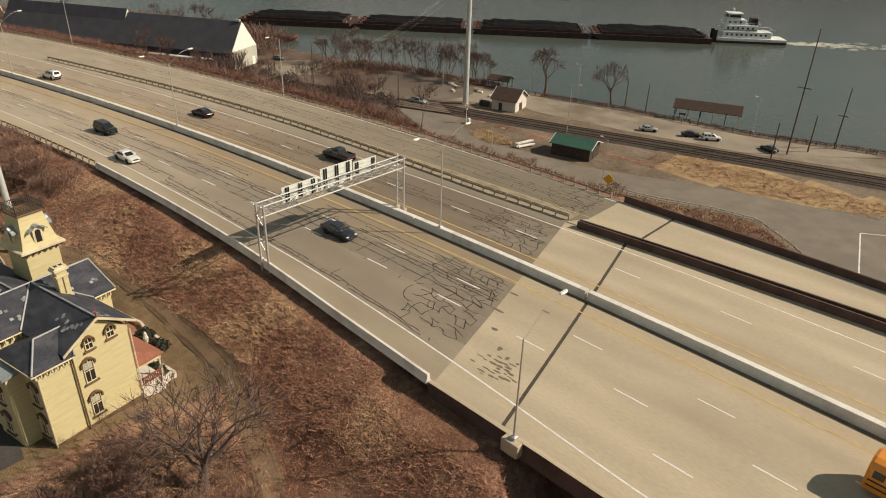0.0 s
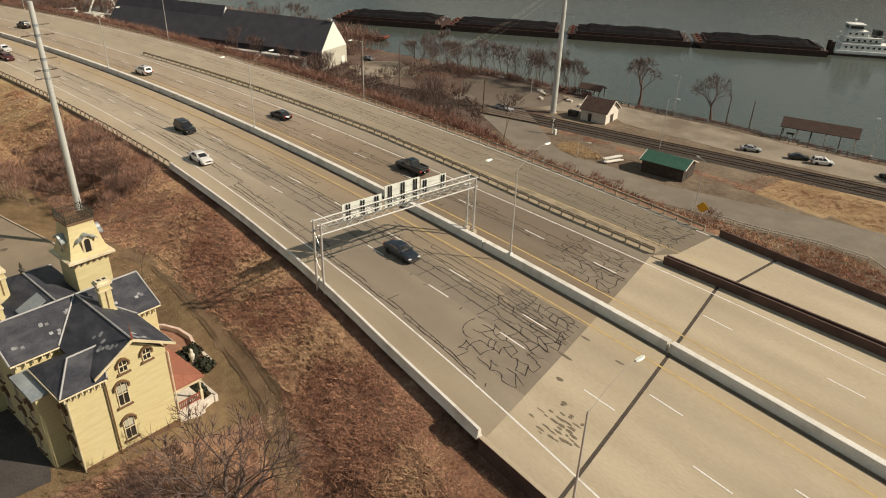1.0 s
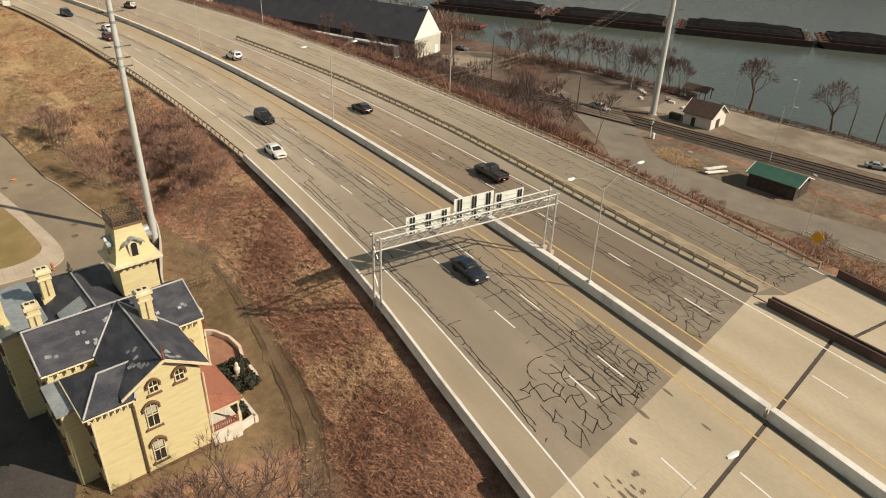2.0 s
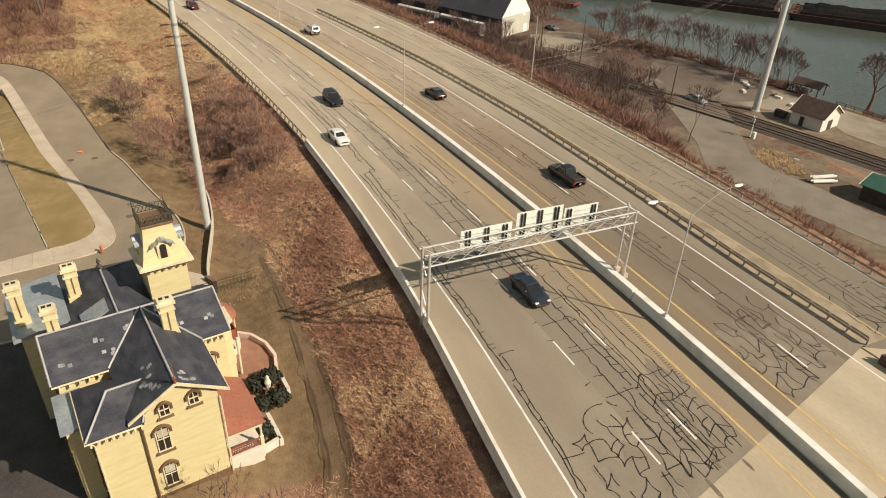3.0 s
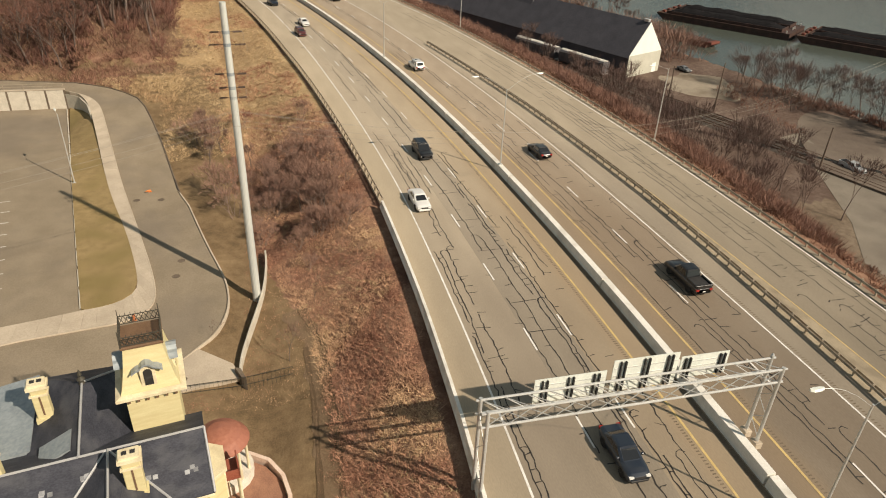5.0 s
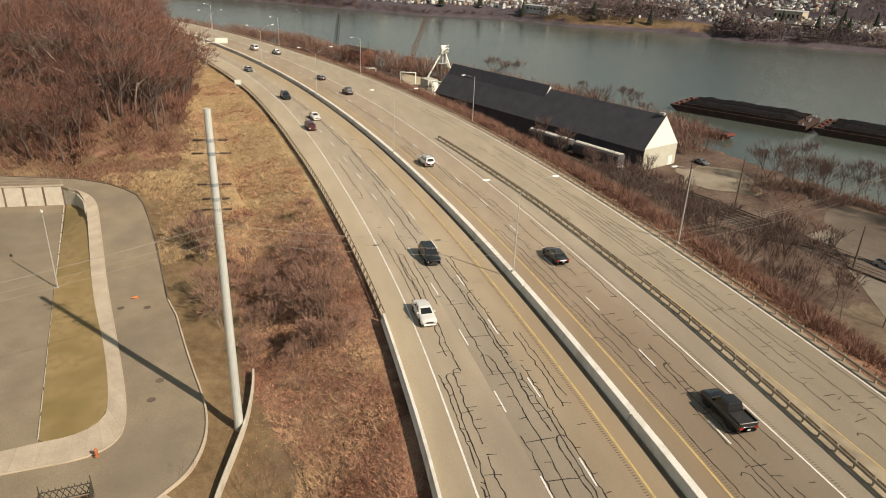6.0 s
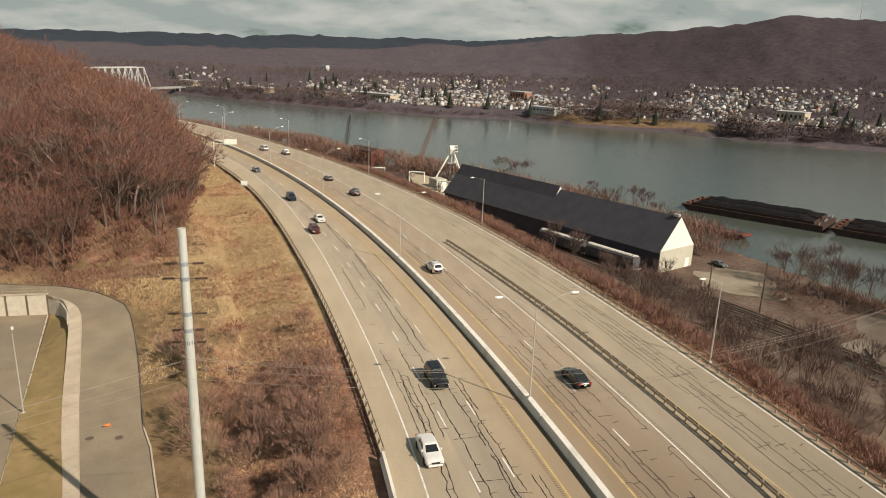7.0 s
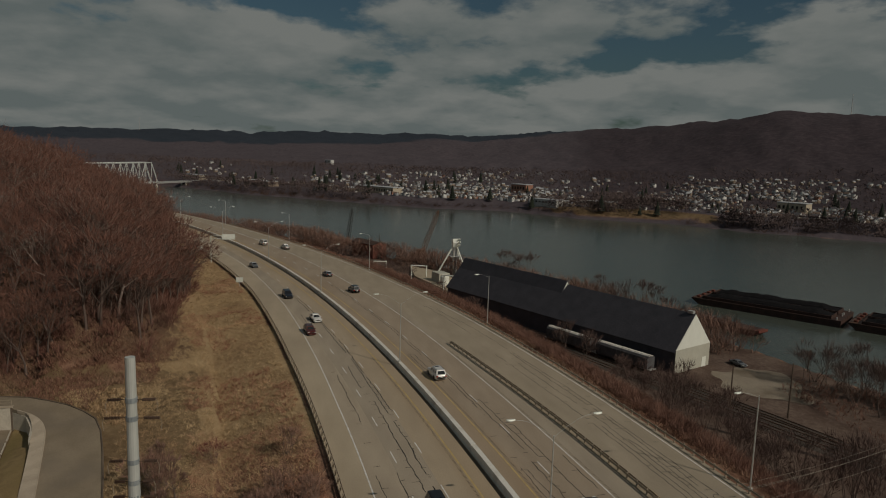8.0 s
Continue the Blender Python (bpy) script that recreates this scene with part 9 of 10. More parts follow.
def barge(m, seed, load=2.2, red=False):
    rnd = random.Random(seed)
    ob = thing("barge", "rusty river barge heaped with black coal", "barge", m, "coal barges")
    L, W = 52.0, 10.4
    g = Geo().strip([[(0.0, 0.2, 2.4), (0.0, W - 0.2, 2.4), (0.0, W - 0.2, 2.0), (0.0, 0.2, 2.0)], [(4.5, 0, 2.4), (4.5, W, 2.4), (4.5, W, -1), (4.5, 0, -1)], [(L, 0, 2.4), (L, W, 2.4), (L, W, -1), (L, 0, -1)]], loop=True)
    g.f += [(0, 1, 2, 3), (11, 10, 9, 8)]
    part("hull", g, M_HULLRED if red else M_HULL, ob)
    for y0, y1 in ((0.7, 0.95), (W - 0.95, W - 0.7)):
        part("coaming", Geo().box(4.2, y0, 2.4, L - 3.2, y1, 3.5), M_HULL, ob)
    for x0 in (4.0, L - 3.4):
        part("coaming", Geo().box(x0, 0.7, 2.4, x0 + 0.25, W - 0.7, 3.5), M_HULL, ob)
    rows = []
    for i in range(27):
        x = 4.4 + (L - 8.0) * i / 26
        heap = load * (0.9 + 0.1 * math.sin(i * 0.6 + seed) + rnd.uniform(-0.08, 0.08)) * min(1, i / 3, (26 - i) / 3)
        rows.append([(x, 1.0 + (W - 2.0) * j / 8, 3.1 + heap * math.sin(math.pi * j / 8) ** 0.7 * rnd.uniform(0.88, 1.1)) for j in range(9)])
    part("coal_load", Geo().strip(rows), M_COAL, ob, "heaped black coal")
    for y in (2.0, W - 3.4):
        part("deck_winch", Geo().box(1.4, y, 2.4, 2.6, y + 1.4, 3.2, None, 0.1), M_HULLRED, ob)
    for y in (1.0, W - 1.0):
        part("bitt", Geo().tube((L - 1.5, y, 2.4), (L - 1.5, y, 3.3), 0.25, 0.25, 8), M_STEEL, ob)
    part("bow_plate", Geo().box(0.5, 0.5, 2.41, 3.8, W - 0.5, 2.45), M_RUST, ob)


for k in range(4):
    for row in range(2):
        barge(FLEET @ Matrix.Translation((54.0 * k, 10.7 * row, 0)), 5 * k + row, 1.7 if k != 1 else 1.3, False)
M_SHIPWHITE = surf("white ship paint", (0.70, 0.71, 0.68), (0.80, 0.81, 0.78), 0.6, 0.5, c=(0.56, 0.52, 0.46), c_scale=0.5, c_amount=0.4)
boat = thing("towboat", "white towboat pushing coal barges on the river", "towboat", FLEET @ Matrix.Translation((217.5, 5.5, 0)))
g = Geo().strip([[(0, 0.3, 1.0), (0, 9.7, 1.0), (0, 9.7, -1), (0, 0.3, -1)], [(26, 0, 1.0), (26, 10, 1.0), (26, 10, -1), (26, 0, -1)], [(31, 0.8, 1.3), (31, 9.2, 1.3), (31, 9.2, 0), (31, 0.8, 0)]], loop=True)
g.f += [(0, 1, 2, 3), (11, 10, 9, 8)]
part("hull", g, M_HULL, boat)
part("bulwark", Geo().box(0.3, 0.2, 1.0, 30.6, 9.8, 2.2, None, 0.15), M_SHIPWHITE, boat)
part("main_deckhouse", Geo().box(2.5, 1.2, 2.2, 24, 8.8, 4.9, None, 0.1), M_SHIPWHITE, boat)
part("upper_deckhouse", Geo().box(3.0, 1.6, 4.9, 17.5, 8.4, 7.5, None, 0.1), M_SHIPWHITE, boat)
part("texas_deckhouse", Geo().box(3.6, 2.2, 7.5, 12, 7.8, 9.8, None, 0.1), M_SHIPWHITE, boat)
pilot = part("pilothouse", Geo().strip([[(4.2, 2.6, 9.8), (9.6, 2.6, 9.8), (9.6, 7.4, 9.8), (4.2, 7.4, 9.8)], [(3.9, 2.3, 12.2), (9.8, 2.3, 12.2), (9.8, 7.7, 12.2), (3.9, 7.7, 12.2)]], loop=True), M_SHIPWHITE, boat)
part("pilothouse_window", Geo().box(3.86, 2.7, 10.7, 3.96, 7.3, 11.8).box(4.4, 2.32, 10.7, 9.4, 2.42, 11.8).box(4.4, 7.58, 10.7, 9.4, 7.68, 11.8), M_GLASS, pilot)
part("pilothouse_roof", Geo().box(3.5, 1.9, 12.2, 10.2, 8.1, 12.5, None, 0.1), M_SHIPWHITE, boat)
part("mast", Geo().tube((6.5, 5, 12.5), (6.5, 5, 14.6), 0.14, 0.1, 6).box(6.3, 3.8, 13.8, 6.7, 6.2, 14.1), M_SHIPWHITE, boat)
for x in (14.5, 16.2):
    part("funnel", Geo().box(x, 3.0, 7.5, x + 1.2, 7.0, 10.4, None, 0.15), M_BLACK, boat, "dark funnel")
for z, x0, x1, n in ((3.6, 4, 23, 9), (6.3, 4, 17, 6), (8.7, 4.5, 11.5, 3)):
    for k in range(n):
        x = x0 + (x1 - x0) * k / n
        part("window", Geo().box(x, 1.16 if z < 4 else 1.56 if z < 7 else 2.16, z - 0.4, x + 0.9, 1.22 if z < 4 else 1.62 if z < 7 else 2.2, z + 0.4), M_GLASS, boat)
for z, y0, y1, x0, x1 in ((4.95, 0.6, 9.4, 2, 25), (7.55, 1.2, 8.8, 2.6, 18.2)):
    part("deck_rail", Geo().path([(x0, y0, z + 1), (x1, y0, z + 1), (x1, y1, z + 1), (x0, y1, z + 1), (x0, y0, z + 1)], 0.06, 4).path([(x0, y0, z + 0.5), (x1, y0, z + 0.5), (x1, y1, z + 0.5)], 0.04, 4), M_SHIPWHITE, boat)
part("green_stripe", Geo().box(3, 1.5, 5.5, 17, 1.56, 5.75), M_GREENROOF, boat, "green stripe")
part("push_knee", Geo().box(-1.0, 2, 0, 0.5, 3.2, 5, None, 0.1).box(-1.0, 6.8, 0, 0.5, 8, 5, None, 0.1), M_HULL, boat)
M_FOAM = surf("wake foam", (0.46, 0.45, 0.36), (0.60, 0.59, 0.50), 0.7, 0.6, 0.2, 6)
rng = random.Random(8)
g = Geo()
for k in range(260):
    x = 249 + abs(rng.gauss(0, 1)) * 26
    w = 3 + (x - 249) * 0.12
    p = FLEET @ Vector((x, 10.5 + rng.gauss(0, w * 0.6), 0.03 + 0.0005 * k))
    a = radians(37 + rng.gauss(0, 12))
    lx, ly = rng.uniform(0.8, 3.0), rng.uniform(0.2, 0.6)
    c, s = math.cos(a), math.sin(a)
    g.add([(p.x + c * u * lx - s * v * ly, p.y + s * u * lx + c * v * ly, p.z) for u, v in ((-1, -0.1), (-0.4, -1), (0.5, -0.8), (1, 0.2), (0.3, 1), (-0.6, 0.7))], [(0, 1, 2, 3, 4, 5)])
tagged(part("wake_foam", g, M_FOAM, kind="stuff"), "pale churned foam of a boat's wake", "foam")
ob = thing("barge", "small rusty empty barge moored at the bank", "barge", Matrix.Translation((-262, 163.5, WATER_Z)) @ pose(0, 0, 0, 0, 0, 22))
g = Geo().strip([[(0, 0, 1.8), (0, 6, 1.8), (0, 6, -1), (0, 0, -1)], [(24, 0, 1.8), (24, 6, 1.8), (24, 6, -1), (24, 0, -1)], [(28, 0.4, 2.2), (28, 5.6, 2.2), (28, 5.6, 1.4), (28, 0.4, 1.4)]], loop=True)
g.f += [(0, 1, 2, 3), (11, 10, 9, 8)]
part("hull", g, M_HULLRED, ob)
part("deck", Geo().box(1, 0.4, 1.8, 27, 5.6, 2.0), M_HULL, ob)
for x, y, h in ((-196, 158.5, 9.5), (-175, 166, 8.0), (-238, 160, 7)):
    wood_pole(x, y, h, "weathered mooring pile at the river bank", 0.0, 0.4, -20.0)

# ---- far shore: town, woods, truss bridge ----
def polar(theta, r):
    return -45 - r * math.sin(radians(theta)), 30 + r * math.cos(radians(theta))


FAR_WALLS = [surf("far wall " + n, a, b, 0.3, 0.8) for n, a, b in (("white", (0.48, 0.48, 0.46), (0.66, 0.66, 0.63)), ("cream", (0.42, 0.36, 0.27), (0.54, 0.47, 0.36)), ("grey", (0.22, 0.23, 0.24), (0.34, 0.35, 0.36)), ("brick", (0.26, 0.13, 0.09), (0.36, 0.19, 0.13)), ("tan", (0.26, 0.20, 0.15), (0.36, 0.29, 0.22)))]
FAR_ROOFS = [surf("far roof " + n, a, b, 0.3, 0.8) for n, a, b in (("dark", (0.05, 0.05, 0.055), (0.10, 0.10, 0.105)), ("brown", (0.10, 0.07, 0.055), (0.17, 0.125, 0.10)), ("pale", (0.34, 0.35, 0.36), (0.48, 0.49, 0.50)))]
M_FARTREE = surf("distant bare trees", (0.084, 0.060, 0.057), (0.140, 0.103, 0.095), 0.01, 0.95, island=0.15)
M_BANKSCRUB = surf("far bank scrub", (0.080, 0.048, 0.036), (0.13, 0.080, 0.058), 0.02, 0.95, island=0.3)
M_FIR = surf("distant conifers", (0.016, 0.022, 0.016), (0.035, 0.042, 0.028), 0.1, 0.95, island=0.3)


def town_house(kind, lx, ly, h, rise, wall_mat, roof_mat):
    ob = thing("house", "small pale gabled house in the town across the river", "house", Matrix.Translation((0, 0, -60)), "houses of the town across the river")
    part("wall", Geo().prism([(-ly / 2, -3), (ly / 2, -3), (ly / 2, h), (0, h + rise), (-ly / 2, h)], -lx / 2, lx / 2, "x"), wall_mat, ob)
    k = rise / (ly / 2)
    for sgn in (-1, 1):
        y1 = sgn * (ly / 2 + 0.5)
        c = [(-lx / 2 - 0.5, 0, h + rise + 0.2), (-lx / 2 - 0.5, y1, h - 0.5 * k + 0.2), (lx / 2 + 0.5, y1, h - 0.5 * k + 0.2), (lx / 2 + 0.5, 0, h + rise + 0.2)]
        part("roof_plane", Geo().slab(c if sgn < 0 else c[::-1], 0.3), roof_mat, ob)
    for x in (-lx / 2 - 0.04, lx / 2 + 0.04):
        for y, z in ((-ly / 4, 1.6), (ly / 4, 1.6), (0, h - 0.6)):
            part("window", Geo().box(x - 0.03, y - 0.5, z - 0.7, x + 0.03, y + 0.5, z + 0.7), M_GLASS, ob)
    return ob


rnd = random.Random(12)
HOMES = [town_house(0, 9, 7, 5.5, 2.6, FAR_WALLS[0], FAR_ROOFS[0]), town_house(1, 8, 6.5, 5.0, 3.0, FAR_WALLS[0], FAR_ROOFS[1]), town_house(2, 11, 8, 5.0, 2.2, FAR_WALLS[1], FAR_ROOFS[0]), town_house(3, 9, 7, 6.0, 2.8, FAR_WALLS[2], FAR_ROOFS[2]),
         town_house(4, 10, 8, 6.0, 2.2, FAR_WALLS[3], FAR_ROOFS[1]), town_house(5, 8, 7, 5.0, 2.5, FAR_WALLS[0], FAR_ROOFS[2]), town_house(6, 12, 9, 5.0, 2.0, FAR_WALLS[4], FAR_ROOFS[0])]
used = set()
sites = []
for k in range(3200):
    u = rnd.random()
    if u < 0.50:
        th, far = rnd.gauss(75.5, 5.2), 26 + abs(rnd.gauss(0, 1)) * 120
    elif u < 0.84:
        th, far = rnd.gauss(52.0, 4.6), 60 + abs(rnd.gauss(0, 1)) * 190
    else:
        th, far = rnd.uniform(45, 99), 60 + abs(rnd.gauss(0, 1)) * 150
    r = lerp_table(FAR_BANK, th) + far
    x, y = polar(th, r)
    cell = (int(x / 8.0), int(y / 8.0))
    blocks = float(waves(np.array([x]), np.array([y]), 70, 6.0)[0]) + 0.6 * float(waves(np.array([x]), np.array([y]), 31, 2.0)[0])
    if cell in used or not 42 < th < 101 or far > 380 or blocks < (-0.55 if 66 < th < 84 and far < 220 else -0.2):
        continue
    used.add(cell)
    sites.append((x, y, rnd.choice((0, 1, 2, 3, 4, 2, 5, 6, 3, 4, 6)), rnd.choice((20, 110, 25, 115)) + rnd.uniform(-12, 12), 0.32 + 0.46 * rnd.random() ** 1.8))
first = {}
for x, y, kind, turn, sc in sites[:295]:
    m = Matrix.Translation((x, y, ground_z(x, y) + 0.2)) @ pose(0, 0, 0, 0, 0, turn) @ Matrix.Diagonal((sc, sc, sc, 1))
    if kind not in first:
        first[kind] = True
        HOMES[kind].matrix_basis = m
    else:
        copy_thing(HOMES[kind], m)
for k in range(3):
    rest = [q for i, q in enumerate(sites[295:]) if i % 3 == k]
    body = Geo().prism([(-3.2, -3), (3.2, -3), (3.2, 4.2), (0, 6.4), (-3.2, 4.2)], -4, 4, "x")
    tris = [(q[0], q[i], q[i + 1]) for q in body.f for i in range(1, len(q) - 1)]
    if rest:
        scatter("far_houses", (body.v, tris), ([q[0] for q in rest], [q[1] for q in rest]), [q[4] for q in rest], (FAR_WALLS[0], FAR_WALLS[2], FAR_WALLS[4])[k], "small pale houses scattered in the far town", "houses", 0.2, k)
        cap = Geo().add([(-4.3, -3.6, 4.0), (4.3, -3.6, 4.0), (4.3, 0, 6.6), (-4.3, 0, 6.6), (4.3, 3.6, 4.0), (-4.3, 3.6, 4.0)], [(0, 1, 2), (0, 2, 3), (3, 2, 4), (3, 4, 5)])
        scatter("far_roofs", (cap.v, cap.f), ([q[0] for q in rest], [q[1] for q in rest]), [q[4] for q in rest], FAR_ROOFS[k], "small dark roofs scattered in the far town", "roofs", 0.2, k)
for th, far, lx, ly, h, mat_, label in ((65.0, 30, 24, 12, 6, FAR_WALLS[4], "low tan works building on the far bank"), (69.5, 24, 30, 12, 5, FAR_WALLS[0], "long pale building on the far bank"), (83.5, 60, 60, 14, 7, FAR_WALLS[1], "long pale warehouse in the far town"), (93.0, 60, 50, 16, 6, FAR_WALLS[4], "long tan building near the far bridge"),
                                        (51.0, 120, 26, 14, 9, FAR_WALLS[1], "cream block in the far town"), (71.6, 150, 22, 14, 9, FAR_WALLS[3], "tall brick building in the far town"), (98.0, 80, 40, 14, 6, FAR_WALLS[1], "low pale building near the far bridge"), (87.6, 520, 16, 8, 7, FAR_WALLS[0], "white block on the far hillside")):
    r = lerp_table(FAR_BANK, th) + far
    x, y = polar(th, r)
    ob = thing("building", label, "building", Matrix.Translation((x, y, ground_z(x, y))) @ pose(0, 0, 0, 0, 0, 20 + th * 0.2))
    part("wall", Geo().box(-lx / 2, -ly / 2, -3, lx / 2, ly / 2, h), mat_, ob)
    part("roof", Geo().box(-lx / 2 - 0.4, -ly / 2 - 0.4, h, lx / 2 + 0.4, ly / 2 + 0.4, h + 0.7, None, 0.2), FAR_ROOFS[2], ob)
    for k in range(int(lx / 4)):
        part("window", Geo().box(-lx / 2 + 1.2 + 4 * k, -ly / 2 - 0.06, h * 0.4, -lx / 2 + 3.2 + 4 * k, -ly / 2 + 0.02, h * 0.75), M_GLASS, ob)


def crown_fan(seed, h, w, sprays):
    """A far tree: a loose crown of small twig sprays over a slim trunk."""
    rnd = random.Random(seed)
    v, f = [(-0.12, 0, 0), (0.12, 0, 0), (0, 0, h * 0.7)], [(0, 1, 2)]
    while len(f) < sprays:
        p = Vector((rnd.uniform(-1, 1), rnd.uniform(-1, 1), rnd.uniform(-1, 1)))
        if p.length > 1:
            continue
        c = Vector((p.x * w, p.y * w, h * 0.6 + p.z * h * 0.4))
        k = len(v)
        for _ in range(3):
            v.append(tuple(c + Vector((rnd.gauss(0, 1), rnd.gauss(0, 1), rnd.gauss(0, 1.1))) * w * 0.13))
        f.append((k, k + 1, k + 2))
    return v, f


def far_places(seed, n, th0, th1, far0, far1, power=1.0):
    rng = np.random.default_rng(seed)
    th = rng.uniform(th0, th1, n)
    far = far0 + (far1 - far0) * rng.uniform(0, 1, n) ** power
    r = table(FAR_BANK, th) + far
    return -45 - r * np.sin(np.radians(th)), 30 + r * np.cos(np.radians(th))


def clear_of_town(xy, spare):
    """Leave the yards in front of the houses open."""
    taken = {(int((q[0] + ox) / 9), int((q[1] + oy) / 9)) for q in sites for ox, oy in ((0, 0), (6.5, -3.5))}
    rng = np.random.default_rng(44)
    keep = np.array([(int(x / 9), int(y / 9)) not in taken or rng.random() < spare for x, y in zip(*xy)])
    return xy[0][keep], xy[1][keep]


for seed, n, t0, t1, f0, f1, power, h, size, mat_, label in (
        (1, 1300, 40, 104, 0, 12, 1.0, 5, (0.4, 1.1), M_BANKSCRUB, "low brown scrub along the far bank"), (5, 520, 42, 56, 4, 26, 1.0, 10, (0.6, 1.0), M_FARTREE, "bare trees along the far bank"),
        (6, 420, 62, 70, 10, 60, 1.0, 11, (0.6, 1.0), M_FARTREE, "bare trees behind the far meadow"), (7, 700, 84, 100, 4, 50, 1.0, 10, (0.6, 1.1), M_FARTREE, "bare trees near the far bridge"),
        (2, 3000, 40, 104, 20, 420, 0.9, 9, (0.5, 1.3), M_FARTREE, "bare trees among the far houses"),
        (8, 320, 58.5, 66, 16, 110, 1.0, 12, (0.7, 1.3), M_FARTREE, "tall bare trees in the middle of the far town"),
        (3, 1500, 60, 112, 280, 460, 1.0, 8, (0.7, 1.2), M_FARTREE, "bare brown woods on the far hills")):
    xy = far_places(seed, n, t0, t1, f0, f1, power)
    if f0 < 200:
        xy = clear_of_town(xy, 0.5)
    scatter("far_woods", crown_fan(seed, h, h * 0.42, 26), xy, np.random.default_rng(seed).uniform(*size, len(xy[0])), mat_, label, "wood", -0.5, seed)
xy = far_places(9, 70, 44, 100, 12, 300, 1.6)
v, f = [], []
for k in range(7):
    z0, z1, w = 1 + 1.7 * k, 4.2 + 1.7 * k, 4.0 * (1 - k / 8.2)
    for i in range(7):
        a = 6.28 * i / 7 + k
        n0 = len(v)
        v += [(math.cos(a) * w, math.sin(a) * w, z0), (math.cos(a + 0.8) * w, math.sin(a + 0.8) * w, z0), (0, 0, z1)]
        f.append((n0, n0 + 1, n0 + 2))
scatter("conifers", (v, f), xy, np.random.default_rng(3).uniform(0.5, 1.2, 70), M_FIR, "dark conifers in the far town", "trees", -0.3, 11)

for th, r, h in ((47.9, 1500, 42), (102.0, 3150, 60)):
    x, y = polar(th, r)
    ob = thing("radio_mast", "thin steel radio mast on the far ridge", "mast", Matrix.Translation((x, y, ground_z(x, y) - 4)), "masts on the ridge")
    part("mast", Geo().tube((0, 0, 0), (0, 0, h), 0.9, 0.5, 5), M_STEEL, ob)
    for k in range(3):
        part("guy_wire", Geo().tube((0, 0, h * 0.8), (20 * math.cos(2.1 * k), 20 * math.sin(2.1 * k), 0), 0.08, 0.08, 3), M_STEEL, ob)

# near bank beyond the sheds
rngb = np.random.default_rng(21)
bx = rngb.uniform(-560, -212, 820)
by = table(NEAR_BANK, bx) - rngb.uniform(0.5, 15, 820)
scatter("bank_woods", joined(proto(95, M_TWIG, h=8, levels=3, stems=3, spread=0.5, r=0.08, twig=0.04, kids=(4, 5))), (bx, by), rngb.uniform(0.8, 1.9, 820), M_TWIG, "bare brown trees along the near bank", "trees", -0.3, 13)

# steel truss bridge over the river
truss = thing("truss_bridge", "pale steel truss bridge over the river", "bridge", kind="structure")
ax, ay = polar(107.5, 790)
bx, by = polar(101.0, 925)
cx2, cy2 = polar(97.3, 1010)
A, B, C = Vector((ax, ay, -10)), Vector((bx, by, -10)), Vector((cx2, cy2, -10.5))
side = (B - A).cross(Vector((0, 0, 1))).normalized() * 4.5
part("deck", Geo().add([A - side, B - side, B + side, A + side, *[p + Vector((0, 0, -1.6)) for p in (A - side, B - side, B + side, A + side)]], [(0, 1, 2, 3), (7, 6, 5, 4), (0, 4, 5, 1), (1, 5, 6, 2), (2, 6, 7, 3), (3, 7, 4, 0)]), M_STEEL, truss)
part("deck", Geo().add([B - side, C - side, C + side, B + side, *[p + Vector((0, 0, -2.2)) for p in (B - side, C - side, C + side, B + side)]], [(0, 1, 2, 3), (7, 6, 5, 4), (0, 4, 5, 1), (1, 5, 6, 2), (2, 6, 7, 3), (3, 7, 4, 0)]), M_STEEL, truss)
M_TRUSS = surf("pale truss steel", (0.50, 0.52, 0.50), (0.62, 0.64, 0.61), 0.3, 0.6)
N = 14
for sg in (-1, 1):
    low = [A.lerp(B, k / N) + side * sg for k in range(N + 1)]
    high = [p + Vector((0, 0, 24 if 0 < k < N else 0)) for k, p in enumerate(low)]
    part("lower_chord", Geo().path(low, 0.5, 4), M_TRUSS, truss)
    part("upper_chord", Geo().path([low[0], *high[1:-1], low[-1]], 0.75, 4), M_TRUSS, truss)
    for k in range(1, N):
        part("vertical", Geo().tube(low[k], high[k], 0.4, 0.4, 4), M_TRUSS, truss)
        if 1 <= k < N - 1:
            part("diagonal", Geo().tube(low[k] if k % 2 else high[k], high[k + 1] if k % 2 else low[k + 1], 0.45, 0.45, 4), M_TRUSS, truss)
for p in (B, B.lerp(C, 0.55), C):
    for sg in (-0.7, 0.7):
        part("pier", Geo().tube(p + side * sg + Vector((0, 0, -14)), p + side * sg + Vector((0, 0, -1.6)), 1.2, 1.0, 8), M_STONE, truss)

# ---- sealed cracks and stains of the highway ----
rnd = random.Random(17)
crack_z = 0.008


def seal(pts, w):
    """A ribbon of sealant through points given as (s, d)."""
    g = Geo()
    rows = []
    for i, (s, d) in enumerate(pts):
        s0, d0 = pts[max(i - 1, 0)]
        s1, d1 = pts[min(i + 1, len(pts) - 1)]
        t = Vector((s1 - s0, d1 - d0))
        if t.length < 1e-6:
            continue
        t.normalize()
        ww = w * rnd.uniform(0.55, 1.25)
        rows.append([on_road(s - t.y * ww, d + t.x * ww, crack_z), on_road(s + t.y * ww, d - t.x * ww, crack_z)])
    if len(rows) > 1:
        CRACKS.strip(rows)


CRACKS = Geo()


def allowed(s, d):
    return s > seam_s(d) + 0.4


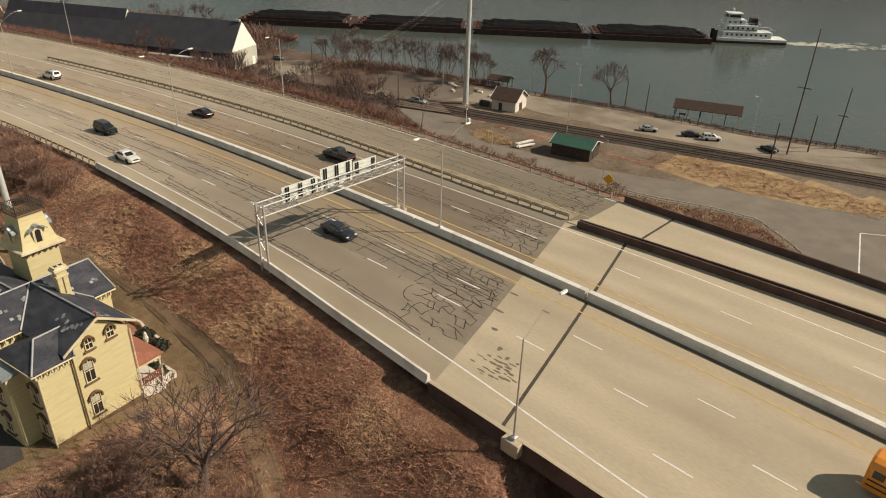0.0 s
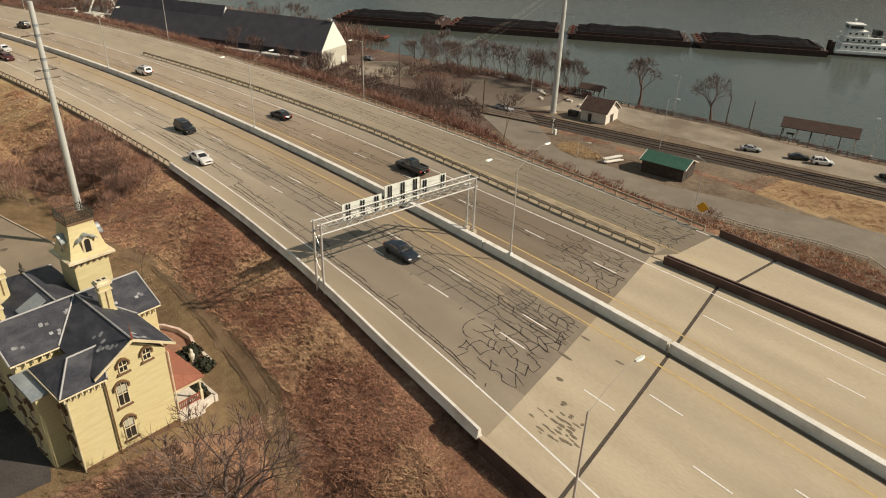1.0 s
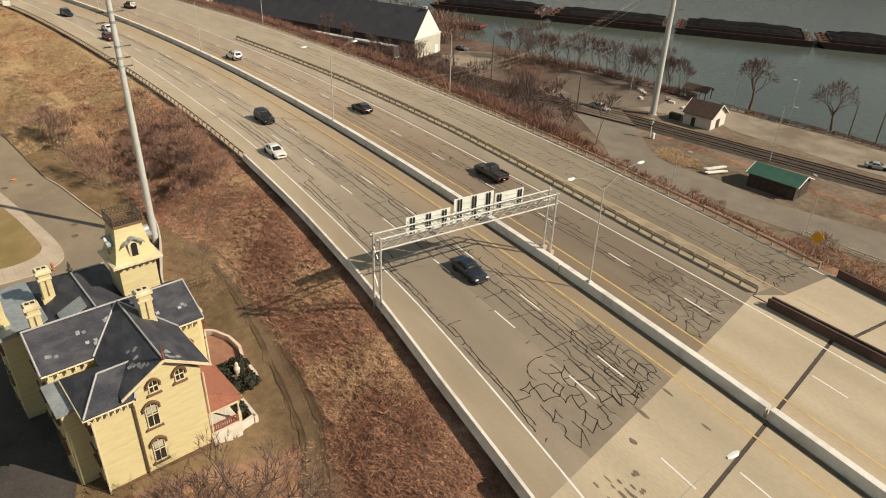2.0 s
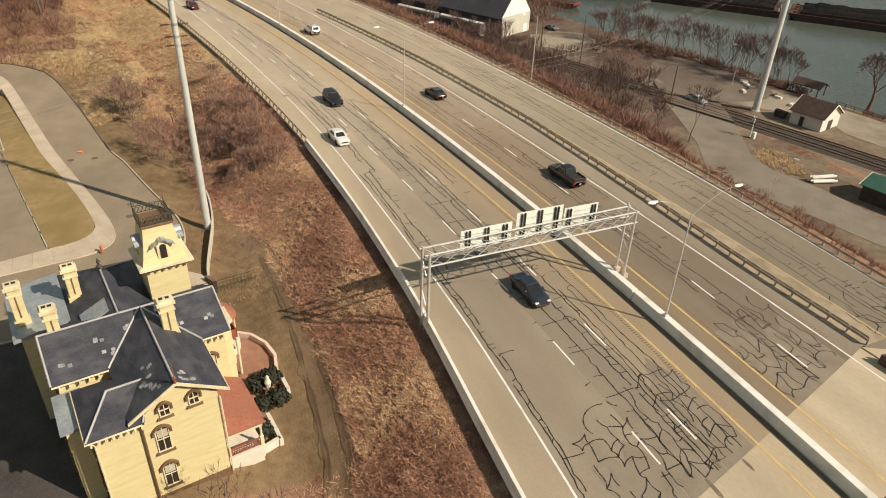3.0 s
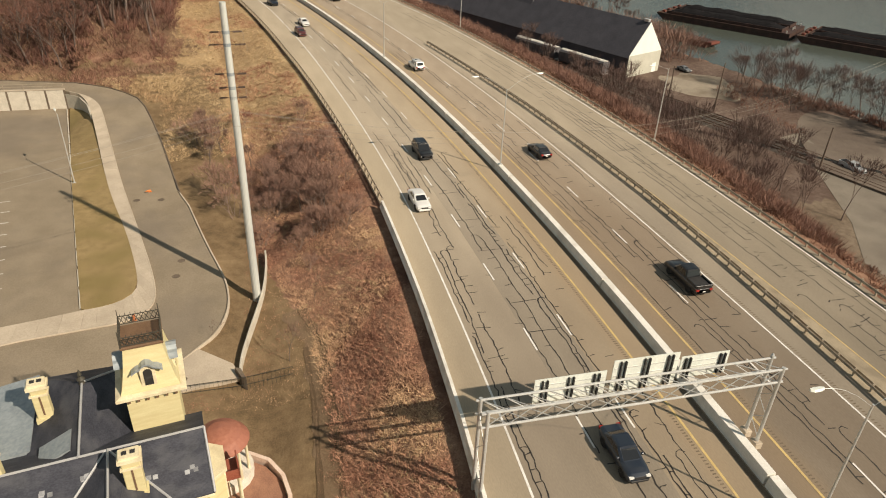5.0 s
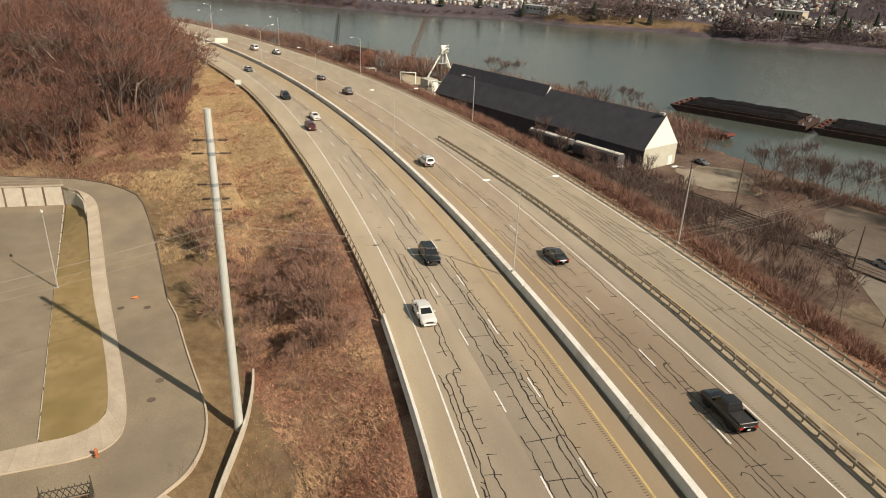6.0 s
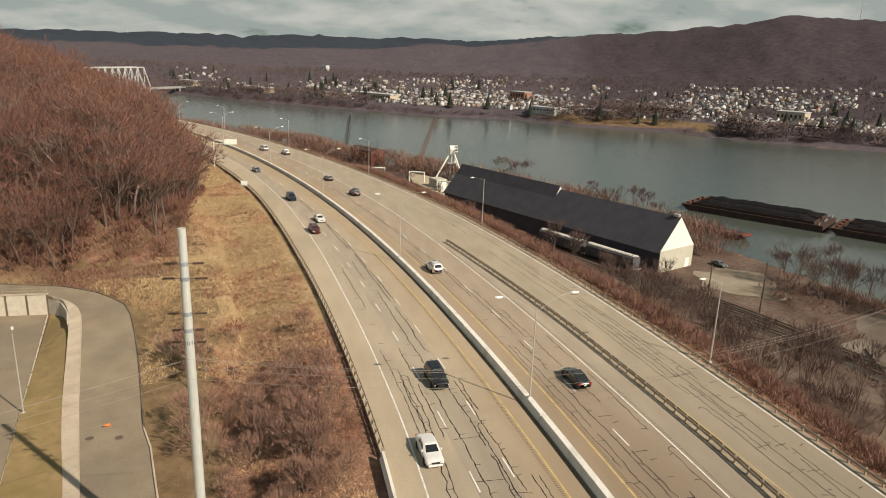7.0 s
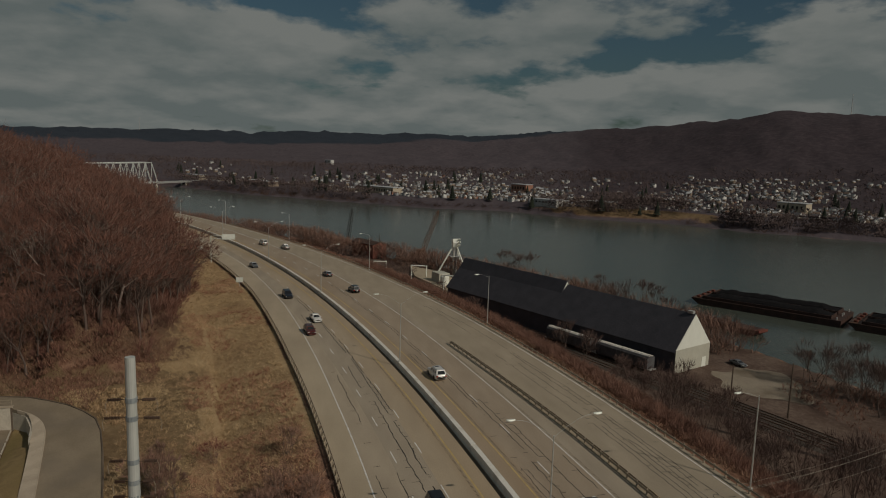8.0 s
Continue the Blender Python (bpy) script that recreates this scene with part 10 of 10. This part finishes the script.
# long sealed joints beside the lane lines, in pairs tied by rungs
def course(tab, off, wob=0.09):
    """A wandering line that keeps beside a lane line."""
    a, b, c = rnd.uniform(0, 6.28), rnd.uniform(0, 6.28), rnd.uniform(0, 6.28)
    base = (lambda s: tab) if isinstance(tab, (int, float)) else (lambda s: lerp_table(tab, s))
    return lambda s: base(s) + off + wob * (math.sin(s * 0.19 + a) + 0.6 * math.sin(s * 0.71 + b) + 0.35 * math.sin(s * 1.9 + c))


def chain(d, s0, s1, keep, w=0.055, run=(9, 34), gap=(0.4, 4.0)):
    s = s0 + rnd.uniform(0, 2)
    while s < s1:
        end = min(s1, s + rnd.uniform(*run))
        if rnd.random() < keep:
            pts, u = [], s
            while u < end:
                if allowed(u, d(u)):
                    pts.append((u, d(u) + rnd.gauss(0, 0.045)))
                u += rnd.uniform(0.35, 0.75)
            if len(pts) > 3 and rnd.random() < 0.35:
                u, v = pts[-1]
                turn = rnd.choice((-1, 1))
                pts += [(u + 0.35, v + 0.2 * turn), (u + 0.5, v + 0.55 * turn), (u + 0.2, v + 0.85 * turn)]
            seal(pts, w)
        s = end + rnd.uniform(*gap)


def ladder(d0, d1, s0, s1, every, w=0.045, chance=0.75):
    s = s0 + rnd.uniform(0, 1)
    while s < s1:
        if rnd.random() < chance and allowed(s, d0(s)) and allowed(s, d1(s)):
            lean = rnd.gauss(0, 0.16)
            seal([(s + lean * u + rnd.gauss(0, 0.03), d0(s) + (d1(s) - d0(s)) * u) for u in (0, 0.33, 0.67, 1.0)], w)
        s += every * rnd.uniform(0.45, 1.7)


for tab, pair, s0, s1, keep, every, w in (
        (L_WHITE, (0.55, 1.0), -20, 34, 0.95, 1.1, 0.055), (L_WHITE, (1.9, 2.6), 8, 62, 0.75, 2.4, 0.055), (L_WHITE, (1.2, 2.0), 48, 150, 0.4, 4.0, 0.045),
        (DASH1, (-0.55, 0.15), -24, 70, 0.6, 5.0, 0.05), (DASH1, (0.8, 1.5), -20, 110, 0.7, 3.5, 0.055),
        (DASH2, (-0.95, -0.45), -24, 170, 0.96, 1.5, 0.062), (DASH2, (0.25, 0.75), -22, 60, 0.8, 2.0, 0.055), (DASH2, (1.6, 2.4), -22, 40, 0.5, 5.0, 0.05),
        (3.15, (0.9, 1.7), -18, 130, 0.5, 6.0, 0.045), (DASH3, (-0.75, -0.2), -18, 180, 0.85, 3.0, 0.052), (DASH3, (0.7, 1.5), -16, 90, 0.7, 2.6, 0.05), (R_WHITE, (-1.6, -0.8), -16, 70, 0.55, 5.0, 0.045),
        (RAMP_W, (-6.2, -5.5), -14, 110, 0.7, 3.5, 0.045), (RAMP_W, (-4.6, -4.1), -14, 150, 0.7, 2.6, 0.046), (RAMP_W, (-3.2, -2.5), -14, 150, 0.72, 2.4, 0.046), (RAMP_W, (-1.5, -0.7), -14, 100, 0.55, 4.0, 0.04)):
    a, b = course(tab, pair[0]), course(tab, pair[1])
    chain(a, s0, s1, keep, w)
    chain(b, s0, s1, keep * 0.85, w)
    ladder(a, b, s0, min(s1, 110), every)
for tab, o0, o1, s0, s1, every in ((L_WHITE, 1.0, 2.4, -16, 50, 7.0), (DASH1, 0.2, 2.9, -20, 60, 9.0), (DASH2, -0.5, 0.5, -20, 40, 5.0), (DASH3, -0.3, 1.4, -16, 60, 6.0), (RAMP_W, -5.6, -4.2, -14, 80, 5.0), (RAMP_W, -4.0, -2.6, -14, 80, 4.0)):
    ladder(course(tab, o0), course(tab, o1), s0, s1, every)
# crazed field just before the bridge: uneven cells
for lo, hi, reach in ((-14.8, -3.2, 9.5), (3.6, 11.2, 9.0), (17.2, 24.4, 7.0)):
    rows = int((hi - lo) / 0.9)
    cols = int(reach / 1.0)
    node = {}
    for i in range(cols + 1):
        for j in range(rows + 1):
            d = lo + (hi - lo) * j / rows + rnd.uniform(-0.32, 0.32)
            node[i, j] = (seam_s(d) + 0.5 + 1.0 * i + (0.5 if j % 2 else 0.0) + rnd.uniform(-0.4, 0.4), d)
    for (i, j), p in node.items():
        thin = 1.0 - 0.3 * i / cols
        for k, chance in (((i + 1, j), 0.93), ((i, j + 1), 0.72)):
            if k in node and rnd.random() < chance * thin * (1.0 if k[1] == j else 1.0 - 0.6 * i / cols):
                q = node[k]
                bow = rnd.uniform(-0.17, 0.17)
                ln = math.hypot(q[0] - p[0], q[1] - p[1])
                nx, ny = -(q[1] - p[1]) / ln, (q[0] - p[0]) / ln
                pts = [(p[0] + (q[0] - p[0]) * u + nx * bow * math.sin(math.pi * u), p[1] + (q[1] - p[1]) * u + ny * bow * math.sin(math.pi * u)) for u in (0, 0.2, 0.4, 0.6, 0.8, 1.0)]
                if all(allowed(*c) for c in pts):
                    seal(pts, 0.05)
tagged(part("crack_sealant", CRACKS, M_TAR, highway, kind="stuff"), "dark wandering lines of crack sealant")

# dark spill and patches on the approach slab
M_SPILL = surf("oil stain", (0.12, 0.095, 0.065), (0.21, 0.17, 0.12), 1.2, 0.7)
g = Geo()
for _ in range(34):
    d = rnd.gauss(-15.2, 1.1)
    s = joint_s(d) + 3.2 + rnd.gauss(0, 1.0)
    if not joint_s(d) < s < seam_s(d) - 0.3:
        continue
    rs, rd_ = rnd.uniform(0.15, 0.55), rnd.uniform(0.06, 0.16)
    g.add([on_road(s + rs * math.cos(k * 0.9), d + rd_ * math.sin(k * 0.9) * rnd.uniform(0.7, 1.3), 0.009 + 0.0001 * len(g.f)) for k in range(7)], [tuple(range(7))])
for s, d, rs, rd_ in ((-21.0, -8.2, 0.9, 0.18), (-19.4, -6.6, 0.5, 0.15), (-20.3, -4.6, 0.6, 0.12), (-24.6, -5.0, 0.5, 0.12), (-23.0, -11.0, 0.4, 0.2), (-25.4, -13.0, 0.3, 0.2)):
    g.add([on_road(s + rs * math.cos(k * 0.79), d + rd_ * math.sin(k * 0.79) * rnd.uniform(0.7, 1.3), 0.014 + 0.0001 * len(g.f)) for k in range(8)], [tuple(range(8))])
tagged(part("oil_stain", g, M_SPILL, bridge, kind="stuff"), "dark oil stains on the concrete")
M_PATCH = surf("darker worn asphalt", (0.175, 0.143, 0.108), (0.265, 0.222, 0.168), 0.5, 0.9, 0.1, 20, c=(0.25, 0.21, 0.16), c_scale=0.35, c_amount=0.7)
for lo, hi, b in ((-14.9, -10.3, 5.0), (-10.1, -6.4, 8.0), (-6.2, -3.0, 10.0), (3.6, 6.9, 8.0), (7.1, 11.4, 7.0)):
    steps = [lo + (hi - lo) * k / 8 for k in range(9)]
    ends = [seam_s(d) + b + rnd.uniform(-1.6, 1.6) for d in steps]
    part("asphalt_patch", Geo().strip([[on_road(seam_s(d) + 0.02, d, 0.004), on_road((seam_s(d) + e) / 2, d, 0.004), on_road(e, d, 0.004)] for d, e in zip(steps, ends)]), M_PATCH, highway)
# dirt and drift along the median and the guard rail
M_DIRT = surf("gutter dirt", (0.11, 0.085, 0.06), (0.20, 0.155, 0.11), 0.8, 0.95, 0.3, 10)
for d0, d1, s0, s1 in ((-0.75, -0.32, -150, 330), (0.82, 1.05, -150, 330)):
    part("gutter_dirt", band(Geo(), d0, d1, s0, s1, 0.015, 0.0, 5), M_DIRT, highway)
part("gravel_strip", band(Geo(), [(s, d - 0.35) for s, d in G_RAIL], [(s, d - 0.1) for s, d in RAMP_Y], -14, 100, 0.006, 0.0, 4), surf("sandy gravel", (0.25, 0.205, 0.14), (0.40, 0.33, 0.235), 0.9, 0.95, 0.3, 12, c=(0.19, 0.155, 0.11), c_scale=0.4, c_amount=0.7), highway)
g = Geo()
for tab, off in ((-2.55, -0.42), (3.15, 0.42), (R_WHITE, 0.45)):
    for k in range(420):
        s = -12 + 0.3 * k
        d = (tab if isinstance(tab, float) else lerp_table(tab, s)) + off
        g.add([on_road(s, d - 0.14, 0.007), on_road(s, d + 0.14, 0.007), on_road(s + 0.11, d + 0.14, 0.007), on_road(s + 0.11, d - 0.14, 0.007)], [(3, 2, 1, 0)])
tagged(part("rumble_strip", g, M_DIRT, highway, kind="stuff"), "rows of short milled rumble grooves")
